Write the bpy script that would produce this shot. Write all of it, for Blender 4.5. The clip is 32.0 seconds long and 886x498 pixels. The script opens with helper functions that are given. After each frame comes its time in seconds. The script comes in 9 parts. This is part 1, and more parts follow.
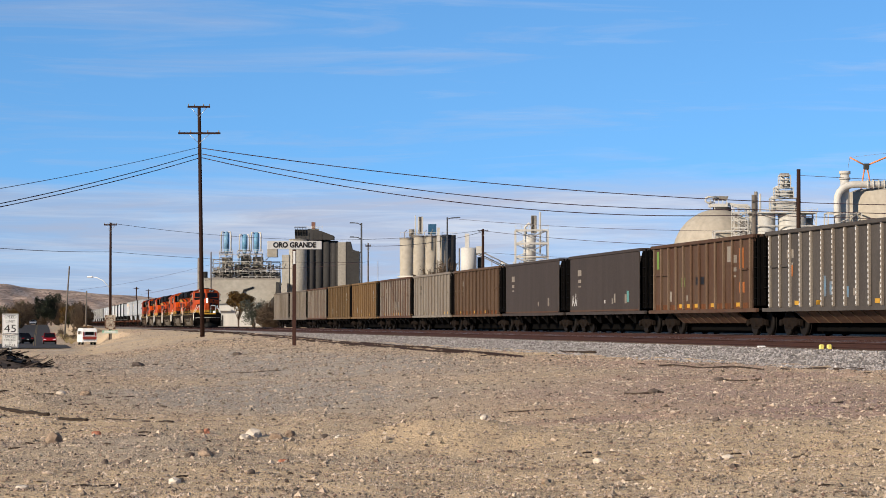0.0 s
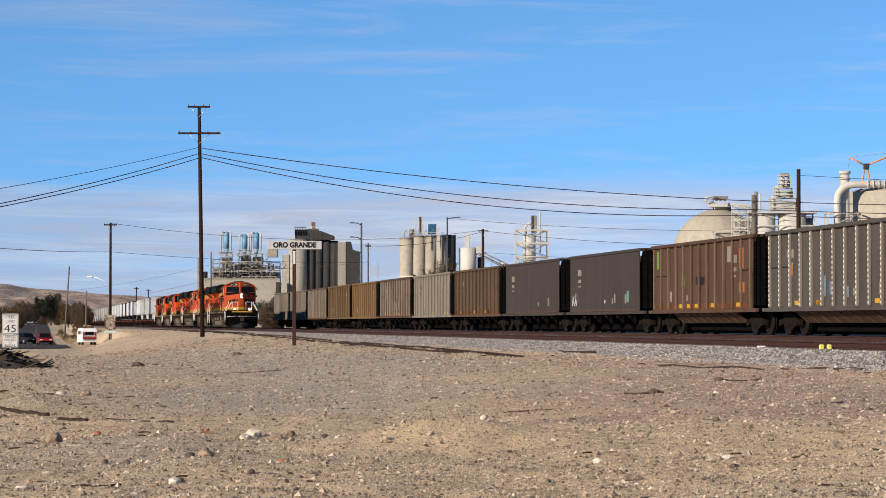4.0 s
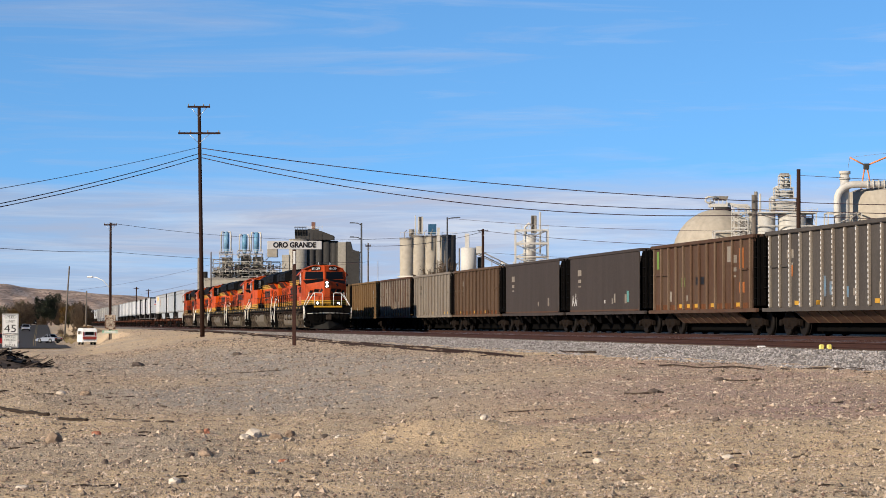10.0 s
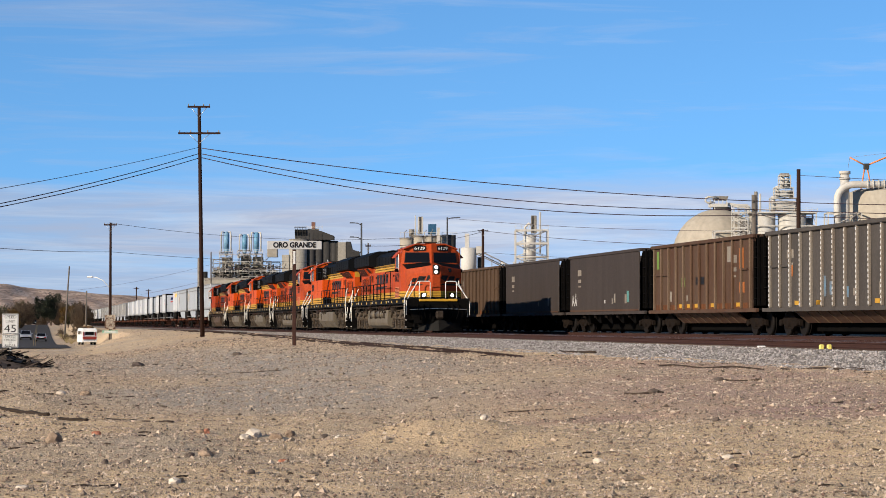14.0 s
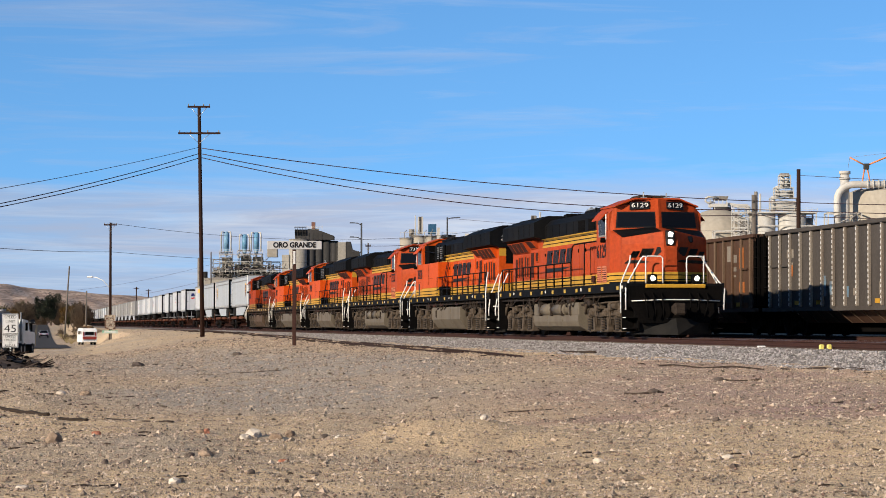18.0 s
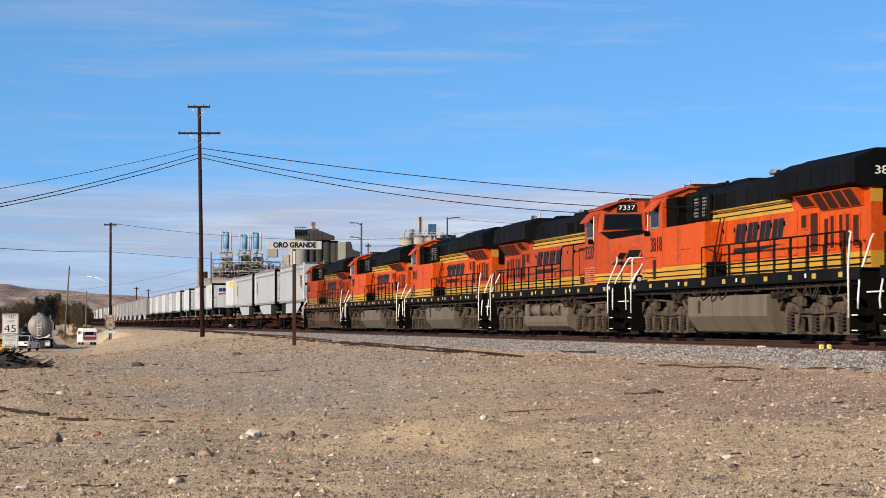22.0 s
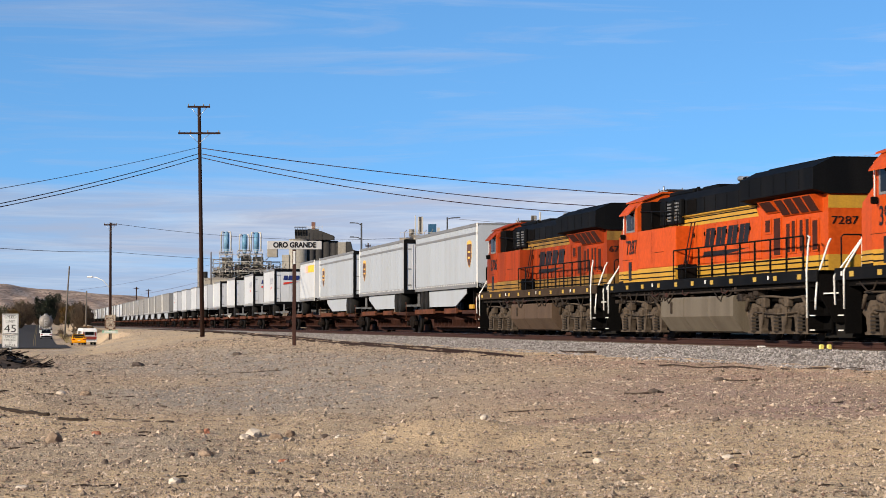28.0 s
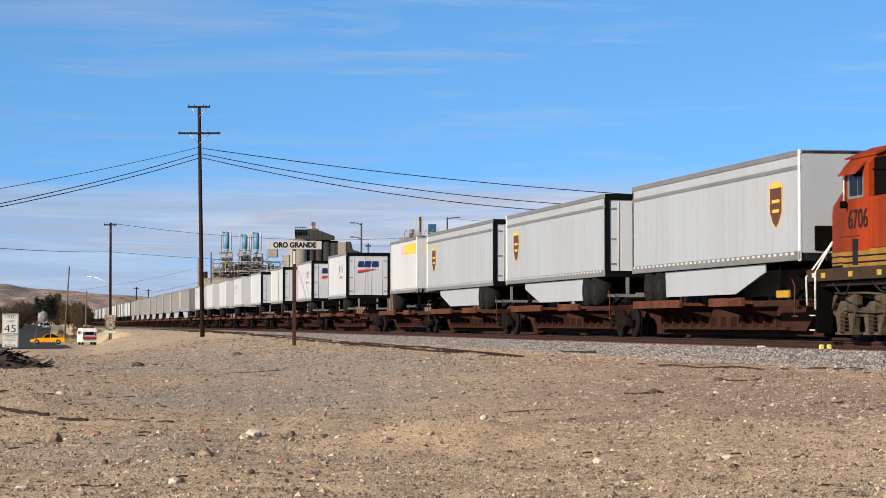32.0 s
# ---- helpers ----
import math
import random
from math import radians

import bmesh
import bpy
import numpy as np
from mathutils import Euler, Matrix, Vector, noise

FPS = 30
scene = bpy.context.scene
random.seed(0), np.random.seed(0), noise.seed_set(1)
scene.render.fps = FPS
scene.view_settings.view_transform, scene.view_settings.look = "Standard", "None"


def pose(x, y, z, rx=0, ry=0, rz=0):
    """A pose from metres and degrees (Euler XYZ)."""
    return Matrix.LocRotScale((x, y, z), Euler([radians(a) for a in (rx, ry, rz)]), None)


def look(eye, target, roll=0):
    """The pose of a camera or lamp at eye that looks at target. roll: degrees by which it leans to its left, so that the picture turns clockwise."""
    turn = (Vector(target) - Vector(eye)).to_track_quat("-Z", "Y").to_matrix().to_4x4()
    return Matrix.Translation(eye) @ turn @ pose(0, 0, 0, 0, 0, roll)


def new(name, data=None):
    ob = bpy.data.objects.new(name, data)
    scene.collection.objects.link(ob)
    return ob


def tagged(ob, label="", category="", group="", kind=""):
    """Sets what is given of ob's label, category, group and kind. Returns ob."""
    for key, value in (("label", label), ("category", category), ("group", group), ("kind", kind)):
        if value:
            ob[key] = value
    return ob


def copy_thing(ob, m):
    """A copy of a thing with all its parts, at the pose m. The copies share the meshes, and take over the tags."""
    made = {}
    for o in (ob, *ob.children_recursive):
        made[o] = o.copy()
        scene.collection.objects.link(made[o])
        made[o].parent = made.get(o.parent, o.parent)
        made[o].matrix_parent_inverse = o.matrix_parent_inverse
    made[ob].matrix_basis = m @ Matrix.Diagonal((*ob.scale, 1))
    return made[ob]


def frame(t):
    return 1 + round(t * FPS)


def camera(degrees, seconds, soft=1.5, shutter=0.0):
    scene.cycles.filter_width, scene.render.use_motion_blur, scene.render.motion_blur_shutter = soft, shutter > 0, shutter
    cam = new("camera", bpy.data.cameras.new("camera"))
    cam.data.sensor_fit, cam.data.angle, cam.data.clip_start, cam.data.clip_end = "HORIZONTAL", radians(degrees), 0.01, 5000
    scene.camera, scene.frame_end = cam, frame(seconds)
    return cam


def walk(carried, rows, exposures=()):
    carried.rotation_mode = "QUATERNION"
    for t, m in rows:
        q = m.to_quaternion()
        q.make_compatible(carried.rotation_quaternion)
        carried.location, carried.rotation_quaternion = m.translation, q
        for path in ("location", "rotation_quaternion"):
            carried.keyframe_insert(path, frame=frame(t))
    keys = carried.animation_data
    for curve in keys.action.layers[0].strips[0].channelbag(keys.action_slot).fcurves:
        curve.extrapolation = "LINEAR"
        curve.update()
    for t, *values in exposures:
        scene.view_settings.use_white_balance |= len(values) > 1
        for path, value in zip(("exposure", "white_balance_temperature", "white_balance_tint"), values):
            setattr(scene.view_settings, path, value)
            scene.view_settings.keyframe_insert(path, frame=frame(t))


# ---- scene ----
cam = camera(21.2, 32.0, soft=0.8, shutter=0.2)
EYE = 1.5
VIEW = pose(0, 0, EYE, 90 + 1.818, 0, -9.843)
walk(cam, [(0.0, VIEW), (32.0, VIEW)], [(0.0, 0.45), (32.0, 0.45)])

# plan: y runs away along the railway, x to the right of it; z = 0 at the sandy yard
RAIL = 1.09            # top of rail
NEAR, FAR = 19.5, 27.9  # the two running tracks
SUN_EL, SUN_AZ = 20.5, 31.0   # the light travels towards +x, +y

# ---------------------------------------------------------------- light
world = bpy.data.worlds.new("sky")
scene.world = world
world.use_nodes = True
wn, wl = world.node_tree.nodes, world.node_tree.links
wn.clear()


def wnode(kind):
    return wn.new(kind)


w_out = wnode("ShaderNodeOutputWorld")
w_bg = wnode("ShaderNodeBackground")
w_sky = wnode("ShaderNodeTexSky")
w_sky.sky_type, w_sky.sun_disc = "NISHITA", False
w_sky.sun_elevation, w_sky.sun_rotation = radians(SUN_EL), radians(239)
w_sky.air_density, w_sky.dust_density, w_sky.ozone_density, w_sky.altitude = 1.0, 0.3, 2.0, 800
w_co = wnode("ShaderNodeTexCoord")
w_lift = wnode("ShaderNodeVectorMath")
w_lift.operation = "MULTIPLY_ADD"
w_lift.inputs[1].default_value = (1, 1, 1.15)
w_lift.inputs[2].default_value = (0, 0, 0.14)
wl.new(w_co.outputs["Generated"], w_lift.inputs[0])
wl.new(w_lift.outputs[0], w_sky.inputs[0])
w_map = wnode("ShaderNodeMapping")
w_map.inputs["Scale"].default_value = (7, 7, 80)
w_map.inputs["Location"].default_value = (0.6, 0.3, 0.0)
wl.new(w_co.outputs["Generated"], w_map.inputs[0])
w_noise = wnode("ShaderNodeTexNoise")
w_noise.inputs["Scale"].default_value = 1.0
w_noise.inputs["Detail"].default_value = 9
w_noise.inputs["Roughness"].default_value = 0.62
w_noise.inputs["Distortion"].default_value = 0.5
wl.new(w_map.outputs[0], w_noise.inputs[0])
w_sep = wnode("ShaderNodeSeparateXYZ")
wl.new(w_co.outputs["Generated"], w_sep.inputs[0])
# cloud cover falls with the height over the horizon
w_cov = wnode("ShaderNodeValToRGB")
cr = w_cov.color_ramp
cr.elements[0].position, cr.elements[0].color = 0.0, (0.50, 0.50, 0.50, 1)
cr.elements[1].position, cr.elements[1].color = 1.0, (0.0, 0.0, 0.0, 1)
for p, v in ((0.03, 0.50), (0.052, 0.50), (0.0575, 0.36), (0.0605, 0.06), (0.075, 0.0), (0.086, 0.07), (0.097, 0.0), (0.12, 0.04), (0.14, 0.0)):
    e = cr.elements.new(p)
    e.color = (v, v, v, 1)
wl.new(w_sep.outputs["Z"], w_cov.inputs[0])
w_add = wnode("ShaderNodeMath")
w_add.operation = "ADD"
wl.new(w_noise.outputs[0], w_add.inputs[0])
wl.new(w_cov.outputs[0], w_add.inputs[1])
w_fac = wnode("ShaderNodeMapRange")
w_fac.inputs["From Min"].default_value = 0.54
w_fac.inputs["From Max"].default_value = 1.14
w_fac.inputs["To Max"].default_value = 0.97
wl.new(w_add.outputs[0], w_fac.inputs["Value"])
w_mix = wnode("ShaderNodeMix")
w_mix.data_type = "RGBA"
wl.new(w_fac.outputs[0], w_mix.inputs["Factor"])
w_tint = wnode("ShaderNodeMix")
w_tint.data_type, w_tint.blend_type = "RGBA", "MULTIPLY"
w_tint.inputs["Factor"].default_value = 1.0
w_tint.inputs["B"].default_value = (0.62, 1.0, 1.26, 1)
# the dry desert sky deepens towards the zenith
w_zen = wnode("ShaderNodeMapRange")
w_zen.inputs["From Min"].default_value, w_zen.inputs["From Max"].default_value = 0.16, 0.75
w_zen.inputs["To Min"].default_value, w_zen.inputs["To Max"].default_value = 1.0, 0.62
wl.new(w_sep.outputs["Z"], w_zen.inputs["Value"])
w_deep = wnode("ShaderNodeVectorMath")
w_deep.operation = "SCALE"
wl.new(w_sky.outputs[0], w_deep.inputs[0])
wl.new(w_zen.outputs[0], w_deep.inputs["Scale"])
wl.new(w_deep.outputs[0], w_tint.inputs["A"])
wl.new(w_tint.outputs["Result"], w_mix.inputs["A"])
# lavender-grey sheets with whiter streaks
w_map2 = wnode("ShaderNodeMapping")
w_map2.inputs["Scale"].default_value = (11, 11, 150)
w_map2.inputs["Rotation"].default_value = (0.02, 0.03, 0.0)
wl.new(w_co.outputs["Generated"], w_map2.inputs[0])
w_noise2 = wnode("ShaderNodeTexNoise")
w_noise2.inputs["Scale"].default_value = 1.0
w_noise2.inputs["Detail"].default_value = 8
w_noise2.inputs["Roughness"].default_value = 0.65
w_noise2.inputs["Distortion"].default_value = 0.8
wl.new(w_map2.outputs[0], w_noise2.inputs[0])
w_streak = wnode("ShaderNodeMapRange")
w_streak.inputs["From Min"].default_value = 0.46
w_streak.inputs["From Max"].default_value = 0.68
wl.new(w_noise2.outputs[0], w_streak.inputs["Value"])
w_cloud = wnode("ShaderNodeMix")
w_cloud.data_type = "RGBA"
w_cloud.inputs["A"].default_value = (3.3, 3.62, 4.6, 1)
w_cloud.inputs["B"].default_value = (4.5, 4.8, 5.5, 1)
wl.new(w_streak.outputs[0], w_cloud.inputs["Factor"])
w_side = wnode("ShaderNodeMapRange")
w_side.inputs["From Min"].default_value, w_side.inputs["From Max"].default_value = -0.02, 0.34
w_side.inputs["To Min"].default_value, w_side.inputs["To Max"].default_value = 0.88, 1.12
wl.new(w_sep.outputs["X"], w_side.inputs["Value"])
w_even = wnode("ShaderNodeVectorMath")
w_even.operation = "SCALE"
wl.new(w_cloud.outputs["Result"], w_even.inputs[0])
wl.new(w_side.outputs[0], w_even.inputs["Scale"])
wl.new(w_even.outputs[0], w_mix.inputs["B"])
wl.new(w_mix.outputs["Result"], w_bg.inputs["Color"])
w_bg.inputs["Strength"].default_value = 0.108
wl.new(w_bg.outputs[0], w_out.inputs[0])

sun = new("sun", bpy.data.lights.new("sun", "SUN"))
sun.data.energy = 5.0
sun.data.angle = radians(0.5)
sun.data.color = (1.0, 0.86, 0.68)
ce, se = math.cos(radians(SUN_EL)), math.sin(radians(SUN_EL))
sun.matrix_world = look((0, 0, 60), (ce * math.cos(radians(SUN_AZ)) * 10, ce * math.sin(radians(SUN_AZ)) * 10, 60 - se * 10))


# ---------------------------------------------------------------- materials
def mat(name, col, rough=0.75, metal=0.0, col2=None, scale=1.2, amount=0.5, stretch=(1, 1, 1), fine=0.25, fscale=25,
        bump=0.15, lo=0.42, hi=0.68, rnd=0.0, spec=0.15):
    """A surface with two scales of wear: patches of col2 over col, and fine grain."""
    m = bpy.data.materials.new(name)
    m.use_nodes = True
    n, l = m.node_tree.nodes, m.node_tree.links
    b = n["Principled BSDF"]
    b.inputs["Roughness"].default_value, b.inputs["Metallic"].default_value = rough, metal
    b.inputs["Specular IOR Level"].default_value = spec
    co = n.new("ShaderNodeTexCoord")
    mp = n.new("ShaderNodeMapping")
    mp.inputs["Scale"].default_value = stretch
    l.new(co.outputs["Object"], mp.inputs[0])
    n1 = n.new("ShaderNodeTexNoise")
    n1.inputs["Scale"].default_value, n1.inputs["Detail"].default_value, n1.inputs["Roughness"].default_value = scale, 5, 0.6
    l.new(mp.outputs[0], n1.inputs[0])
    n2 = n.new("ShaderNodeTexNoise")
    n2.inputs["Scale"].default_value, n2.inputs["Detail"].default_value = fscale, 3
    l.new(co.outputs["Object"], n2.inputs[0])
    r1 = n.new("ShaderNodeMapRange")
    r1.inputs["From Min"].default_value, r1.inputs["From Max"].default_value, r1.inputs["To Max"].default_value = lo, hi, amount
    l.new(n1.outputs[0], r1.inputs["Value"])
    mx = n.new("ShaderNodeMix")
    mx.data_type = "RGBA"
    c2 = col2 or tuple(c * 0.55 for c in col)
    mx.inputs["A"].default_value, mx.inputs["B"].default_value = (*col, 1), (*c2, 1)
    l.new(r1.outputs[0], mx.inputs["Factor"])
    r2 = n.new("ShaderNodeMapRange")
    r2.inputs["From Min"].default_value, r2.inputs["From Max"].default_value = 0.3, 0.7
    r2.inputs["To Min"].default_value, r2.inputs["To Max"].default_value = 1 - fine, 1 + fine
    l.new(n2.outputs[0], r2.inputs["Value"])
    val = r2.outputs[0]
    if rnd:
        oi = n.new("ShaderNodeObjectInfo")
        ri = n.new("ShaderNodeNewGeometry")
        sm_ = n.new("ShaderNodeMath")
        sm_.operation = "ADD"
        l.new(oi.outputs["Random"], sm_.inputs[0])
        l.new(ri.outputs["Random Per Island"], sm_.inputs[1])
        fr = n.new("ShaderNodeMath")
        fr.operation = "FRACT"
        l.new(sm_.outputs[0], fr.inputs[0])
        rr = n.new("ShaderNodeMapRange")
        rr.inputs["To Min"].default_value, rr.inputs["To Max"].default_value = 1 - rnd, 1 + rnd
        l.new(fr.outputs[0], rr.inputs["Value"])
        mm = n.new("ShaderNodeMath")
        mm.operation = "MULTIPLY"
        l.new(val, mm.inputs[0])
        l.new(rr.outputs[0], mm.inputs[1])
        val = mm.outputs[0]
    sc = n.new("ShaderNodeVectorMath")
    sc.operation = "SCALE"
    l.new(mx.outputs["Result"], sc.inputs[0])
    l.new(val, sc.inputs["Scale"])
    l.new(sc.outputs[0], b.inputs["Base Color"])
    if bump:
        bp = n.new("ShaderNodeBump")
        bp.inputs["Strength"].default_value, bp.inputs["Distance"].default_value = bump, 0.02
        l.new(n2.outputs[0], bp.inputs["Height"])
        l.new(bp.outputs[0], b.inputs["Normal"])
    return m


def glow(name, col, power):
    m = bpy.data.materials.new(name)
    m.use_nodes = True
    b = m.node_tree.nodes["Principled BSDF"]
    b.inputs["Base Color"].default_value = (*col, 1)
    b.inputs["Emission Color"].default_value = (*col, 1)
    b.inputs["Emission Strength"].default_value = power
    return m


def plain(name, col, rough=0.4, metal=0.0):
    return mat(name, col, rough, metal, amount=0.2, fine=0.08, fscale=6, bump=0.0)


UP = (1, 1, 0.12)   # streaks that run down a wall
M_RAIL = mat("rusty_rail", (0.042, 0.019, 0.015), 0.8, 0.0, (0.030, 0.014, 0.011), 2, 0.6, fscale=40)
M_RAIL_OLD = mat("dark_old_rail", (0.030, 0.016, 0.013), 0.9, 0.0, (0.018, 0.011, 0.010), 2, 0.6, fscale=40)
M_RAILTOP = mat("polished_rail_head", (0.35, 0.33, 0.32), 0.3, 0.9, amount=0.2)
M_TIE = mat("weathered_tie", (0.13, 0.10, 0.08), 0.9, rnd=0.3)
M_BALLAST = mat("ballast_bed", (0.20, 0.18, 0.165), 0.95, 0, (0.09, 0.075, 0.068), 4, 0.7, fine=0.5, fscale=30, bump=0.6)
M_STONE = mat("ballast_stone", (0.30, 0.28, 0.27), 0.9, 0, (0.165, 0.138, 0.13), 3, 0.6, fine=0.2, rnd=0.45)
M_GRAVEL = mat("desert_gravel", (0.38, 0.305, 0.235), 0.9, 0, (0.17, 0.12, 0.09), 1.5, 0.8, fine=0.2, rnd=0.6)
M_GRAVEL_CO = mat("coarse_desert_gravel", (0.33, 0.265, 0.20), 0.9, 0, (0.20, 0.15, 0.115), 1.5, 0.8, fine=0.2, rnd=0.7)
M_ROCK = mat("desert_rock", (0.28, 0.205, 0.145), 0.9, 0, (0.14, 0.095, 0.07), 6, 0.7, fine=0.3, fscale=20, bump=0.5)
M_ASPHALT = mat("asphalt", (0.052, 0.048, 0.047), 0.95, 0, (0.048, 0.044, 0.041), 0.4, 0.6, fine=0.2, fscale=20)
M_PAINT_Y = mat("yellow_road_paint", (0.24, 0.165, 0.055), 0.8, 0, (0.07, 0.06, 0.05), 1.2, 0.8)
M_POLE = mat("creosoted_pole", (0.030, 0.014, 0.010), 0.9, 0, (0.014, 0.009, 0.007), 3, 0.6, (1, 1, 0.2))
M_POLE_GREY = mat("weathered_pole", (0.13, 0.115, 0.10), 0.9, 0, (0.09, 0.07, 0.055), 3, 0.6, (1, 1, 0.2))
M_WIRE = mat("cable", (0.05, 0.03, 0.035), 0.6, amount=0.2, bump=0)
M_STEEL = mat("galvanised_steel", (0.42, 0.43, 0.44), 0.5, 0.6, amount=0.3)
M_WHITE = mat("white_paint", (0.78, 0.77, 0.74), 0.5, 0, (0.6, 0.57, 0.52), 1.5, 0.4, UP, fine=0.05, bump=0.03)
M_SIGN = mat("sign_sheeting", (0.55, 0.55, 0.54), 0.5, 0, (0.42, 0.41, 0.39), 2, 0.4, fine=0.04, bump=0)
M_INK = mat("black_lettering", (0.008, 0.008, 0.009), 0.5, amount=0.1, bump=0)
M_TIMBER = mat("old_timber", (0.042, 0.029, 0.021), 0.9, 0, (0.018, 0.013, 0.010), 6, 0.6, rnd=0.3)
# locomotives
M_ORANGE = mat("orange_enamel", (0.46, 0.064, 0.008), 0.45, 0, (0.27, 0.040, 0.009), 1.3, 0.6, UP, fine=0.14, fscale=9, bump=0.03, lo=0.48, spec=0.05)
M_ORANGE_DUSTY = mat("sun_dulled_orange_enamel", (0.36, 0.050, 0.012), 0.5, 0, (0.23, 0.044, 0.016), 1.3, 0.7, UP, fine=0.16, fscale=9, bump=0.03, lo=0.44, spec=0.05)
M_SILL_OLD = mat("dust_caked_sill", (0.050, 0.034, 0.024), 0.9, 0, (0.022, 0.016, 0.012), 2.0, 0.7, fine=0.2, spec=0.04)
M_PLOW = mat("scuffed_black_plow", (0.006, 0.0056, 0.0052), 0.7, 0, (0.016, 0.014, 0.012), 2.2, 0.7, fine=0.2, bump=0.05)
M_ORANGE_OLD = mat("faded_orange_enamel", (0.30, 0.040, 0.009), 0.6, 0, (0.09, 0.021, 0.010), 1.1, 0.85, UP, fine=0.15, bump=0.05, spec=0.05)
M_BLACK = mat("black_enamel", (0.0036, 0.0040, 0.0048), 0.65, 0, (0.0105, 0.0100, 0.0098), 1.2, 0.6, UP, fine=0.25, bump=0.05, spec=0.05)
M_YELLOW = mat("yellow_enamel", (0.46, 0.25, 0.026), 0.5, 0, (0.26, 0.14, 0.03), 1.5, 0.45, UP, fine=0.1, bump=0.03)
# grime darkened further to carry the deep shade under the train
M_GRIME = mat("gear_grime_and_shade", (0.034, 0.025, 0.019), 0.9, 0.0, (0.005, 0.004, 0.004), 3.5, 0.9, fine=0.3, bump=0.2)
M_SPRING = mat("dusty_black_spring", (0.022, 0.018, 0.015), 0.8, 0, (0.010, 0.008, 0.007), 3, 0.6)
M_BOX = mat("dusty_axle_box", (0.082, 0.062, 0.045), 0.9, 0, (0.034, 0.025, 0.018), 2.2, 0.9, fine=0.25, fscale=12, bump=0.1)
# freight trucks: grime lowered again so shade is part of the colour
M_TRUCK = mat("truck_grime_and_shade", (0.011, 0.0078, 0.0062), 0.9, 0, (0.010, 0.008, 0.007), 3, 0.7, fine=0.3, spec=0.05)
M_TANK_OLD = mat("rust_dusted_fuel_tank", (0.085, 0.056, 0.037), 0.7, 0.0, (0.045, 0.028, 0.019), 1.4, 0.6, UP, fine=0.12, bump=0.06)
M_YELLOW_OLD = mat("dull_grimy_yellow_enamel", (0.27, 0.145, 0.028), 0.6, 0, (0.07, 0.038, 0.018), 1.5, 0.7, UP, fine=0.15, bump=0.03)
M_TANK = mat("dusty_fuel_tank", (0.125, 0.105, 0.078), 0.55, 0.0, (0.060, 0.045, 0.030), 1.4, 0.6, UP, fine=0.1, bump=0.06)
# real black steel, also put on undersides and recesses as painted shade
M_DARK = mat("black_steel_and_shade", (0.0034, 0.0032, 0.0032), 0.9, 0.0, (0.0075, 0.006, 0.0052), 2, 0.5, spec=0.03)
M_GLASS = mat("dark_cab_glass", (0.006, 0.007, 0.010), 0.08, 0.0, amount=0.1, fine=0.02, bump=0, spec=0.06)
M_GRILLE = mat("dark_red_grille", (0.045, 0.012, 0.008), 0.85, 0, (0.02, 0.008, 0.006), 3, 0.6)
M_LOUVRE = mat("pale_pink_louvre", (0.46, 0.15, 0.08), 0.6, 0, (0.4, 0.1, 0.05), 9, 0.8, (0.05, 0.05, 6), bump=0)
M_REFLECT = mat("reflective_plate", (0.42, 0.27, 0.05), 0.5, amount=0.3, bump=0)
M_RAILING = mat("white_handrail", (0.70, 0.68, 0.64), 0.5, amount=0.3)
M_LAMP = glow("headlight_lens", (1.0, 0.90, 0.70), 24)
M_LENS = mat("clear_lens", (0.45, 0.45, 0.43), 0.15, amount=0.1, bump=0, spec=0.5)
M_LAMP_RED = glow("tail_lamp", (1.0, 0.05, 0.03), 1.6)
# wheel colour lowered towards black for the shade below the cars
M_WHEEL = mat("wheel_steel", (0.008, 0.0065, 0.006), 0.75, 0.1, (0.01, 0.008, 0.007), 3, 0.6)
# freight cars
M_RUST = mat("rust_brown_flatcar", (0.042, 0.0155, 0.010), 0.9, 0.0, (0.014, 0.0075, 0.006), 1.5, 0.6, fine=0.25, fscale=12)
# lighter copy of the flatcar rust, coloured as if in sunlight
M_RUST_LIT = mat("sunlit_rust_platform", (0.115, 0.040, 0.020), 0.9, 0.0, (0.042, 0.017, 0.011), 1.8, 0.8, fine=0.3, fscale=12)
M_TRAILER = mat("white_trailer_panel", (0.35, 0.38, 0.415), 0.42, 0, (0.30, 0.31, 0.315), 0.9, 0.5, UP, fine=0.05, bump=0.02)
M_TRAILER2 = mat("bright_white_trailer_panel", (0.49, 0.51, 0.535), 0.45, 0, (0.38, 0.385, 0.39), 1.0, 0.4, UP, fine=0.05, bump=0.02)
M_TRAILER3 = mat("grey_trailer_panel", (0.24, 0.235, 0.225), 0.5, 0, (0.19, 0.185, 0.175), 0.8, 0.5, UP, fine=0.08, bump=0.02)
M_TRIM = mat("dull_aluminium_trim", (0.22, 0.22, 0.22), 0.5, 0.3, amount=0.4, bump=0.03)
M_RUBBER = mat("tyre_rubber", (0.009, 0.0088, 0.0086), 0.85, amount=0.3)
M_SHIELD = mat("brown_emblem", (0.09, 0.035, 0.012), 0.4, amount=0.1, bump=0)
M_GOLD = mat("gold_emblem", (0.75, 0.42, 0.06), 0.4, amount=0.1, bump=0)
M_NAVY = mat("navy_emblem", (0.02, 0.03, 0.12), 0.4, amount=0.1, bump=0)
M_RED = mat("red_emblem", (0.5, 0.05, 0.035), 0.4, amount=0.15, bump=0)
M_AMBER = mat("amber_panel", (0.85, 0.50, 0.03), 0.4, amount=0.15, bump=0)
M_PINK = mat("faded_red_panel", (0.80, 0.42, 0.34), 0.5, amount=0.3, bump=0)


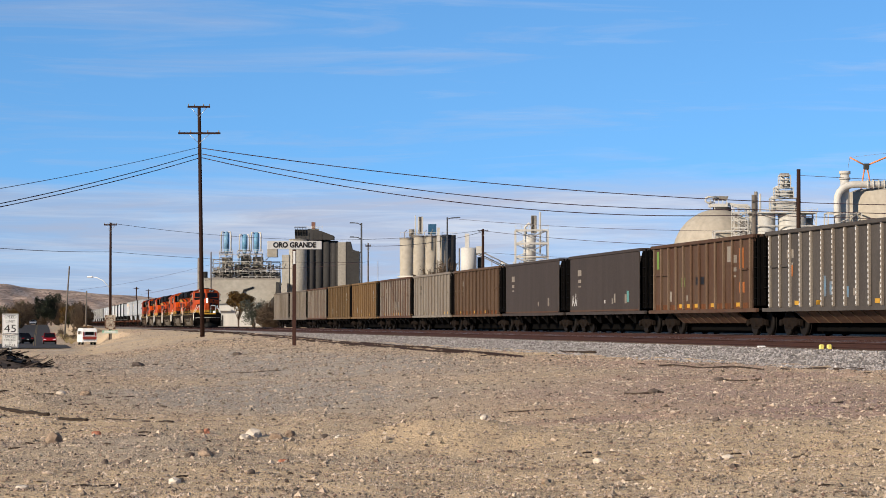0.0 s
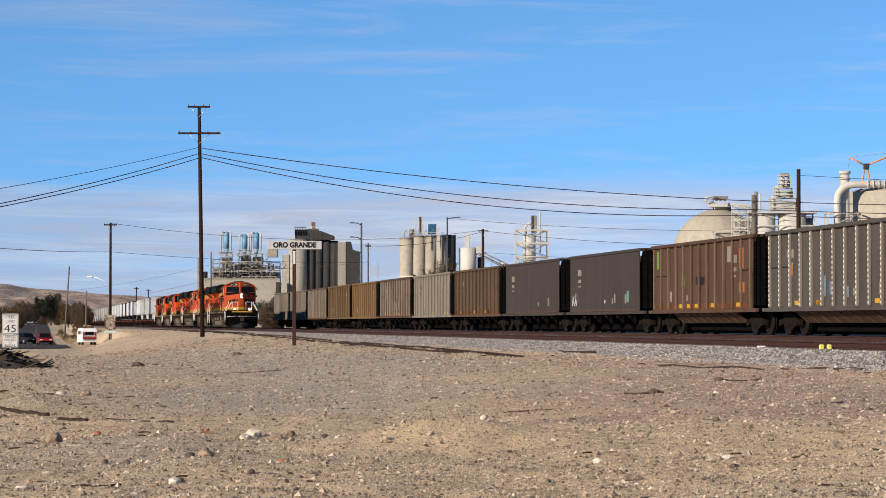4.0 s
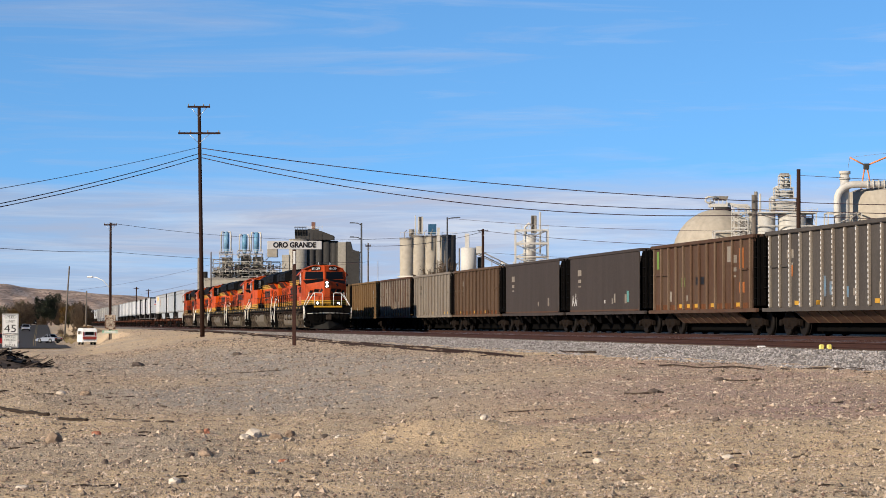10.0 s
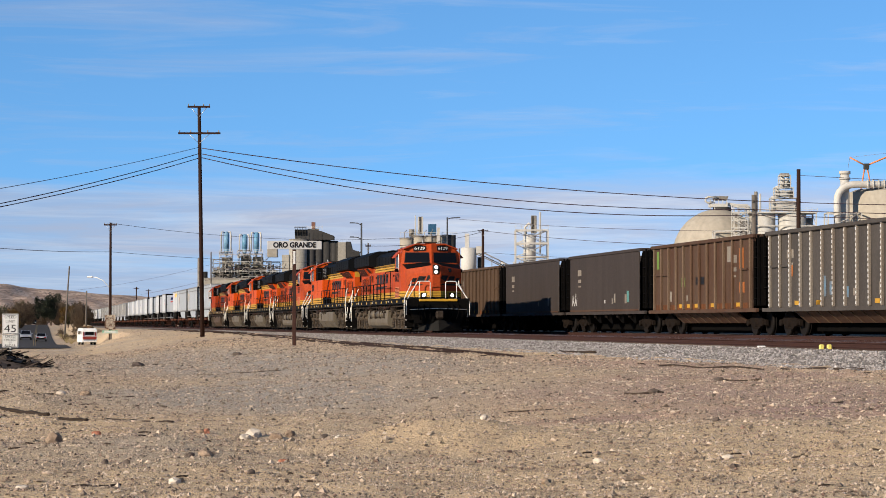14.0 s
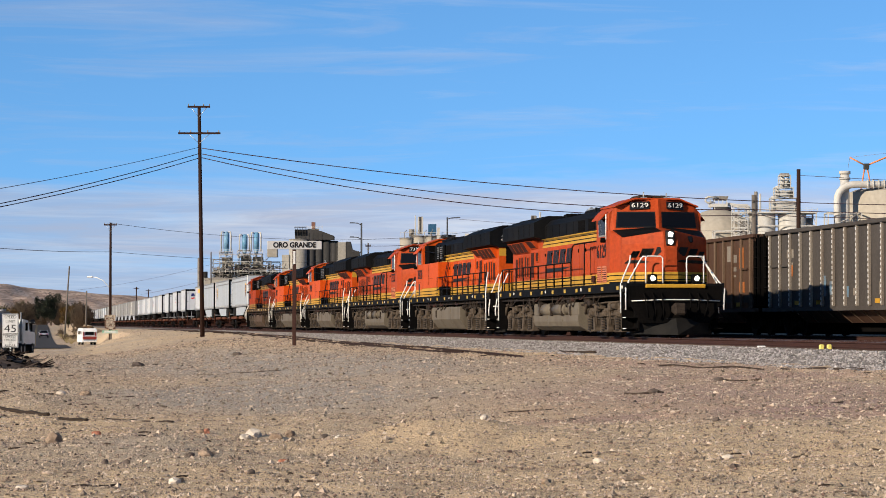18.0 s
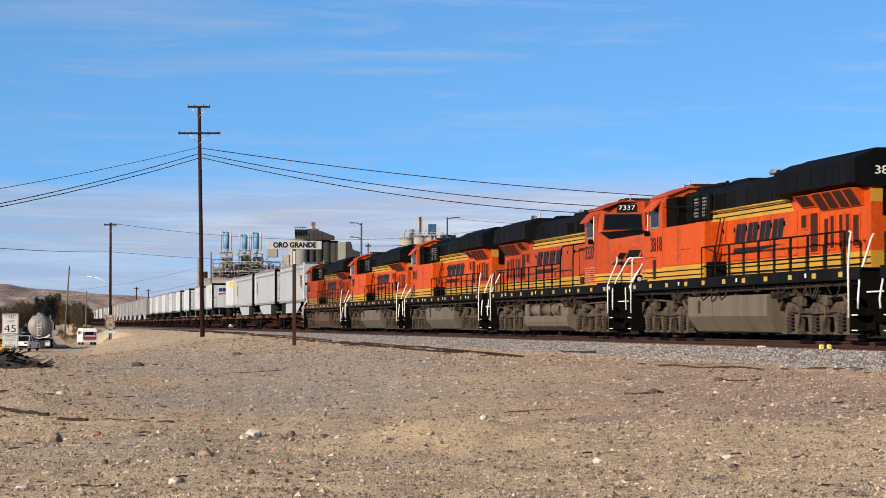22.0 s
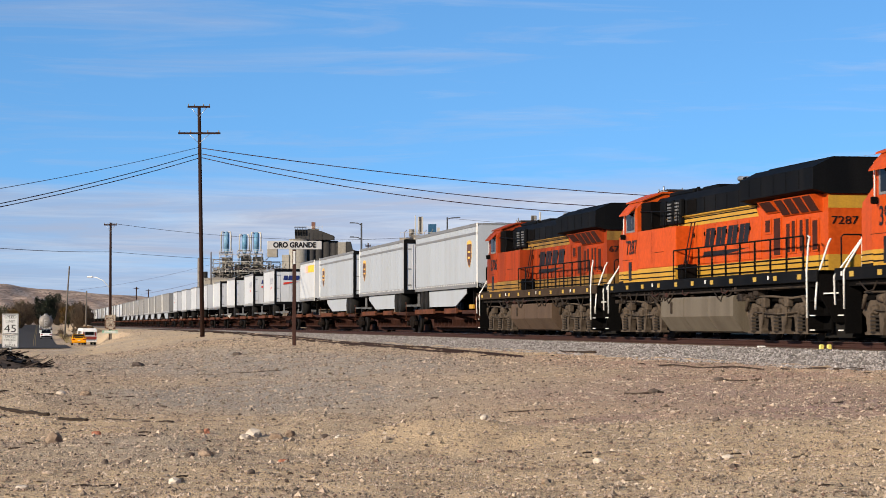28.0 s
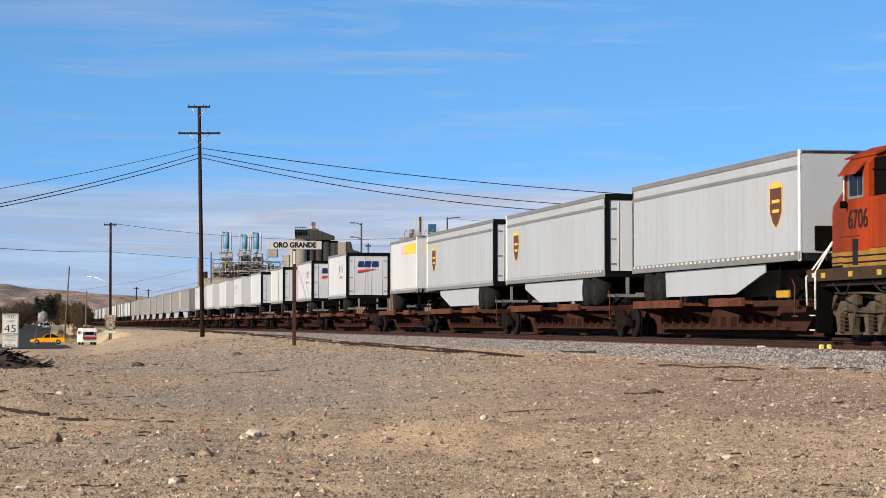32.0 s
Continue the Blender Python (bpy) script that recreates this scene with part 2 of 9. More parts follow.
def hopper_paint(name, a, b, amount=0.7):
    return mat(name, a, 0.75, 0.05, b, 1.1, amount, UP, fine=0.15, fscale=14, bump=0.08)


M_H = {
    "grey": hopper_paint("weathered_grey_steel", (0.066, 0.058, 0.053), (0.040, 0.034, 0.031)),
    "rust": hopper_paint("rust_streaked_brown", (0.072, 0.044, 0.030), (0.058, 0.022, 0.012)),
    "dark": hopper_paint("dull_dark_brown_paint", (0.045, 0.036, 0.033), (0.031, 0.025, 0.022)),
    "brown": hopper_paint("oxide_brown_paint", (0.085, 0.053, 0.034), (0.054, 0.034, 0.024)),
    "silver": hopper_paint("pale_grey_aluminium", (0.185, 0.160, 0.135), (0.095, 0.080, 0.068)),
    "red": hopper_paint("red_oxide_paint", (0.078, 0.043, 0.028), (0.055, 0.026, 0.017)),
    "tan": hopper_paint("sun_faded_tan_paint", (0.150, 0.093, 0.045), (0.088, 0.052, 0.027)),
    "olive": hopper_paint("dusty_olive_brown_paint", (0.115, 0.074, 0.037), (0.068, 0.044, 0.024)),
    "pale": hopper_paint("dusty_pale_paint", (0.140, 0.118, 0.096), (0.085, 0.070, 0.056)),
}
M_H_RUSTY = mat("flaking_orange_rust", (0.115, 0.042, 0.016), 0.85, 0, (0.05, 0.024, 0.014), 3.0, 0.9, UP, fine=0.25, fscale=14)
M_RIB = mat("pale_rib_steel", (0.20, 0.175, 0.148), 0.75, 0.0, (0.115, 0.088, 0.068), 2, 0.6, UP)
# plant and distance
M_CONC = mat("silo_concrete", (0.32, 0.30, 0.26), 0.9, 0, (0.19, 0.175, 0.152), 0.12, 0.7, UP, fine=0.12, fscale=1.5, bump=0)
M_CONC_DK = mat("dark_grey_concrete", (0.050, 0.048, 0.047), 0.9, 0, (0.028, 0.027, 0.026), 0.12, 0.7, UP, fine=0.12, fscale=1.5, bump=0)
M_DOME = mat("dome_concrete", (0.34, 0.305, 0.25), 0.9, 0, (0.26, 0.225, 0.18), 0.15, 0.6, UP, fine=0.1, fscale=0.8, bump=0)
M_PWHITE = mat("plant_white_paint", (0.47, 0.455, 0.42), 0.7, 0, (0.27, 0.25, 0.215), 0.3, 0.5, UP, fine=0.08, fscale=3, bump=0)
M_PGREY = mat("plant_dusty_steel", (0.22, 0.20, 0.175), 0.8, 0, (0.10, 0.09, 0.08), 0.4, 0.7, fine=0.2, fscale=3, bump=0)
M_PDARK = mat("plant_dark_steel", (0.035, 0.034, 0.033), 0.8, 0, (0.07, 0.064, 0.055), 0.4, 0.6, fine=0.2, fscale=3, bump=0)
M_PBLUE = mat("blue_cyclone_paint", (0.11, 0.27, 0.42), 0.4, 0, (0.30, 0.36, 0.42), 0.4, 0.6, fine=0.1, fscale=3, bump=0)
M_PROOF = mat("dusty_roof_sheet", (0.30, 0.275, 0.23), 0.8, 0, (0.23, 0.205, 0.165), 0.1, 0.7, fine=0.1, fscale=1, bump=0)
M_CRANE = mat("orange_crane_paint", (0.60, 0.22, 0.08), 0.6, bump=0)
# plants
M_LEAF = mat("olive_leaf", (0.045, 0.046, 0.022), 0.8, 0, (0.075, 0.06, 0.028), 0.6, 0.8, fine=0.2, fscale=2, bump=0, rnd=0.45)
M_LEAF_GREY = mat("grey_green_leaf", (0.075, 0.080, 0.060), 0.8, 0, (0.12, 0.115, 0.085), 0.6, 0.8, fine=0.2, fscale=2, bump=0, rnd=0.4)
M_LEAF_DK = mat("dark_leaf", (0.018, 0.023, 0.014), 0.8, 0, (0.03, 0.032, 0.02), 0.6, 0.8, fine=0.2, fscale=2, bump=0, rnd=0.45)
M_LEAF_OC = mat("ochre_leaf", (0.11, 0.060, 0.016), 0.8, 0, (0.10, 0.07, 0.03), 0.6, 0.8, fine=0.2, fscale=2, bump=0, rnd=0.4)
M_TWIG = mat("dry_twig", (0.088, 0.062, 0.042), 0.9, 0, (0.045, 0.034, 0.024), 0.6, 0.8, fine=0.2, fscale=2, bump=0, rnd=0.4)
M_STRAW = mat("dry_grass", (0.34, 0.27, 0.13), 0.9, 0, (0.24, 0.18, 0.09), 0.6, 0.8, fine=0.2, fscale=2, bump=0, rnd=0.4)
M_BARK = mat("bark", (0.10, 0.075, 0.055), 0.95)
# vehicles
M_CAR_YEL = plain("yellow_car_paint", (0.80, 0.36, 0.01), 0.25)
M_CAR_RED = plain("red_car_paint", (0.22, 0.010, 0.012), 0.25)
M_CAR_DK = plain("black_car_paint", (0.014, 0.015, 0.018), 0.25)
M_CAR_WH = plain("white_car_paint", (0.74, 0.74, 0.73), 0.3)
M_CAR_SIL = plain("silver_car_paint", (0.33, 0.36, 0.42), 0.3, 0.4)
M_TANKER = mat("dull_tanker_aluminium", (0.27, 0.25, 0.23), 0.55, 0.15, (0.12, 0.10, 0.085), 1.2, 0.6, UP)
M_MAROON = plain("maroon_van_panel", (0.20, 0.035, 0.03), 0.4)
M_GREEN = mat("green_sign_face", (0.13, 0.30, 0.21), 0.6, 0, (0.4, 0.4, 0.34), 3, 0.9, lo=0.48, hi=0.56)
M_RUSTPANEL = mat("rusty_sign_panel", (0.34, 0.29, 0.23), 0.8, 0, (0.07, 0.03, 0.018), 5, 1.0, fine=0.4, lo=0.45, hi=0.55)


# ---------------------------------------------------------------- mesh tools
class Geo:
    """A list of faces that becomes one mesh."""

    def __init__(self):
        self.v, self.f, self.s = [], [], []

    def add(self, verts, faces, smooth=False):
        k = len(self.v)
        self.v.extend(verts)
        for f in faces:
            self.f.append([i + k for i in f])
            self.s.append(smooth)
        return self

    def box(self, x0, x1, y0, y1, z0, z1, c=0.0):
        if x0 > x1:
            x0, x1 = x1, x0
        if y0 > y1:
            y0, y1 = y1, y0
        if z0 > z1:
            z0, z1 = z1, z0
        if c <= 0:
            vs = [(x, y, z) for x in (x0, x1) for y in (y0, y1) for z in (z0, z1)]
            return self.add(vs, [(0, 1, 3, 2), (4, 6, 7, 5), (0, 4, 5, 1), (2, 3, 7, 6), (0, 2, 6, 4), (1, 5, 7, 3)])
        c = min(c, (x1 - x0) * 0.45, (y1 - y0) * 0.45, (z1 - z0) * 0.45)
        lo, hi = (x0, y0, z0), (x1, y1, z1)
        idx, vs = {}, []
        for sx in (0, 1):
            for sy in (0, 1):
                for sz in (0, 1):
                    s = (sx, sy, sz)
                    base = [hi[a] if s[a] else lo[a] for a in range(3)]
                    inn = [base[a] - c if s[a] else base[a] + c for a in range(3)]
                    for a in range(3):
                        p = list(inn)
                        p[a] = base[a]
                        idx[s, a] = len(vs)
                        vs.append(tuple(p))
        fs = []
        for a in range(3):
            b, d = (a + 1) % 3, (a + 2) % 3
            for sa in (0, 1):
                q = []
                for sb, sd in ((0, 0), (1, 0), (1, 1), (0, 1)):
                    s = [0, 0, 0]
                    s[a], s[b], s[d] = sa, sb, sd
                    q.append(idx[tuple(s), a])
                fs.append(q if sa else q[::-1])
        for a in range(3):
            b, d = (a + 1) % 3, (a + 2) % 3
            for sb in (0, 1):
                for sd in (0, 1):
                    s0, s1 = [0, 0, 0], [0, 0, 0]
                    s0[b] = s1[b] = sb
                    s0[d] = s1[d] = sd
                    s1[a] = 1
                    q = [idx[tuple(s0), b], idx[tuple(s1), b], idx[tuple(s1), d], idx[tuple(s0), d]]
                    fs.append(q if sb == sd else q[::-1])
        for sx in (0, 1):
            for sy in (0, 1):
                for sz in (0, 1):
                    q = [idx[(sx, sy, sz), a] for a in range(3)]
                    fs.append(q if (sx + sy + sz) % 2 else q[::-1])
        return self.add(vs, fs)

    def cyl(self, p0, p1, r0, r1=None, n=12, caps=True, smooth=True):
        r1 = r0 if r1 is None else r1
        p0, p1 = Vector(p0), Vector(p1)
        d = (p1 - p0).normalized()
        a = d.orthogonal().normalized()
        b = d.cross(a)
        vs = []
        for p, r in ((p0, r0), (p1, r1)):
            for i in range(n):
                t = 2 * math.pi * i / n
                vs.append(tuple(p + a * (r * math.cos(t)) + b * (r * math.sin(t))))
        self.add(vs, [(i, (i + 1) % n, n + (i + 1) % n, n + i) for i in range(n)], smooth)
        if caps:
            k = len(self.v) - 2 * n
            self.f.append([k + i for i in range(n)][::-1])
            self.f.append([k + n + i for i in range(n)])
            self.s += [False, False]
        return self

    def tube(self, pts, r, n=6):
        pts = [Vector(p) for p in pts]
        vs, fs = [], []
        for i, p in enumerate(pts):
            d = (pts[min(i + 1, len(pts) - 1)] - pts[max(i - 1, 0)]).normalized()
            a = d.orthogonal() if i == 0 else a - d * a.dot(d)
            a.normalize()
            b = d.cross(a)
            for j in range(n):
                t = 2 * math.pi * j / n
                vs.append(tuple(p + a * (r * math.cos(t)) + b * (r * math.sin(t))))
        for i in range(len(pts) - 1):
            for j in range(n):
                fs.append((i * n + j, i * n + (j + 1) % n, (i + 1) * n + (j + 1) % n, (i + 1) * n + j))
        self.add(vs, fs, True)
        k = len(self.v) - len(vs)
        self.f += [[k + j for j in range(n)][::-1], [len(self.v) - n + j for j in range(n)]]
        self.s += [False, False]
        return self

    def prism(self, pts, axis, a, b):
        """A closed outline pushed along an axis: x takes (y, z), y takes (x, z), z takes (x, y)."""
        n = len(pts)
        put = {"x": lambda p, q: (q, p[0], p[1]), "y": lambda p, q: (p[0], q, p[1]), "z": lambda p, q: (p[0], p[1], q)}[axis]
        vs = [put(p, a) for p in pts] + [put(p, b) for p in pts]
        return self.add(vs, [(i, (i + 1) % n, n + (i + 1) % n, n + i) for i in range(n)] + [list(range(n))[::-1], list(range(n, 2 * n))])

    def loft(self, rings, caps=True, smooth=False):
        n, k = len(rings[0]), len(rings)
        vs = [p for r in rings for p in r]
        fs = [(i * n + j, i * n + (j + 1) % n, (i + 1) * n + (j + 1) % n, (i + 1) * n + j) for i in range(k - 1) for j in range(n)]
        self.add(vs, fs, smooth)
        if caps:
            o = len(self.v) - len(vs)
            self.f += [[o + j for j in range(n)][::-1], [o + (k - 1) * n + j for j in range(n)]]
            self.s += [False, False]
        return self

    def dome(self, c, r, n=24, m=8, zs=1.0, low=0.0, top=0.5 * math.pi):
        rings = []
        for i in range(m + 1):
            t = low + (top - low) * i / m
            rr = max(r * math.cos(t), 0.002)
            rings.append([(c[0] + rr * math.cos(2 * math.pi * j / n), c[1] + rr * math.sin(2 * math.pi * j / n),
                           c[2] + r * zs * math.sin(t)) for j in range(n)])
        return self.loft(rings, True, True)

    def move(self, m):
        self.v = [tuple(m @ Vector(p)) for p in self.v]
        return self

    def join(self, g, m=None):
        vs = [tuple(m @ Vector(p)) for p in g.v] if m else g.v
        k = len(self.v)
        self.v.extend(vs)
        self.f.extend([[i + k for i in f] for f in g.f])
        self.s.extend(g.s)
        return self

    def mesh(self, name, material):
        me = bpy.data.meshes.new(name)
        me.from_pydata(self.v, [], self.f)
        me.polygons.foreach_set("use_smooth", self.s)
        bm = bmesh.new()
        bm.from_mesh(me)
        bmesh.ops.recalc_face_normals(bm, faces=bm.faces)
        bm.to_mesh(me)
        bm.free()
        me.materials.append(material)
        return me


def part(name, geo, material, parent=None, label="", at=None):
    ob = new(name, geo.mesh(name, material) if isinstance(geo, Geo) else geo)
    ob.parent = parent
    if at is not None:
        ob.matrix_basis = at
    if label:
        ob["label"] = label
    return ob


def thing(name, label, category, group="", kind="", at=None):
    ob = new(name)
    ob.empty_display_size = 0.3
    if at is not None:
        ob.matrix_basis = at
    return tagged(ob, label, category, group, kind)


def letters(words, size, width=None, thick=0.006, heavy=0.0):
    """Writing as a mesh: it stands in x (to the right) and z (up), centred, facing -y."""
    cu = bpy.data.curves.new("letters", "FONT")
    cu.body, cu.size, cu.extrude, cu.offset = words, size, thick, heavy
    cu.align_x, cu.align_y = "CENTER", "CENTER"
    ob = bpy.data.objects.new("letters", cu)
    scene.collection.objects.link(ob)
    bpy.context.view_layer.update()
    me = bpy.data.meshes.new_from_object(ob.evaluated_get(bpy.context.evaluated_depsgraph_get()))
    bpy.data.objects.remove(ob)
    xs = [v.co.x for v in me.vertices]
    k = width / (max(xs) - min(xs)) if width else 1
    me.transform(Matrix.Diagonal((k, 1, 1, 1)))
    me.transform(Matrix.Rotation(radians(90), 4, "X"))
    return me


def smooth01(a, b, x):
    t = min(1.0, max(0.0, (x - a) / (b - a)))
    return t * t * (3 - 2 * t)


# ---------------------------------------------------------------- ground
def road_z(y):
    return -1.2 + 2.5 * smooth01(325, 700, y) - 6.0 * smooth01(740, 1100, y)


def ridge(x, y):
    """The pale mesa behind the valley."""
    d = math.hypot(x, y)
    if d < 1300:
        return 0.0
    b = math.degrees(math.atan2(x, y))
    top = 42.5 - 4.0 * max(0.0, b + 0.5) - 1.5 * max(0.0, b - 4)
    top = max(top, 7) + 3.0 * noise.noise((x * 0.006, y * 0.001, 3.1)) + 1.6 * noise.noise((x * 0.025, y * 0.004, 1.1))
    up = smooth01(1500, 2700, d)
    gully = (5 * noise.noise((x * 0.012, y * 0.003, 7.7)) + 3.5 * noise.noise((x * 0.05, y * 0.006, 2.7))) * math.sin(math.pi * up)
    return top * up + gully


def ground_z(x, y):
    base = 0.2 + 0.3 * smooth01(3, 12, x) + 0.1 * smooth01(13, 16.6, x) + 0.3 * smooth01(30, 60, x)
    fall = 0.005 * max(0.0, min(y, 420) - 15) * (1 - smooth01(2.5, 12.0, x)) * (1 - smooth01(800, 1300, y))
    z = base - fall
    if y < 330 and x < 40:
        z += 0.05 * noise.noise((x * 0.35, y * 0.22, 0.0)) + 0.045 * noise.noise((x * 1.3, y * 0.9, 4.0)) + 0.032 * noise.noise((x * 2.7, y * 2.3, 9.0))
        z += 0.27 * math.exp(-(((x - 4.5) / 1.2) ** 2 + ((y - 25.8) / 1.0) ** 2))
        z += 0.13 * math.exp(-(((x - 1.2) / 0.7) ** 2 + ((y - 27) / 2.0) ** 2))
        z += 0.12 * math.exp(-(((x + 0.1) / 0.8) ** 2 + ((y - 44) / 4.0) ** 2))
    # the road lies in a shallow dip
    if y > 60:
        side = abs(x - road_x(y)) - 5.0
        k = (1 - smooth01(0, 3.0, side)) * smooth01(175, 225, y) * (1 - smooth01(760, 900, y))
        z = z * (1 - k) + (road_z(y) - 0.05) * k
        k3 = (1 - smooth01(8.6, 11.5, x)) * smooth01(240, 300, y) * (1 - smooth01(334, 352, y))
        z = z * (1 - k3) + (-1.27) * k3
        k2 = (1 - smooth01(-3.5, 0.5, x)) * smooth01(110, 190, y) * (1 - smooth01(330, 350, y))
        z = z * (1 - k2) + (-1.26) * k2
    if y > 330:
        bank = smooth01(6, 9, x) * smooth01(420, 560, y) * (1 - smooth01(12, 15, x)) * (1 - smooth01(800, 1300, y))
        z += 0.9 * bank
        z += 3.5 * smooth01(0, 30, -x - 6) * smooth01(360, 600, y)
    z = min(z, RAIL - 0.45) if 13 < x < 36 and y < 1200 else z
    # the yard climbs to the grade where the old siding joins the line
    z += 0.27 * smooth01(105, 190, y) * (1 - smooth01(300, 420, y)) * smooth01(11, 14.5, x) * (1 - smooth01(15.9, 16.8, x))
    # added low bank: hides the bright far ground seen under the standing cars
    if 30 < x < 60 and y < 300:
        z += 0.75 * smooth01(31.6, 34.0, x) * (1 - smooth01(40, 55, x)) * (1 - smooth01(255, 275, y))
    return z + ridge(x, y)


def road_x(y):
    """Centre line of the road that runs away from the crossing."""
    return 0.3 + 1.0 * smooth01(300, 700, y) - 5.0 * (1 - smooth01(150, 265, y))


def axis_steps(spans):
    out = []
    for a, b, n in spans:
        out += [a + (b - a) * i / n for i in range(n)]
    return out + [spans[-1][1]]


def make_ground():
    xs = axis_steps([(-1500, -300, 12), (-300, -40, 20), (-40, -6, 22), (-6, 14, 110), (14, 18, 16), (18, 30, 10), (30, 36, 16), (36, 60, 12), (60, 300, 34), (300, 1500, 16)])
    ys = axis_steps([(-300, 0, 8), (0, 14, 10), (14, 50, 150), (50, 130, 120), (130, 360, 90), (360, 900, 60), (900, 1500, 14), (1500, 2900, 40), (2900, 4700, 8)])
    nx = len(xs)
    vs = [(x, y, ground_z(x, y)) for y in ys for x in xs]
    fs = [(j * nx + i, j * nx + i + 1, (j + 1) * nx + i + 1, (j + 1) * nx + i) for j in range(len(ys) - 1) for i in range(nx - 1)]
    me = bpy.data.meshes.new("ground")
    me.from_pydata(vs, [], fs)
    me.polygons.foreach_set("use_smooth", [True] * len(fs))
    m = bpy.data.materials.new("desert_sand")
    m.use_nodes = True
    n, l = m.node_tree.nodes, m.node_tree.links
    b = n["Principled BSDF"]
    b.inputs["Roughness"].default_value = 0.95
    b.inputs["Specular IOR Level"].default_value = 0.2
    co = n.new("ShaderNodeTexCoord")

    def noise_node(scale, detail, stretch=(1, 1, 1)):
        mp = n.new("ShaderNodeMapping")
        mp.inputs["Scale"].default_value = stretch
        l.new(co.outputs["Object"], mp.inputs[0])
        t = n.new("ShaderNodeTexNoise")
        t.inputs["Scale"].default_value, t.inputs["Detail"].default_value, t.inputs["Roughness"].default_value = scale, detail, 0.62
        l.new(mp.outputs[0], t.inputs[0])
        return t.outputs[0]

    def blend(fac, a, c, lo, hi, amount):
        r = n.new("ShaderNodeMapRange")
        r.inputs["From Min"].default_value, r.inputs["From Max"].default_value, r.inputs["To Max"].default_value = lo, hi, amount
        l.new(fac, r.inputs["Value"])
        x = n.new("ShaderNodeMix")
        x.data_type = "RGBA"
        l.new(r.outputs[0], x.inputs["Factor"])
        for s, v in (("A", a), ("B", c)):
            if isinstance(v, tuple):
                x.inputs[s].default_value = (*v, 1)
            else:
                l.new(v, x.inputs[s])
        return x.outputs["Result"]

    c = blend(noise_node(0.16, 4, (1, 0.35, 1)), (0.60, 0.45, 0.285), (0.47, 0.38, 0.28), 0.42, 0.62, 0.9)      # yellow sand to grey grit
    c = blend(noise_node(0.05, 3, (1, 0.4, 1)), c, (0.40, 0.265, 0.205), 0.52, 0.68, 0.5)                      # reddish drifts

    def patch(x, y, rx, ry):
        mp = n.new("ShaderNodeMapping")
        mp.inputs["Location"].default_value = (-x / rx, -y / ry, 0)
        mp.inputs["Scale"].default_value = (1 / rx, 1 / ry, 0)
        l.new(co.outputs["Object"], mp.inputs[0])
        gr = n.new("ShaderNodeTexGradient")
        gr.gradient_type = "SPHERICAL"
        l.new(mp.outputs[0], gr.inputs[0])
        mu = n.new("ShaderNodeMath")
        mu.operation = "MULTIPLY"
        l.new(gr.outputs["Fac"], mu.inputs[0])
        l.new(noise_node(0.9, 5, (1, 0.5, 1)), mu.inputs[1])
        return mu.outputs[0]

    for px_, py_, rx_, ry_ in ((10.5, 34, 5.5, 12), (14.5, 55, 3.0, 18), (9.7, 28.0, 2.4, 3.0), (13.0, 43.0, 4.5, 5.0), (7.0, 29.5, 1.6, 1.6)):
        c = blend(patch(px_, py_, rx_, ry_), c, (0.37, 0.235, 0.205), 0.06, 0.34, 0.62)                        # red-brown cinders
    for px_, py_, rx_, ry_ in ((4.3, 25.5, 2.4, 2.6), (0.3, 33, 2.5, 7), (3.0, 19.5, 6.0, 5.0), (7.5, 21, 4.0, 5.0)):
        c = blend(patch(px_, py_, rx_, ry_), c, (0.64, 0.47, 0.29), 0.06, 0.30, 0.8)                         # clean yellow sand
    for px_, py_, rx_, ry_ in ((4.5, 48, 4.5, 16), (5.5, 100, 7, 45), (8.5, 72, 6, 26)):
        c = blend(patch(px_, py_, rx_, ry_), c, (0.39, 0.35, 0.30), 0.06, 0.28, 0.9)                        # grey grit
    c = blend(noise_node(3.5, 6), c, (0.27, 0.20, 0.145), 0.48, 0.72, 0.6)                                    # damp patches
    c = blend(noise_node(26, 4), c, (0.52, 0.43, 0.34), 0.55, 0.72, 0.55)                                     # pale grit
    c = blend(noise_node(55, 3), c, (0.15, 0.105, 0.08), 0.56, 0.68, 0.6)                                      # dark grit
    # distance: rosy rock with bands and scrub
    sep = n.new("ShaderNodeSeparateXYZ")
    l.new(co.outputs["Object"], sep.inputs[0])
    far = blend(noise_node(0.05, 8, (1, 0.3, 4)), (0.52, 0.39, 0.30), (0.31, 0.21, 0.155), 0.42, 0.60, 1.0)
    far = blend(noise_node(0.35, 6, (1, 0.1, 2)), far, (0.10, 0.08, 0.056), 0.51, 0.60, 0.7)
    c = blend(sep.outputs["Y"], c, far, 900, 1500, 1.0)
    l.new(c, b.inputs["Base Color"])
    bp = n.new("ShaderNodeBump")
    bp.inputs["Strength"].default_value, bp.inputs["Distance"].default_value = 1.0, 0.05
    l.new(noise_node(18, 6), bp.inputs["Height"])
    l.new(bp.outputs[0], b.inputs["Normal"])
    me.materials.append(m)
    return tagged(new("ground", me), "pale sandy desert ground strewn with gravel, rising to a far mesa", "ground", kind="structure")


make_ground()


# ---------------------------------------------------------------- road
def strip(name, xs_of, y0, y1, n, lift, material, label, category):
    g = Geo()
    rows = []
    for i in range(n + 1):
        y = y0 + (y1 - y0) * i / n
        a, b = xs_of(y)
        rows.append([(a + (b - a) * k / 4, y, road_z(y) + lift) for k in range(5)])
    vs = [p for r in rows for p in r]
    g.add(vs, [(i * 5 + k, i * 5 + k + 1, i * 5 + k + 6, i * 5 + k + 5) for i in range(n) for k in range(4)], True)
    return tagged(part(name, g, material), label, category, kind="structure")


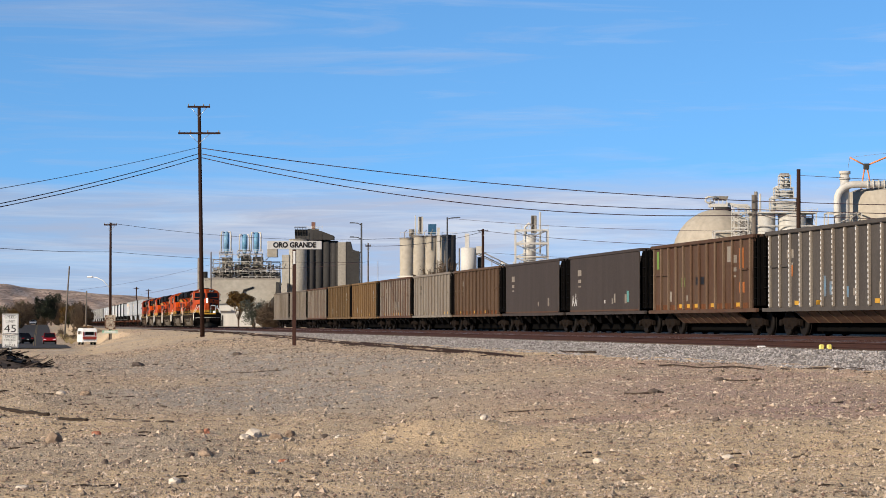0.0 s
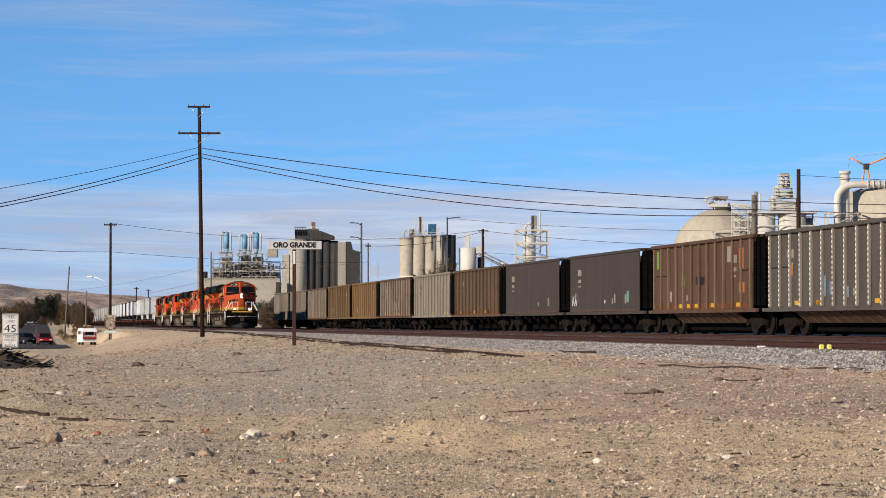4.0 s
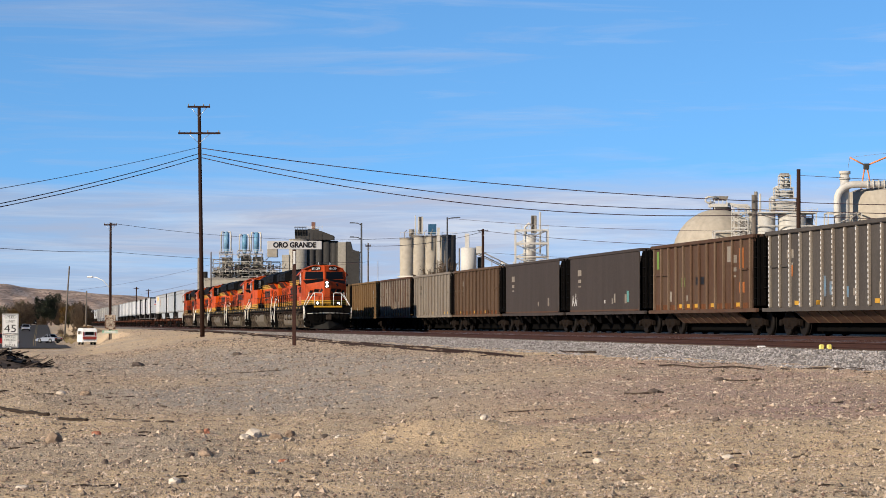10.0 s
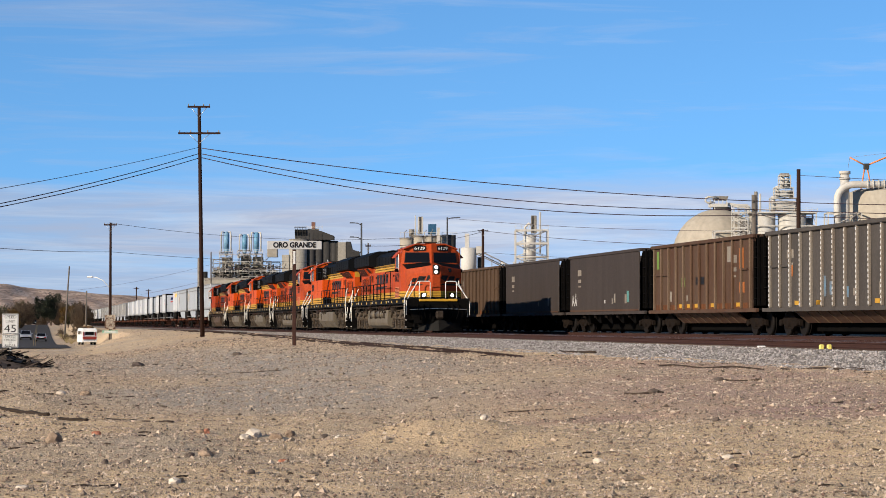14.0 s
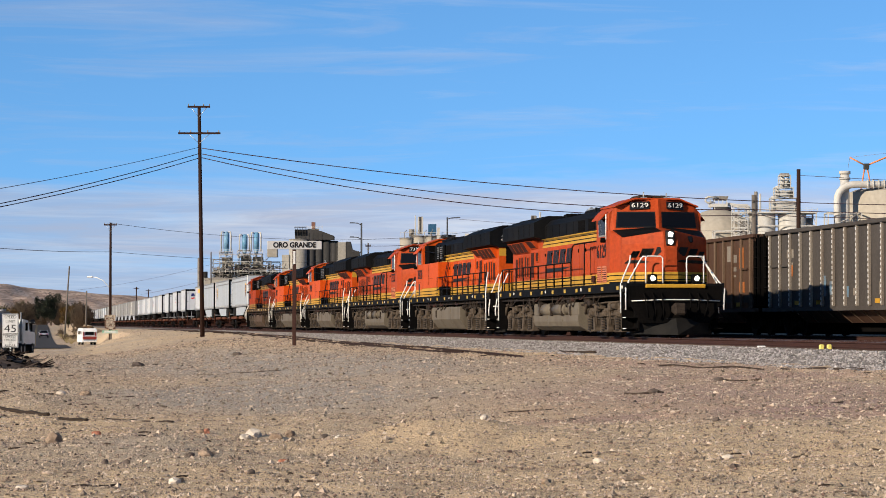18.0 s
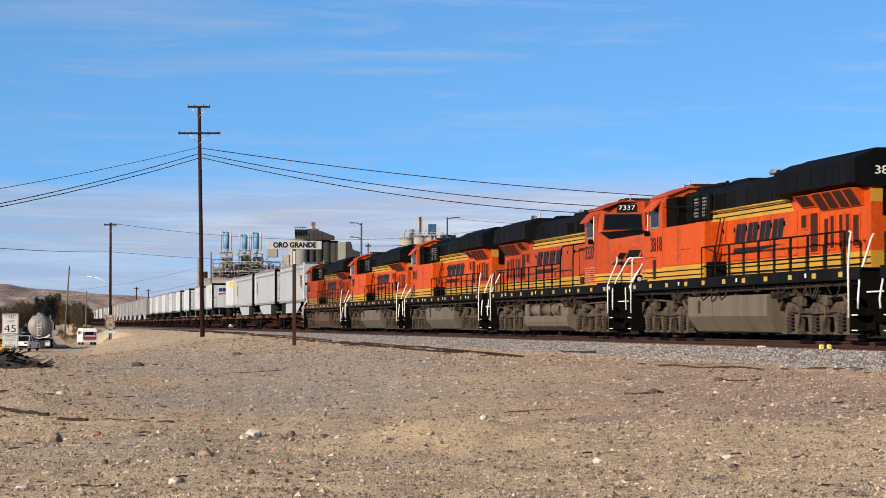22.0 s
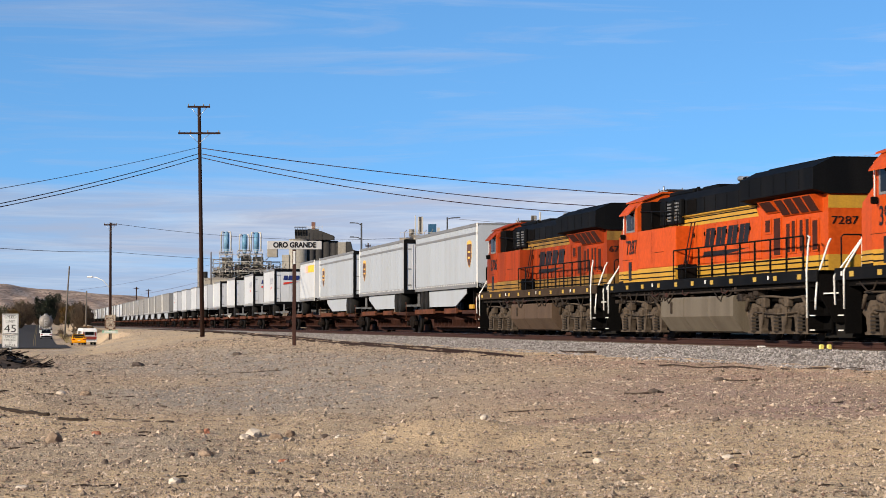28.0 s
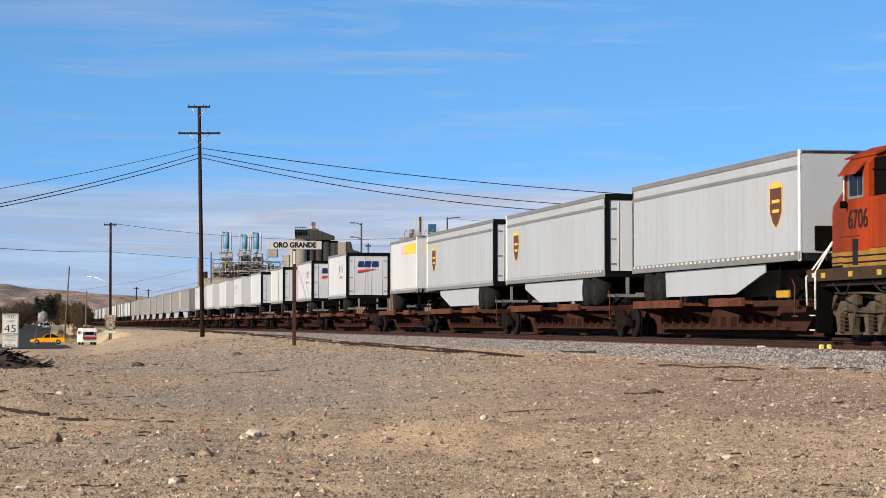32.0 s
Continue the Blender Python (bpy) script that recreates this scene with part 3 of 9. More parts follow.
strip("road", lambda y: (road_x(y) - 4.2, road_x(y) + 2.9), 268, 735, 100, 0.02, M_ASPHALT, "dark asphalt road running away over a rise", "road")
for side in (-0.12, 0.12):
    strip("road_line", lambda y, s=side: (road_x(y) + s - 0.05, road_x(y) + s + 0.05), 300, 760, 40, 0.03, M_PAINT_Y, "worn yellow centre line on the asphalt road", "road marking")
g = Geo()
vs = []
for i in range(25):
    x = -30 + 34.4 * i / 24
    for y in (272, 330 - 4 * max(0, x)):
        vs.append((x, y, -1.185))
g.add(vs, [(2 * i, 2 * i + 2, 2 * i + 3, 2 * i + 1) for i in range(24)])
tagged(part("road_crossing", g, M_ASPHALT), "dark asphalt side road at the crossing", "road", kind="structure")


# ---------------------------------------------------------------- railway
def rail_profile(g, x, y0, y1, top, h=0.17):
    w = 0.036
    pts = [(x - 0.07, top - h), (x + 0.07, top - h), (x + 0.07, top - h + 0.02), (x + 0.01, top - h + 0.04), (x + 0.01, top - 0.045), (x + w, top - 0.035),
           (x + w, top - 0.004), (x - w, top - 0.004), (x - w, top - 0.035), (x - 0.01, top - 0.045), (x - 0.01, top - h + 0.04), (x - 0.07, top - h + 0.02)]
    g.prism(pts, "y", y0, y1)


def stones(rnd, n, place, size, g):
    """Rough broken stones as flattened eight-sided lumps."""
    for _ in range(n):
        x, y, z = place()
        s = size() * 0.5
        a = rnd.random() * 6.3
        ca, sa = math.cos(a), math.sin(a)
        sx, sy, sz = s * rnd.uniform(0.7, 1.4), s * rnd.uniform(0.6, 1.1), s * rnd.uniform(0.5, 0.95)
        vs = []
        for u, v, w in ((1, 0.1, 0), (0.1, 1, 0.1), (-1, 0.1, 0.1), (0, -1, 0), (0.2, 0.1, 1), (-0.1, 0, -0.8)):
            u, v, w = u * sx * rnd.uniform(0.7, 1.2), v * sy * rnd.uniform(0.7, 1.2), w * sz * rnd.uniform(0.7, 1.2)
            vs.append((x + u * ca - v * sa, y + u * sa + v * ca, z + w))
        g.add(vs, [(0, 1, 4), (1, 2, 4), (2, 3, 4), (3, 0, 4), (1, 0, 5), (2, 1, 5), (3, 2, 5), (0, 3, 5)])


def quick_mesh(g, name, material):
    me = bpy.data.meshes.new(name)
    me.from_pydata(g.v, [], g.f)
    me.materials.append(material)
    return me


def track(x, name, label):
    t = thing(name, label, "railway track", kind="structure", at=pose(x, 0, 0))
    bed = Geo()
    prof = [(-3.3, 0.45), (-1.65, RAIL - 0.2), (1.65, RAIL - 0.2), (3.3, 0.45)]
    rr = random.Random(5)
    bed.prism(prof, "y", -220, 1200)
    part("ballast_bed", bed, M_BALLAST, t, "grey crushed-stone ballast bed")
    for sx in (-0.754, 0.754):
        g = Geo()
        rail_profile(g, sx, -220, 1200, RAIL)
        r = part("rail", g, M_RAIL, t)
        h = Geo().box(sx - 0.03, sx + 0.03, -220, 1200, RAIL - 0.003, RAIL)
        part("rail_head", h, M_RAILTOP, r, "polished running surface")
    tie = Geo().box(-1.3, 1.3, -0.115, 0.115, RAIL - 0.36, RAIL - 0.172, 0.012).mesh("tie", M_TIE)
    for i in range(240):
        part("tie", tie, None, t, at=pose(0, 25 + i * 0.6, rr.uniform(-0.006, 0.006), 0, 0, rr.uniform(-0.8, 0.8)))
    return t


track(NEAR, "railway_track", "railway track with rusty rails on grey ballast")
track(FAR, "railway_track", "second railway track with rusty rails on grey ballast")
# the strip of ballast between the two
g = Geo().prism([(NEAR + 3.1, 0.4), (NEAR + 3.1, 0.56), (FAR - 3.1, 0.56), (FAR - 3.1, 0.4)], "y", -220, 1200)
tagged(part("ballast_strip", g, M_BALLAST), "grey ballast between the two tracks", "ballast", kind="structure")
rb = random.Random(11)


def on_bank():
    y = 40 * math.exp(rb.random() * math.log(230 / 40.0))
    x = rb.uniform(-3.75, -1.45)
    z = RAIL - 0.2 if x > -1.65 else 0.45 + (x + 3.3) / 1.65 * (RAIL - 0.65)
    if x < -3.3:
        z = ground_z(NEAR + x, y)
    return NEAR + x, y, z + 0.005


g = Geo()
stones(rb, 26000, on_bank, lambda: rb.uniform(0.04, 0.10) * (1.0 if rb.random() < 0.93 else 1.5), g)
tagged(new("ballast_stones", quick_mesh(g, "ballast_stones", M_STONE)), "loose crushed grey ballast stones on the track shoulder", "ballast", kind="stuff")

# an abandoned siding sunk in the grit
old = thing("abandoned_siding", "old rusty siding rails half buried in grit", "railway track", kind="structure", at=pose(14.0, 0, 0))
rr = random.Random(3)
for line in (((13.9, 66.6), (14.2, 74), (14.7, 84.7), (15.1, 98), (15.4, 122), (15.4, 200), (15.4, 330)), ((13.85, 76), (14.05, 84), (14.3, 98), (14.75, 122), (14.75, 200), (14.8, 330))):
    for (xa, ya), (xb, yb) in zip(line, line[1:]):
        n = max(1, round((yb - ya) / 12))
        for i in range(n):
            x0, y0 = xa + (xb - xa) * i / n, ya + (yb - ya) * i / n
            x1, y1 = xa + (xb - xa) * (i + 1) / n, ya + (yb - ya) * (i + 1) / n
            z0, z1 = ground_z(x0, y0) + rr.uniform(0.06, 0.09), ground_z(x1, y1) + rr.uniform(0.06, 0.09)
            g = Geo()
            rail_profile(g, 0, 0, math.hypot(x1 - x0, y1 - y0) - 0.04, 0.0, 0.15)
            part("old_rail", g, M_RAIL_OLD, old, at=pose(x0 - 14.0, y0, z0, math.degrees(math.atan2(z1 - z0, y1 - y0)), 0, -math.degrees(math.atan2(x1 - x0, y1 - y0))))
tie = Geo().box(-0.7, 0.7, -0.09, 0.09, -0.1, 0.02, 0.015).mesh("old_tie", M_TIMBER)
rr = random.Random(8)
for i in range(40):
    y = 90 + i * 3.6 + rr.uniform(-0.8, 0.8)
    part("old_tie", tie, None, old, at=pose(1.0 + rr.uniform(-0.3, 0.3), y, ground_z(15.0, y) + rr.uniform(-0.03, 0.03), 0, 0, rr.uniform(-9, 9)))


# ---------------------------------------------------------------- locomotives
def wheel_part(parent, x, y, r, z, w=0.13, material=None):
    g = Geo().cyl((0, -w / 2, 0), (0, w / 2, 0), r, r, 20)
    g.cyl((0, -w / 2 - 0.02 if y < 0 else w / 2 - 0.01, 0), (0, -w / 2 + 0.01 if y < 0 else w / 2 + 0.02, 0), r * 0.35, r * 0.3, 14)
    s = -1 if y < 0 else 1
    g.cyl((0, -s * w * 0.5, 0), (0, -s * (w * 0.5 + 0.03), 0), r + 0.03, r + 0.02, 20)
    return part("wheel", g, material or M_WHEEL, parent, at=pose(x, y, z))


def locomotive(number, body_paint, worn=False, lit=False, broad_posts=False, end_number="dark"):
    """Six-axle diesel: x points to its front, z = 0 on the rail. Its side +y carries the wide cabinets, its side -y the plain hood."""
    L = thing("locomotive", "faded grimy orange and black diesel locomotive" if worn else "orange and black diesel locomotive with yellow stripes",
              "locomotive", "locomotives at the head of the train")
    stripe = M_YELLOW_OLD if worn else M_YELLOW
    tank_paint = M_TANK_OLD if worn else M_TANK
    sill_paint = M_SILL_OLD if worn else M_BLACK
    rr = random.Random(int(number))
    E, hw, cw = 10.4, 1.0, 1.5
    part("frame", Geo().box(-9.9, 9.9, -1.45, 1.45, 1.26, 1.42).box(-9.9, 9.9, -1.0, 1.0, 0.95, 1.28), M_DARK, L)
    for s in (-1, 1):
        part("side_sill", Geo().box(-E, E, s * 1.5, s * 1.56, 1.40, 1.68, 0.012), sill_paint, L)
    part("walkway", Geo().box(-E, E, -1.5, 1.5, 1.58, 1.665), M_BLACK, L)
    plate = Geo().box(-0.13, 0.13, -0.006, 0.006, -0.06, 0.06).mesh("reflector", M_REFLECT)
    small = Geo().box(-0.05, 0.05, -0.006, 0.006, -0.05, 0.05).mesh("reflector", M_RAILING)
    for i in range(11):
        for s in (-1, 1):
            part("reflector", plate, None, L, at=pose(-9.25 + i * 1.85 + rr.uniform(-0.1, 0.1), s * 1.565, 1.53))
            if i % 3 == 1:
                part("reflector", small, None, L, at=pose(-8.6 + i * 1.85, s * 1.565, 1.55))
    # ends: pilot, plow, coupler, hoses, steps, handrails
    for s in (1, -1):
        e = s * E
        part("pilot", Geo().prism([(-1.1, 0.45), (1.1, 0.45), (1.46, 1.1), (1.5, 1.66), (-1.5, 1.66), (-1.46, 1.1)], "x", e - s * 0.1, e), M_DARK, L)
        g = Geo().loft([[(e - s * 0.3, -1.25, 0.1), (e + s * 0.3, 0, 0.08), (e - s * 0.3, 1.25, 0.1)], [(e - s * 0.12, -1.05, 0.6), (e + s * 0.05, 0, 0.6), (e - s * 0.12, 1.05, 0.6)]], caps=False)
        g.loft([[(e - s * 0.34, -1.25, 0.1), (e + s * 0.25, 0, 0.08), (e - s * 0.34, 1.25, 0.1)], [(e - s * 0.16, -1.05, 0.6), (e + s * 0.0, 0, 0.6), (e - s * 0.16, 1.05, 0.6)]], caps=False)
        part("snow_plow", g, M_PLOW, L, "scuffed black snow plow")
        part("coupler", Geo().box(e - s * 0.1, e + s * 0.42, -0.14, 0.14, 0.76, 0.98, 0.03).box(e + s * 0.34, e + s * 0.6, -0.19, 0.19, 0.68, 1.06, 0.06), M_GRIME, L)
        for y in (-1.0, -0.72, -0.45, 0.45, 0.72, 1.0):
            q = Geo().tube([(e, y, 1.36), (e + s * 0.16, y, 1.2), (e + s * 0.2, y * 0.95, 0.9), (e + s * 0.12, y * 0.88, 0.62)], 0.026, 5)
            part("brake_hose", q, M_DARK, L)
        part("cut_lever", Geo().tube([(e + s * 0.05, -1.4, 1.12), (e + s * 0.12, -0.5, 1.16), (e + s * 0.12, 0.5, 1.16), (e + s * 0.05, 1.4, 1.12)], 0.018, 5), M_RAILING, L)
        for y in (-1, 1):
            g = Geo()
            for k in range(4):
                g.box(e - s * 0.62, e - s * 0.08, y * 1.2, y * 1.52, 0.26 + k * 0.34, 0.30 + k * 0.34)
            g.box(e - s * 0.68, e - s * 0.64, y * 1.15, y * 1.54, 0.2, 1.6).box(e - s * 0.64, e - s * 0.1, y * 1.12, y * 1.16, 0.2, 1.6)
            part("steps", g, M_DARK, L)
            for k in (0, 1):
                part("step_edge", Geo().box(e - s * 0.52, e - s * 0.2, y * 1.52, y * 1.545, 0.26 + k * 0.34, 0.285 + k * 0.34), M_RAILING, L, "white step edge")
            if s > 0:
                g = Geo().tube([(e - 0.06, y * 1.56, 0.85), (e - 0.02, y * 1.57, 1.5), (e - 0.2, y * 1.42, 1.75), (e - 0.42, y * 1.0, 2.4), (e - 0.38, y * 0.93, 2.5), (e - 0.3, y * 0.85, 2.5)], 0.026)
                q = Geo().tube([(e - 0.66, y * 1.56, 0.75), (e - 0.68, y * 1.57, 1.6), (e - 0.78, y * 1.46, 1.85), (e - 0.95, y * 1.2, 2.35), (e - 0.95, y * 1.18, 2.55)], 0.026)
            else:
                g = Geo().tube([(e + 0.06, y * 1.56, 0.75), (e + 0.02, y * 1.57, 0.95), (e + 0.1, y * 1.5, 1.5), (e + 0.3, y * 1.16, 2.3), (e + 0.3, y * 1.1, 2.42)], 0.026)
                q = Geo().tube([(e + 0.66, y * 1.56, 0.55), (e + 0.66, y * 1.57, 1.66), (e + 0.74, y * 1.5, 2.3), (e + 0.82, y * 1.44, 2.46), (e + 1.0, y * 1.42, 2.5)], 0.026)
            part("step_handrail", g, M_RAILING, L, "pale painted step handrail")
            part("step_handrail", q, M_RAILING, L, "pale painted step handrail")
            g = Geo().tube([(e - s * 0.08, y * 0.92, 1.62), (e - s * 0.08, y * 0.92, 2.44), (e - s * 0.08, y * 0.86, 2.5), (e - s * 0.08, y * 0.44, 2.5), (e - s * 0.08, y * 0.38, 2.44), (e - s * 0.08, y * 0.38, 1.62)], 0.022)
            part("end_railing", g, M_BLACK if s < 0 else M_RAILING, L)
    # added near-black spine that keeps the gap under the frame dark
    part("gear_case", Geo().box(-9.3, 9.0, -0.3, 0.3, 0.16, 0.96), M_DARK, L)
    # fuel tank; the -y side carries two reservoirs in a notch
    prof = [(-1.16, 0.2), (-1.42, 0.34), (-1.48, 0.5), (-1.48, 0.72), (-1.16, 0.74), (-1.16, 1.16), (1.46, 1.16), (1.49, 1.1), (1.49, 0.62), (1.2, 0.22), (1.0, 0.18), (-1.0, 0.18)]
    if number not in ("6129", "7337"):
        prof = [(-1.0, 0.18), (-1.2, 0.22), (-1.49, 0.62), (-1.49, 1.1), (-1.46, 1.16), (1.46, 1.16), (1.49, 1.1), (1.49, 0.62), (1.2, 0.22), (1.0, 0.18)]
    T = part("fuel_tank", Geo().prism(prof, "x", -3.5, 3.6), tank_paint, L, "dusty grey-brown fuel tank")
    for xb in (-3.56, -1.2, 1.2, 3.58):
        part("tank_seam", Geo().prism([(a_ * 1.006, 0.68 + (b_ - 0.68) * 1.012) for a_, b_ in prof], "x", xb, xb + (0.05 if abs(xb) > 2 else 0.012)), tank_paint, T)
    if number in ("6129", "7337"):
        for xa, xb in ((-2.5, -0.36), (-0.24, 1.9)):
            part("tank_reservoir", Geo().cyl((xa + 0.12, -1.36, 0.92), (xb - 0.12, -1.36, 0.92), 0.22, 0.22, 16).cyl((xa, -1.36, 0.92), (xa + 0.12, -1.36, 0.92), 0.1, 0.22, 16).cyl((xb - 0.12, -1.36, 0.92), (xb, -1.36, 0.92), 0.22, 0.1, 16), tank_paint, T, "grey air reservoir on the tank")
        for xa, xb in ((-3.5, -2.62), (2.05, 3.6)):
            part("tank_shoulder", Geo().box(xa, xb, -1.478, -1.1, 0.7, 1.14, 0.03), tank_paint, T)
        for xa in (-2.1, -0.33, 1.4):
            part("tank_strap", Geo().box(xa, xa + 0.06, -1.6, -1.3, 0.7, 1.16, 0.02), M_GRIME, T)
    for s in (-1, 1):
        part("tank_gauge", Geo().box(2.4, 2.55, s * 1.46, s * 1.53, 0.7, 1.05, 0.03), M_GRIME, L)
        part("filler_cap", Geo().cyl((2.9, s * 1.4, 1.2), (2.9, s * 1.56, 1.26), 0.07, 0.06, 10), M_RAIL, L, "rust-red filler cap")
        part("air_reservoir", Geo().cyl((3.8, s * 1.2, 1.08), (4.9, s * 1.2, 1.08), 0.15, 0.15, 12), M_GRIME, L)
        g = Geo()
        for k in range(30):
            x = rr.choice([rr.uniform(-5.2, -3.7), rr.uniform(3.7, 5.2), rr.uniform(-9, 9)])
            z = rr.uniform(0.98, 1.25)
            g.box(x, x + rr.uniform(0.1, 0.42), s * 1.15, s * rr.uniform(1.34, 1.5), z, z + rr.uniform(0.06, 0.2), 0.015)
        for k in range(9):
            x = rr.uniform(-9, 8)
            g.tube([(x, s * 1.47, 1.34), (x + 0.15, s * 1.5, 1.2 - rr.random() * 0.2), (x + 0.5, s * 1.5, 1.14 - rr.random() * 0.16), (x + rr.uniform(0.7, 1.4), s * 1.46, 1.34)], 0.022, 5)
        g.tube([(-9.4, s * 1.45, 1.3), (-3, s * 1.47, 1.28), (3, s * 1.47, 1.27), (9.2, s * 1.45, 1.3)], 0.03)
        part("piping", g, M_GRIME, L)
        for x in (-3.2, 0.6, 3.9):
            part("hose", Geo().tube([(x, s * 1.5, 1.3), (x + 0.2, s * 1.54, 1.22), (x + 0.5, s * 1.54, 1.25), (x + 0.7, s * 1.5, 1.36)], 0.02, 5), M_RAIL, L, "rust-red hose loop")
    # trucks
    for cx in (-6.75, 6.6):
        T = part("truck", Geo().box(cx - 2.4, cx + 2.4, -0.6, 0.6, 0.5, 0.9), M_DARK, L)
        for s in (-1, 1):
            top = [(-2.75, 0.66), (-2.6, 0.86), (-2.2, 0.94), (-1.3, 0.92), (-1.0, 0.8), (-0.6, 0.78), (-0.3, 0.92), (0.3, 0.92), (0.6, 0.78), (1.0, 0.8), (1.3, 0.92), (2.2, 0.94), (2.6, 0.86), (2.75, 0.66)]
            g = Geo().prism([(cx + a_, b_) for a_, b_ in top] + [(cx + 2.6, 0.58), (cx - 2.6, 0.58)], "y", s * 1.12, s * 1.27)
            for wx in (-1.85, 0.0, 1.85):
                for k in (-1, 1):
                    g.prism([(cx + wx + k * 0.26, 0.66), (cx + wx + k * 0.62, 0.66), (cx + wx + k * 0.50, 0.30), (cx + wx + k * 0.52, 0.19), (cx + wx + k * 0.30, 0.19)], "y", s * 1.14, s * 1.31)
                g.box(cx + wx - 0.56, cx + wx + 0.56, s * 1.1, s * 1.34, 0.17, 0.23)
            part("side_frame", g, M_BOX, T, "dusty cast side frame")
            q = Geo()
            for k in (-0.93, 0.93):
                q.box(cx + k - 0.14, cx + k + 0.14, s * 1.24, s * 1.42, 0.82, 1.08, 0.03)
                q.cyl((cx + k + 0.2, s * 1.3, 0.98), (cx + k + 0.65, s * 1.3, 0.98), 0.11, 0.09, 10)
                q.tube([(cx + k, s * 1.38, 0.86), (cx + k + 0.12, s * 1.36, 0.4)], 0.03, 5)
            q.tube([(cx - 2.5, s * 1.3, 1.1), (cx - 1.3, s * 1.38, 1.04), (cx + 0.2, s * 1.38, 1.1), (cx + 2.5, s * 1.3, 1.12)], 0.03)
            q.tube([(cx - 2.5, s * 1.34, 0.76), (cx - 2.2, s * 1.4, 1.05)], 0.05, 6).tube([(cx + 2.5, s * 1.34, 0.76), (cx + 2.2, s * 1.4, 1.05)], 0.05, 6)
            q.tube([(cx - 2.0, s * 1.35, 0.72), (cx - 0.3, s * 1.38, 0.66), (cx + 2.0, s * 1.35, 0.72)], 0.022, 5)
            part("brake_rigging", q, M_BOX, T)
            for wx in (-1.85, 0.0, 1.85):
                part("axle_box", Geo().box(cx + wx - 0.17, cx + wx + 0.17, s * 1.2, s * 1.36, 0.62, 0.84, 0.04).cyl((cx + wx, s * 1.3, 0.73), (cx + wx, s * 1.4, 0.73), 0.1, 0.08, 10), M_BOX, T)
                q = Geo().cyl((cx + wx, s * 1.22, 0.18), (cx + wx, s * 1.22, 0.64), 0.08, 0.08, 8)
                for j in range(5):
                    q.cyl((cx + wx, s * 1.22, 0.21 + j * 0.085), (cx + wx, s * 1.22, 0.25 + j * 0.085), 0.19, 0.19, 12)
                part("coil_spring", q, M_SPRING, T, "dark coil spring")
                wheel_part(T, cx + wx, s * 0.78, 0.53, 0.53)
    # long hood
    a = -9.65
    part("hood_stripe_low", Geo().box(a, 6.3, -hw - 0.004, hw + 0.004, 1.665, 2.06), stripe, L)
    part("hood", Geo().box(a, 6.3, -hw, hw, 2.06, 3.2), body_paint, L)
    part("hood_end", Geo().box(a, -4.1, -hw, hw, 3.2, 3.52), body_paint, L)
    part("hood_stripe_high", Geo().prism([(-4.25, 3.2), (6.3, 3.2), (6.3, 3.52), (-3.85, 3.52)], "y", -hw - 0.004, hw + 0.004), stripe, L)
    part("hood_roof", Geo().prism([(-hw, 3.52), (hw, 3.52), (hw, 3.98), (0.78, 4.2), (0.3, 4.28), (-0.3, 4.28), (-0.78, 4.2), (-hw, 3.98)], "x", -3.9, 6.3), M_BLACK, L)
    # radiator house with overhanging wings
    g = Geo().prism([(-hw, 3.5), (-1.4, 3.6), (-1.4, 4.12), (-0.95, 4.34), (0.95, 4.34), (1.4, 4.12), (1.4, 3.6), (hw, 3.5)], "x", -9.72, -3.85)
    W = part("radiator_house", g, M_BLACK, L, "black radiator house with overhanging wings")
    for k in range(5):
        part("radiator_seam", Geo().box(-8.7 + k * 1.0, -8.68 + k * 1.0, -1.405, 1.405, 3.64, 4.09), M_DARK, W)
    part("radiator_top", Geo().box(-9.4, -4.4, -0.8, 0.8, 4.33, 4.40, 0.03), M_DARK, W)
    for s in (-1, 1):
        for k in range(4):
            x = -9.25 + k * 0.72
            B = part("intake_box", Geo().prism([(s * hw, 3.08), (s * (hw + 0.05), 3.1), (s * (hw + 0.32), 3.5), (s * hw, 3.52)], "x", x, x + 0.70), body_paint, L)
            part("grille", Geo().prism([(s * (hw + 0.065), 3.12), (s * (hw + 0.085), 3.12), (s * (hw + 0.32), 3.47), (s * (hw + 0.3), 3.47)], "x", x + 0.07, x + 0.63), M_GRILLE, B)
        B = part("intake_box", Geo().prism([(s * hw, 3.2), (s * (hw + 0.04), 3.22), (s * (hw + 0.3), 3.5), (s * hw, 3.52)], "x", -6.1, -5.0), body_paint, L)
        part("grille", Geo().prism([(s * (hw + 0.06), 3.25), (s * (hw + 0.08), 3.25), (s * (hw + 0.29), 3.48), (s * (hw + 0.27), 3.48)], "x", -6.0, -5.1), M_GRILLE, B)
        # doors and dark tall louvres
        for x0, x1, z0, z1 in ((-9.0, -8.55, 2.15, 2.95), (-8.35, -8.05, 2.15, 3.0), (-7.9, -7.6, 2.15, 3.0), (-7.3, -7.0, 2.15, 3.0), (-6.9, -6.55, 2.15, 2.95), (-6.15, -5.55, 2.1, 3.12), (-5.3, -4.85, 2.7, 3.1)):
            D = part("louvre_door", Geo().box(x0, x1, s * hw, s * (hw + 0.03), z0, z1, 0.01), body_paint, L)
            part("louvre", Geo().box(x0 + 0.05, x1 - 0.05, s * (hw + 0.028), s * (hw + 0.042), z0 + 0.05, z1 - 0.05), M_GRILLE, D)
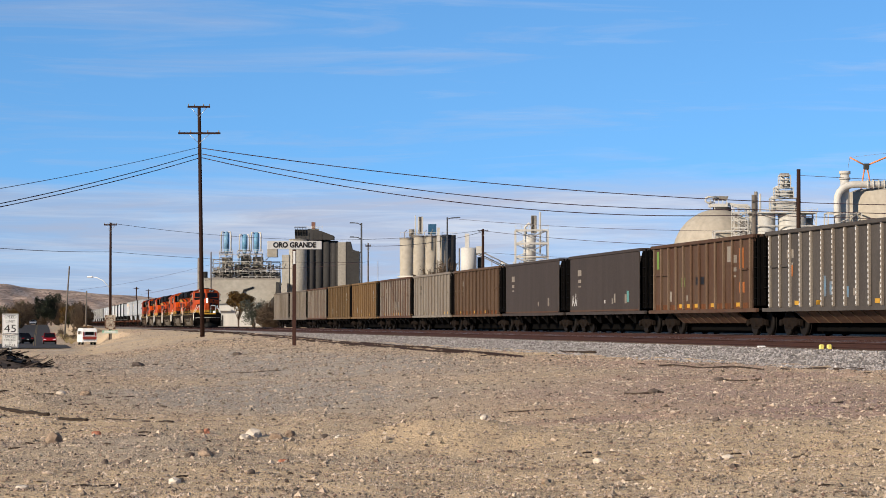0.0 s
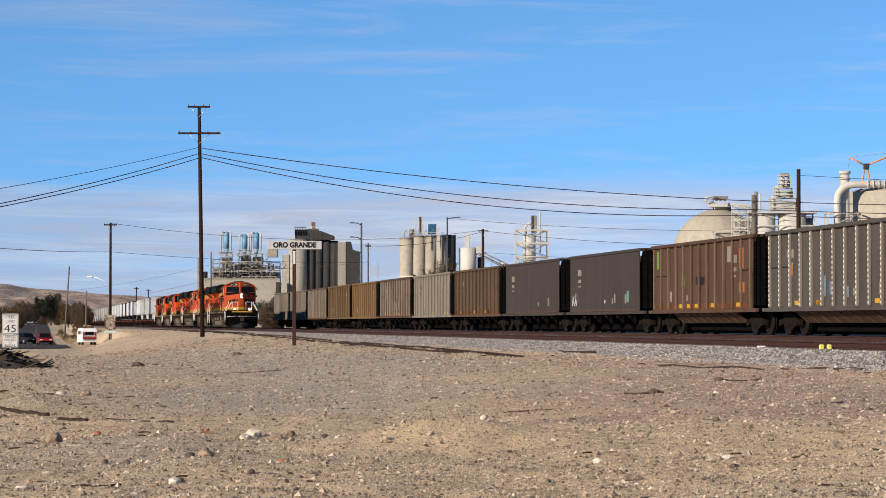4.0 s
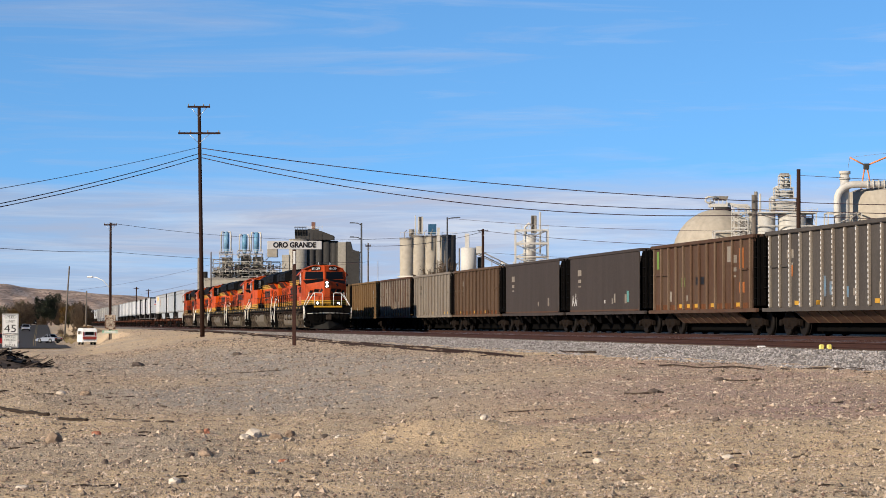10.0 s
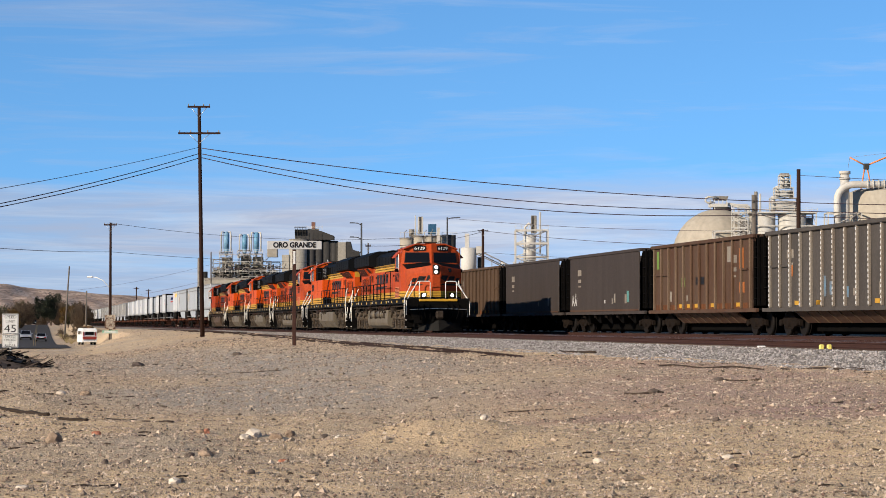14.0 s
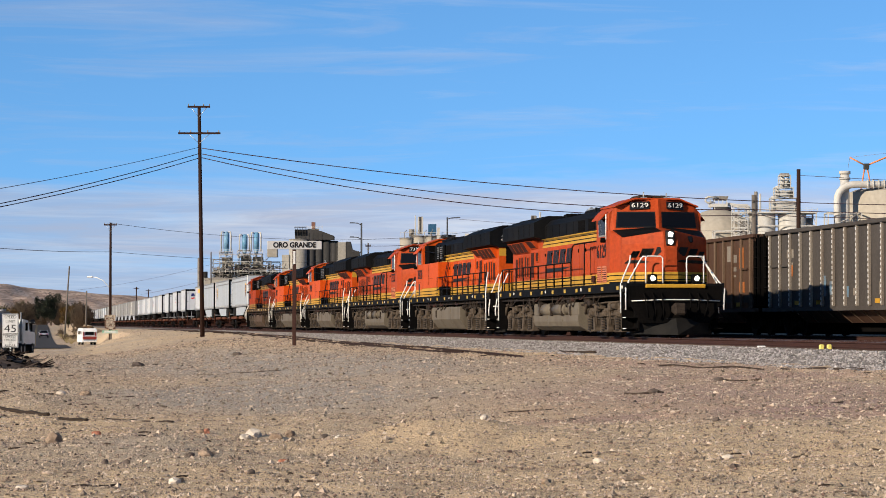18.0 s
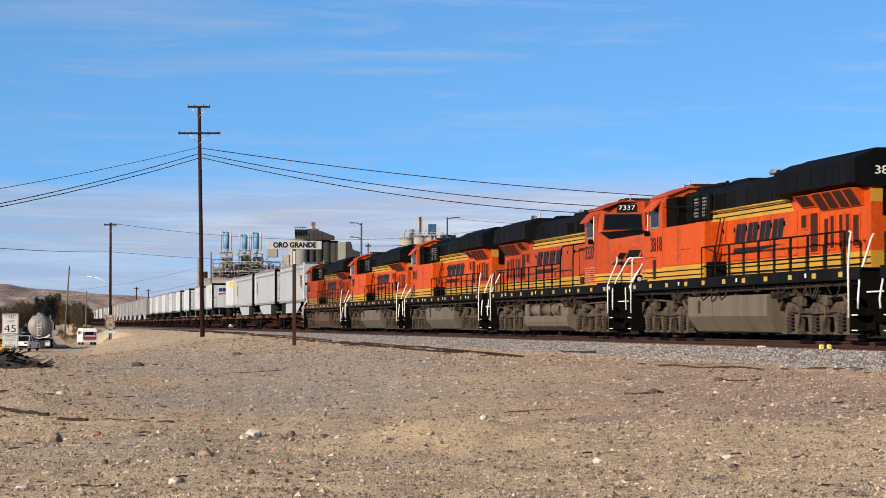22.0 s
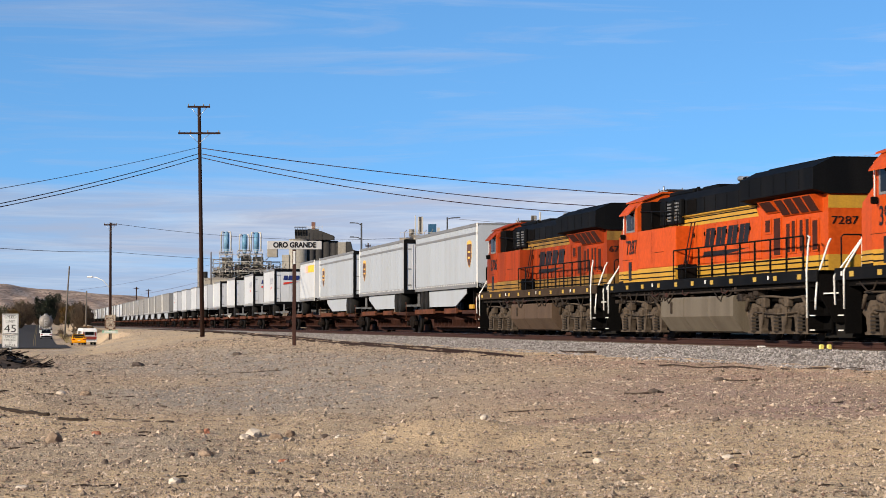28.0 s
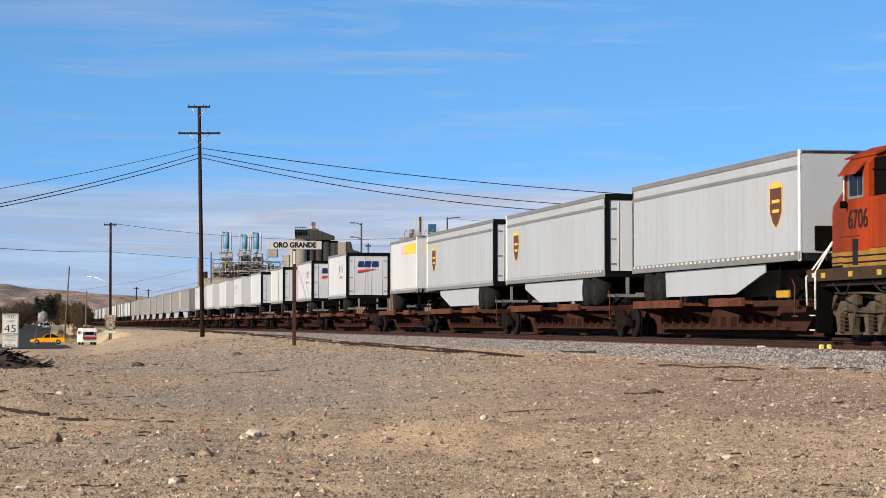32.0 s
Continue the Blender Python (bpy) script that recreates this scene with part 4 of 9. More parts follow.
        for k in range(9):
            x = -4.5 + k * 1.06
            if s > 0 and x > 1.0:
                break
            D = part("hood_door", Geo().box(x, x + 1.0, s * hw, s * (hw + 0.022), 2.1, 3.16, 0.012), body_paint, L)
            part("door_latch", Geo().box(x + 0.9, x + 0.96, s * (hw + 0.02), s * (hw + 0.05), 2.86, 2.98), M_DARK, D)
        # brand mark as plain slanted shapes with an underline
        sl = -s * 0.16
        xa = -3.45 if s < 0 else -3.35
        for k in range(4):
            xx = xa + k * 1.06
            q = Geo()
            for u0, u1, z0, z1 in ((0.0, 0.40, 2.56, 3.06), (0.45, 0.86, 2.56, 3.06)):
                q.prism([(xx + u0 + sl * (z0 - 2.56) / 0.4, z0), (xx + u1 + sl * (z0 - 2.56) / 0.4, z0), (xx + u1 + sl * (z1 - 2.56) / 0.4, z1), (xx + u0 + sl * (z1 - 2.56) / 0.4, z1)], "y", s * (hw + 0.023), s * (hw + 0.03))
            part("emblem_block", q, M_INK, L, "slanted black brand-mark shape")
        part("emblem_tail", Geo().prism([(xa - 0.2, 2.27), (xa + 2.2, 2.30), (xa + 4.1, 2.42), (xa + 1.4, 2.42), (xa - 0.1, 2.43)] if s < 0 else [(xa - 0.1, 2.42), (xa + 2.0, 2.30), (xa + 4.2, 2.27), (xa + 4.1, 2.43), (xa + 2.6, 2.42)], "y", s * (hw + 0.023), s * (hw + 0.03)), M_INK, L)
        # walkway railing
        x1 = 2.6 if s < 0 else 2.2
        n = 9
        for k in range(n + 1):
            x = -9.3 + k * (x1 + 9.3) / n
            q = Geo().box(x - 0.075, x + 0.075, s * 1.49, s * 1.51, 1.66, 2.5) if broad_posts and k < n else Geo().tube([(x, s * 1.5, 1.6), (x, s * 1.5, 2.5)], 0.03, 6)
            part("railing_post", q, M_BLACK, L)
        for z in (1.98, 2.5):
            part("handrail", Geo().tube([(-9.3, s * 1.5, z), (x1, s * 1.5, z)], 0.022, 6), M_BLACK, L)
        if s < 0:
            part("handrail", Geo().tube([(x1, s * 1.5, 2.5), (x1 + 0.1, s * 1.48, 3.02), (x1 + 0.3, s * 1.45, 3.1), (6.25, s * 1.45, 3.1)], 0.024, 6).tube([(4.4, s * 1.47, 1.66), (4.4, s * 1.45, 3.1)], 0.024, 6), M_BLACK, L)
            D = part("cabinet_door", Geo().box(3.6, 5.7, s * hw, s * (hw + 0.05), 2.1, 2.96, 0.015), body_paint, L)
            part("door_frame", Geo().box(3.56, 3.6, s * hw, s * (hw + 0.06), 2.06, 3.0).box(3.56, 5.74, s * hw, s * (hw + 0.06), 2.96, 3.0), M_GRILLE, D)
            for k in range(2):
                part("vent_panel", Geo().box(3.7 + k * 1.1, 4.1 + k * 1.1, s * hw, s * (hw + 0.06), 1.8, 2.02), M_GRILLE, L)
        # rails along the upper stripe, with posts
        part("hood_rail", Geo().tube([(-3.9, s * (hw + 0.08), 3.5), (6.2, s * (hw + 0.08), 3.5)], 0.018, 5), stripe, L)
        for zl in (1.76, 1.9):
            part("stripe_line", Geo().box(a, 6.3, s * (hw + 0.004), s * (hw + 0.008), zl, zl + 0.035), M_BLACK, L)
        for zl in (3.29, 3.41):
            part("stripe_line", Geo().box(-4.1, 6.3, s * (hw + 0.004), s * (hw + 0.008), zl, zl + 0.03), M_BLACK, L)
        # roof-side screens
        for x0, x1_ in ((1.6, 2.5), (3.1, 4.0), (4.5, 5.9)):
            if s > 0 and x0 > 3:
                continue
            part("roof_screen", Geo().box(x0, x1_, s * hw, s * (hw + 0.02), 3.58, 3.95, 0.01), M_DARK, L)
        for k in range(5):
            part("roof_seam", Geo().box(-3.6 + k * 1.1, -3.58 + k * 1.1, s * hw, s * (hw + 0.008), 3.54, 3.97), M_DARK, L)
    # end of the long hood
    for zl, zh in ((1.68, 2.06), (3.16, 3.46)):
        part("end_stripe", Geo().box(a - 0.006, a, -hw, hw, zl, zh), stripe, L)
    part("end_door", Geo().box(a - 0.04, a, -0.75, -0.1, 1.75, 2.95, 0.015), body_paint, L)
    # flat black plate stands in for the shaded recess under the wing
    if end_number == "white":
        part("end_recess", Geo().box(a - 0.012, a, -0.72, 0.72, 2.85, 3.5), M_DARK, L)
    me = letters(number, 0.27, 0.66)
    me.materials.append(M_RAILING if end_number == "white" else M_INK)
    part("end_number", me, None, L, at=pose(-9.735 if end_number == "white" else a - 0.01, 0.6, 3.86 if end_number == "white" else 2.86, 0, 0, -90))
    # roof fittings
    part("exhaust_stack", Geo().box(-3.4, -2.3, -0.4, 0.4, 4.24, 4.40, 0.03), M_DARK, L)
    part("horn", Geo().box(-0.6, -0.5, -0.22, 0.22, 4.26, 4.4).cyl((-0.6, -0.18, 4.42), (0.1, -0.18, 4.44), 0.03, 0.08, 8).cyl((-0.6, 0.0, 4.42), (0.1, 0.0, 4.44), 0.03, 0.08, 8).cyl((-0.6, 0.18, 4.42), (0.1, 0.18, 4.44), 0.03, 0.08, 8), M_STEEL, L)
    for xa, xb, yw, zt in ((0.8, 2.4, 0.6, 4.34), (3.0, 5.6, 0.7, 4.34)):
        part("roof_hatch", Geo().box(xa, xb, -yw, yw, 4.2, zt, 0.04), M_BLACK, L)
    for s in (-1, 1):
        part("lifting_eye", Geo().box(-1.9, -1.75, s * 0.6, s * 0.66, 4.2, 4.36).box(2.6, 2.75, s * 0.6, s * 0.66, 4.2, 4.36), M_BLACK, L)
    # +y side: full-width cabinet from the cab back to x = 2, with open gear above it
    part("side_cabinet", Geo().box(2.0, 6.3, hw, cw, 2.06, 3.2, 0.02), body_paint, L, "full-width orange side cabinet")
    part("side_cabinet_stripe", Geo().box(2.0, 6.3, hw, cw + 0.004, 1.665, 2.06), stripe, L)
    for zl in (1.76, 1.9):
        part("stripe_line", Geo().box(2.0, 6.3, cw + 0.004, cw + 0.008, zl, zl + 0.035), M_BLACK, L)
    part("cabinet_seam", Geo().box(4.6, 4.615, cw, cw + 0.006, 2.2, 3.15).box(3.3, 4.3, cw, cw + 0.006, 2.5, 2.515).box(6.9, 8.2, cw, cw + 0.006, 2.36, 2.375), M_GRILLE, L)
    part("cabinet_vent", Geo().box(7.0, 7.35, cw, cw + 0.012, 1.72, 2.3), M_INK, L, "dark narrow vent")
    part("cabinet_step", Geo().box(1.5, 2.0, hw, cw - 0.05, 1.68, 2.1, 0.03), M_DARK, L)
    part("ladder", Geo().tube([(1.95, 1.35, 1.7), (1.75, 1.1, 3.3)], 0.02, 5).tube([(1.6, 1.35, 1.7), (1.4, 1.1, 3.3)], 0.02, 5), M_GRILLE, L)
    for k, x in enumerate((3.1, 3.9, 4.75)):
        B = part("grid_cabinet", Geo().box(x - 0.3, x + 0.3, hw, hw + 0.14, 3.3, 4.02, 0.03), M_BLACK, L)
        q = Geo()
        if k < 2:
            for j in range(6):
                q.box(x - 0.13, x - 0.03, hw + 0.14, hw + 0.19, 3.4 + j * 0.095, 3.45 + j * 0.095).box(x + 0.03, x + 0.13, hw + 0.14, hw + 0.19, 3.4 + j * 0.095, 3.45 + j * 0.095)
            part("insulator_stack", q, M_TRIM, B, "stacked grey insulators")
    # solid near-black block paints the shade inside the open cab back
    part("cab_back_recess", Geo().box(5.2, 6.32, hw, cw - 0.12, 3.2, 4.05), M_DARK, L, "solid black block for the shaded opening behind the cab")
    part("catwalk_rail", Geo().tube([(2.1, 1.42, 3.2), (2.1, 1.42, 3.62), (6.25, 1.42, 3.8)], 0.02, 5).tube([(3.5, 1.42, 3.2), (3.5, 1.42, 3.68)], 0.02, 5).tube([(4.9, 1.42, 3.2), (4.9, 1.42, 3.74)], 0.02, 5), M_BLACK, L)
    # cab
    c0, c1 = 6.3, 8.0
    g = Geo().prism([(-cw, 1.665), (cw, 1.665), (cw, 3.92), (1.3, 4.14), (0.7, 4.36), (-0.7, 4.36), (-1.3, 4.14), (-cw, 3.92)], "x", c0, c1)
    C = part("cab", g, body_paint, L)
    for s in (-1, 1):
        part("cab_stripe", Geo().box(c0, c1, s * cw, s * (cw + 0.006), 1.67, 2.03), stripe, C)
        for zl in (1.76, 1.9):
            part("stripe_line", Geo().box(c0, c1, s * (cw + 0.006), s * (cw + 0.01), zl, zl + 0.035), M_BLACK, C)
        # front half: chamfered corner, windscreen, number board
        fb = [(8.52, s * 0.0, 3.3), (8.48, s * 0.1, 3.3), (8.12, s * 1.36, 3.3), (c1, s * cw, 3.3), (c1, 0, 3.3)]
        ft = [(8.36, s * 0.0, 4.38), (8.33, s * 0.1, 4.37), (8.05, s * 1.26, 4.14), (c1, s * 1.4, 4.02), (c1, 0, 4.36)]
        part("cab_front", Geo().loft([fb, ft]), body_paint, C)

        def on_front(u, z, out=0.012):
            """A point of the front panel: u along it from the middle, z up."""
            k = (z - 3.3) / 0.95
            x0, y0 = 8.48 - 0.15 * k, 0.1
            x1, y1 = 8.12 - 0.07 * k, 1.36 - 0.1 * k
            return (x0 + (x1 - x0) * u + out, s * (y0 + (y1 - y0) * u), z)

        def panel(u0, u1, z0, z1, o1, o0=0.0, dz=0.0):
            ring = lambda o: [on_front(u0, z0, o), on_front(u1, z0 - dz, o), on_front(u1, z1 - dz, o), on_front(u0, z1, o)]
            return Geo().loft([ring(o0), ring(o1)])

        part("windscreen_seal", panel(0.0, 0.98, 3.46, 3.97, 0.014), M_INK, C)
        part("windshield", panel(0.03, 0.95, 3.5, 3.93, 0.024), M_GLASS, C, "dark windshield")
        nb = part("number_board", panel(0.16, 0.66, 4.06, 4.3, 0.06, 0.0, 0.03), M_INK, C, "black number board with white figures")
        me = letters(number, 0.2, 0.52)
        me.materials.append(M_RAILING)
        p = on_front(0.41, 4.165, 0.092)
        part("figures", me, None, nb, at=pose(p[0], p[1], p[2], 0, 0, 90 + s * 16))
        # side windows, shade, grab rail, number, louvres
        part("side_window_frame", Geo().box(6.62, 7.62, s * cw, s * (cw + 0.014), 3.2, 3.84), M_TRIM, C, "bright window frame")
        part("side_window", Geo().box(7.0, 7.5, s * (cw + 0.012), s * (cw + 0.022), 3.26, 3.78), M_GLASS, C)
        part("sliding_pane", Geo().box(6.68, 6.94, s * (cw + 0.012), s * (cw + 0.022), 3.26, 3.78), M_GLASS, C)
        part("sunshade", Geo().prism([(s * cw, 4.0), (s * (cw + 0.22), 3.74), (s * (cw + 0.22), 3.71), (s * cw, 3.94)], "x", 6.55, 7.7), body_paint, C)
        part("grab_rail", Geo().tube([(7.78, s * (cw + 0.05), 3.1), (7.78, s * (cw + 0.05), 3.9)], 0.02, 5), M_RAILING, C)
        part("mirror", Geo().box(7.6, 7.66, s * (cw + 0.03), s * (cw + 0.2), 3.0, 3.16, 0.02), M_DARK, C)
        if s < 0:
            for xa in (6.45, 7.15):
                V = part("louvre_panel", Geo().box(xa, xa + 0.55, s * (cw + 0.006), s * (cw + 0.02), 1.74, 2.26), M_LOUVRE, C, "pale louvre panel")
                q = Geo()
                for j in range(7):
                    q.box(xa + 0.03, xa + 0.52, s * (cw + 0.02), s * (cw + 0.03), 1.78 + j * 0.068, 1.80 + j * 0.068)
                part("slats", q, M_GRILLE, V)
        me = letters(number, 0.6, 1.25, heavy=0.004)
        me.materials.append(M_INK)
        part("road_number", me, None, C, "large dark road number", at=pose(7.0, s * (cw + 0.008), 2.72, 0, 0, 0 if s < 0 else 180))
    part("cab_roof", Geo().prism([(-1.36, 4.12), (-0.72, 4.36), (0.72, 4.36), (1.36, 4.12), (1.36, 4.16), (0.72, 4.41), (-0.72, 4.41), (-1.36, 4.16)], "x", c0 - 0.06, c1 + 0.24), body_paint, L)
    part("air_conditioner", Geo().box(6.7, 7.7, -0.5, 0.5, 4.39, 4.52, 0.06), M_GRIME, L)
    for x, y, h in ((7.9, -0.35, 0.22), (7.9, 0.4, 0.18), (6.5, 0.62, 0.2)):
        part("antenna", Geo().box(x - 0.12, x + 0.12, y - 0.1, y + 0.1, 4.38, 4.44, 0.02).cyl((x, y, 4.42), (x, y, 4.4 + h), 0.025, 0.025, 6), M_STEEL, L)
    # nose: angled facets either side of a narrow front
    for s in (-1, 1):
        def ring(z, k, lift=0.0):
            return [(9.9 - k, 0, z + lift), (9.9 - k, s * 0.22, z + lift), (9.1 - k * 0.5, s * 1.37, z), (8.1, s * cw, z), (8.0, s * cw, z), (8.0, 0, z + lift)]
        top = [(9.77, 0, 3.30), (9.77, s * 0.22, 3.29), (9.07, s * 1.36, 3.10), (8.1, s * 1.49, 3.36), (8.0, s * 1.49, 3.36), (8.0, 0, 3.5)]
        N = part("nose", Geo().loft([ring(1.665, 0.0), ring(2.9, 0.02), top]), body_paint, L)
        deck = [(9.74, s * 0.24, 3.285), (9.05, s * 1.33, 3.11), (8.14, s * 1.42, 3.365), (8.4, s * 0.14, 3.47)]
        part("glare_panel", Geo().loft([deck, [(p[0], p[1], p[2] + 0.012) for p in deck]]), M_BLACK, N, "matt black panel below the windshield")

        def facet(y, z, out):
            k = (y - 0.22) / 1.15
            return (9.9 - 0.8 * max(0, k) + out * 0.85 - (0.02 if z > 2.4 else 0.0), s * (y + out * 0.43), z)

        def strip(z0, z1, m, out, nm):
            lo_ = [facet(0.0, z0, out), facet(0.22, z0, out), facet(1.37, z0, out), (8.1, s * (cw + out), z0), (8.0, s * (cw + out), z0)]
            hi_ = [(p[0], p[1], z1) for p in lo_]
            part(nm, Geo().loft([lo_, hi_], caps=False), m, N)

        strip(1.67, 1.74, M_BLACK, 0.006, "nose_foot")
        strip(1.74, 2.03, stripe, 0.006, "nose_stripe")
        for zl in (1.78, 1.92):
            strip(zl, zl + 0.03, M_BLACK, 0.01, "nose_stripe_line")
        # winged brand mark as plain strokes
        g = Geo()
        for y0, y1, z0, z1 in ((0.16, 0.5, 2.52, 2.80), (0.58, 0.9, 2.50, 2.76), (0.96, 1.16, 2.48, 2.68), (0.14, 1.3, 2.30, 2.40)):
            sk = 0.12 if s > 0 else -0.1
            g.loft([[facet(y0, z0, 0.016), facet(y1, z0, 0.016)], [facet(y0 + sk, z1, 0.03), facet(y1 + sk, z1, 0.03)]], caps=False)
        part("nose_emblem", g, M_INK, N, "black emblem strokes across the nose")
        D = part("ditch_light", Geo().box(10.15, 10.36, s * 0.84, s * 0.56, 1.665, 1.95, 0.03), M_DARK, L)
        part("lens", Geo().cyl((10.36, s * 0.7, 1.82), (10.39, s * 0.7, 1.82), 0.075, 0.065, 14), M_LAMP if lit else M_LENS, D)
    part("nose_door", Geo().box(9.87, 9.915, -0.2, 0.2, 2.06, 2.8, 0.012), body_paint, L)
    part("door_window", Geo().box(9.2, 9.55, 0.5, 0.8, 2.95, 3.15, 0.02), M_GLASS, L)
    part("anticlimber", Geo().box(9.95, 10.46, -0.95, 0.95, 1.52, 1.64, 0.02), stripe, L)
    H = part("headlight", Geo().box(9.6, 9.93, -0.16, 0.12, 2.84, 3.32, 0.04), M_INK, L)
    for z in (2.96, 3.19):
        part("lens", Geo().cyl((9.93, -0.02, z), (9.95, -0.02, z), 0.078, 0.07, 14), M_LAMP if lit else M_LENS, H)
    return L


def place_on_track(t):
    """Distance of the train's nose along the line at t seconds."""
    u = t - 16.0
    return 91.4 - 10.8 * (u - 0.00105 * u * u)


M_RIB_RUST = mat("rust_stained_rib", (0.125, 0.085, 0.058), 0.75, 0.0, (0.075, 0.036, 0.020), 2, 0.8, UP)
VIEW_SIDE = -1   # side of a standing car that faces the yard
M_RIBS = {"grey": M_RIB, "silver": M_RIB, "rust": M_RIB_RUST, "tan": M_H["tan"], "red": M_RIB, "pale": M_RIB}
M_SPRAY_G = mat("green_spray_paint", (0.13, 0.22, 0.05), 0.6, bump=0)
M_SPRAY_O = mat("orange_spray_paint", (0.30, 0.10, 0.03), 0.6, bump=0)
M_SPRAY_B = mat("blue_spray_paint", (0.10, 0.17, 0.24), 0.7, 0, (0.12, 0.1, 0.09), 5, 0.8, bump=0)
M_TEAL = mat("teal_stencil_paint", (0.08, 0.20, 0.19), 0.7, bump=0)
M_PANEL_B = mat("blue_panel_paint", (0.04, 0.20, 0.30), 0.5, bump=0)
TRAIN = []       # (thing, distance behind the nose, track x, heading)
for i, (num, paint, ahead, broad, end) in enumerate((("6129", M_ORANGE_DUSTY, 1, False, "dark"), ("3818", M_ORANGE, -1, True, "white"), ("7337", M_ORANGE_DUSTY, 1, False, "dark"),
                                                     ("3919", M_ORANGE, -1, True, "white"), ("7287", M_ORANGE, -1, False, "dark"), ("6706", M_ORANGE_OLD, -1, True, "dark"))):
    TRAIN.append((locomotive(num, paint, i == 5, i == 0, broad, end), (11.1, 33.2, 55.6, 77.6, 99.65, 121.5)[i], ahead))


# ---------------------------------------------------------------- intermodal cars
def axle_truck(parent, cx, material=None):
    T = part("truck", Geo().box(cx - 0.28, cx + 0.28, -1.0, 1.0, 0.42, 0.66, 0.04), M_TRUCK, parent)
    for s in (-1, 1):
        prof = [(cx - 1.15, 0.36), (cx - 1.15, 0.56), (cx - 0.75, 0.62), (cx - 0.32, 0.82), (cx + 0.32, 0.82), (cx + 0.75, 0.62), (cx + 1.15, 0.56), (cx + 1.15, 0.36),
                (cx + 0.72, 0.42), (cx + 0.3, 0.22), (cx - 0.3, 0.22), (cx - 0.72, 0.42)]
        g = Geo().prism(prof, "y", s * 0.93, s * 1.05)
        for k in (-0.12, 0.0, 0.12):
            g.cyl((cx + k, s * 1.0, 0.3), (cx + k, s * 1.0, 0.64), 0.07, 0.07, 8)
        for wx in (-0.89, 0.89):
            g.cyl((cx + wx, s * 1.0, 0.46), (cx + wx, s * 1.13, 0.46), 0.13, 0.12, 10)
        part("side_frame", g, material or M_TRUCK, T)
        for wx in (-0.89, 0.89):
            wheel_part(T, cx + wx, s * 0.76, 0.46, 0.46)
    return T


def spine_car():
    """Articulated flat unit, 18.9 m, x ahead."""
    S = thing("spine_car", "rust-brown spine flat car carrying a road trailer", "flat car", "spine cars of the train")
    # the thin lower web is added to close the bright gap below
    g = Geo().prism([(-9.3, 0.62), (-8.0, 0.6), (-7.4, 0.24), (6.8, 0.24), (7.4, 0.6), (9.3, 0.62), (9.3, 1.02), (-9.3, 1.02)], "y", -0.33, 0.33).box(-9.2, 9.2, -0.1, 0.1, 0.1, 0.7).box(-9.3, 9.3, -0.5, 0.5, 0.98, 1.03)
    part("centre_sill", g, M_RUST, S)
    for cx, w in ((-3.9, 5.2), (3.2, 3.0)):
        g = Geo().box(cx - w / 2, cx + w / 2, -1.35, -0.4, 0.93, 1.02).box(cx - w / 2, cx + w / 2, 0.4, 1.35, 0.93, 1.02)
        for s in (-1, 1):
            g.box(cx - w / 2, cx + w / 2, s * 1.28, s * 1.38, 0.88, 1.10)
        part("wheel_platform", g, M_RUST_LIT, S, "rusty wheel platform in a lighter sunlit rust")
        for k in range(4):
            x = cx - w / 2 + 0.3 + k * (w - 0.6) / 3
            q = Geo().prism([(-1.32, 0.96), (-1.32, 0.86), (-0.36, 0.6), (0.36, 0.6), (1.32, 0.86), (1.32, 0.96)], "x", x - 0.05, x + 0.05)
            part("cross_bearer", q, M_RUST, S)
    g = Geo().prism([(-0.25, 1.02), (0.25, 1.02), (0.2, 1.6), (-0.2, 1.6)], "x", 7.0, 7.3).box(6.6, 7.7, -0.45, 0.45, 1.58, 1.68, 0.03)
    g.tube([(5.6, 0.3, 1.04), (7.1, 0.2, 1.5)], 0.05).tube([(5.6, -0.3, 1.04), (7.1, -0.2, 1.5)], 0.05)
    part("hitch", g, M_DARK, S)
    g = Geo()
    for s in (-1, 1):
        g.box(5.2, 8.9, s * 1.0, s * 1.2, 0.86, 1.0)
        g.box(7.9, 8.9, s * 0.3, s * 1.22, 0.84, 1.0)
        for k in range(12):
            g.box(-6.2 + k * 1.0, -6.12 + k * 1.0, s * 0.33, s * 0.5, 0.3, 0.62)
        g.box(-6.4, 5.6, s * 0.33, s * 0.46, 0.26, 0.34)
    part("sill_stiffener", g, M_RUST, S)
    for s in (-1, 1):
        part("grab_iron", Geo().tube([(8.7, s * 1.25, 0.6), (8.7, s * 1.25, 1.35), (8.4, s * 1.22, 1.5)], 0.02).tube([(8.9, s * 1.25, 0.6), (8.5, s * 1.25, 0.6)], 0.02), M_RUST_LIT, S)
    axle_truck(S, -9.45)
    return S


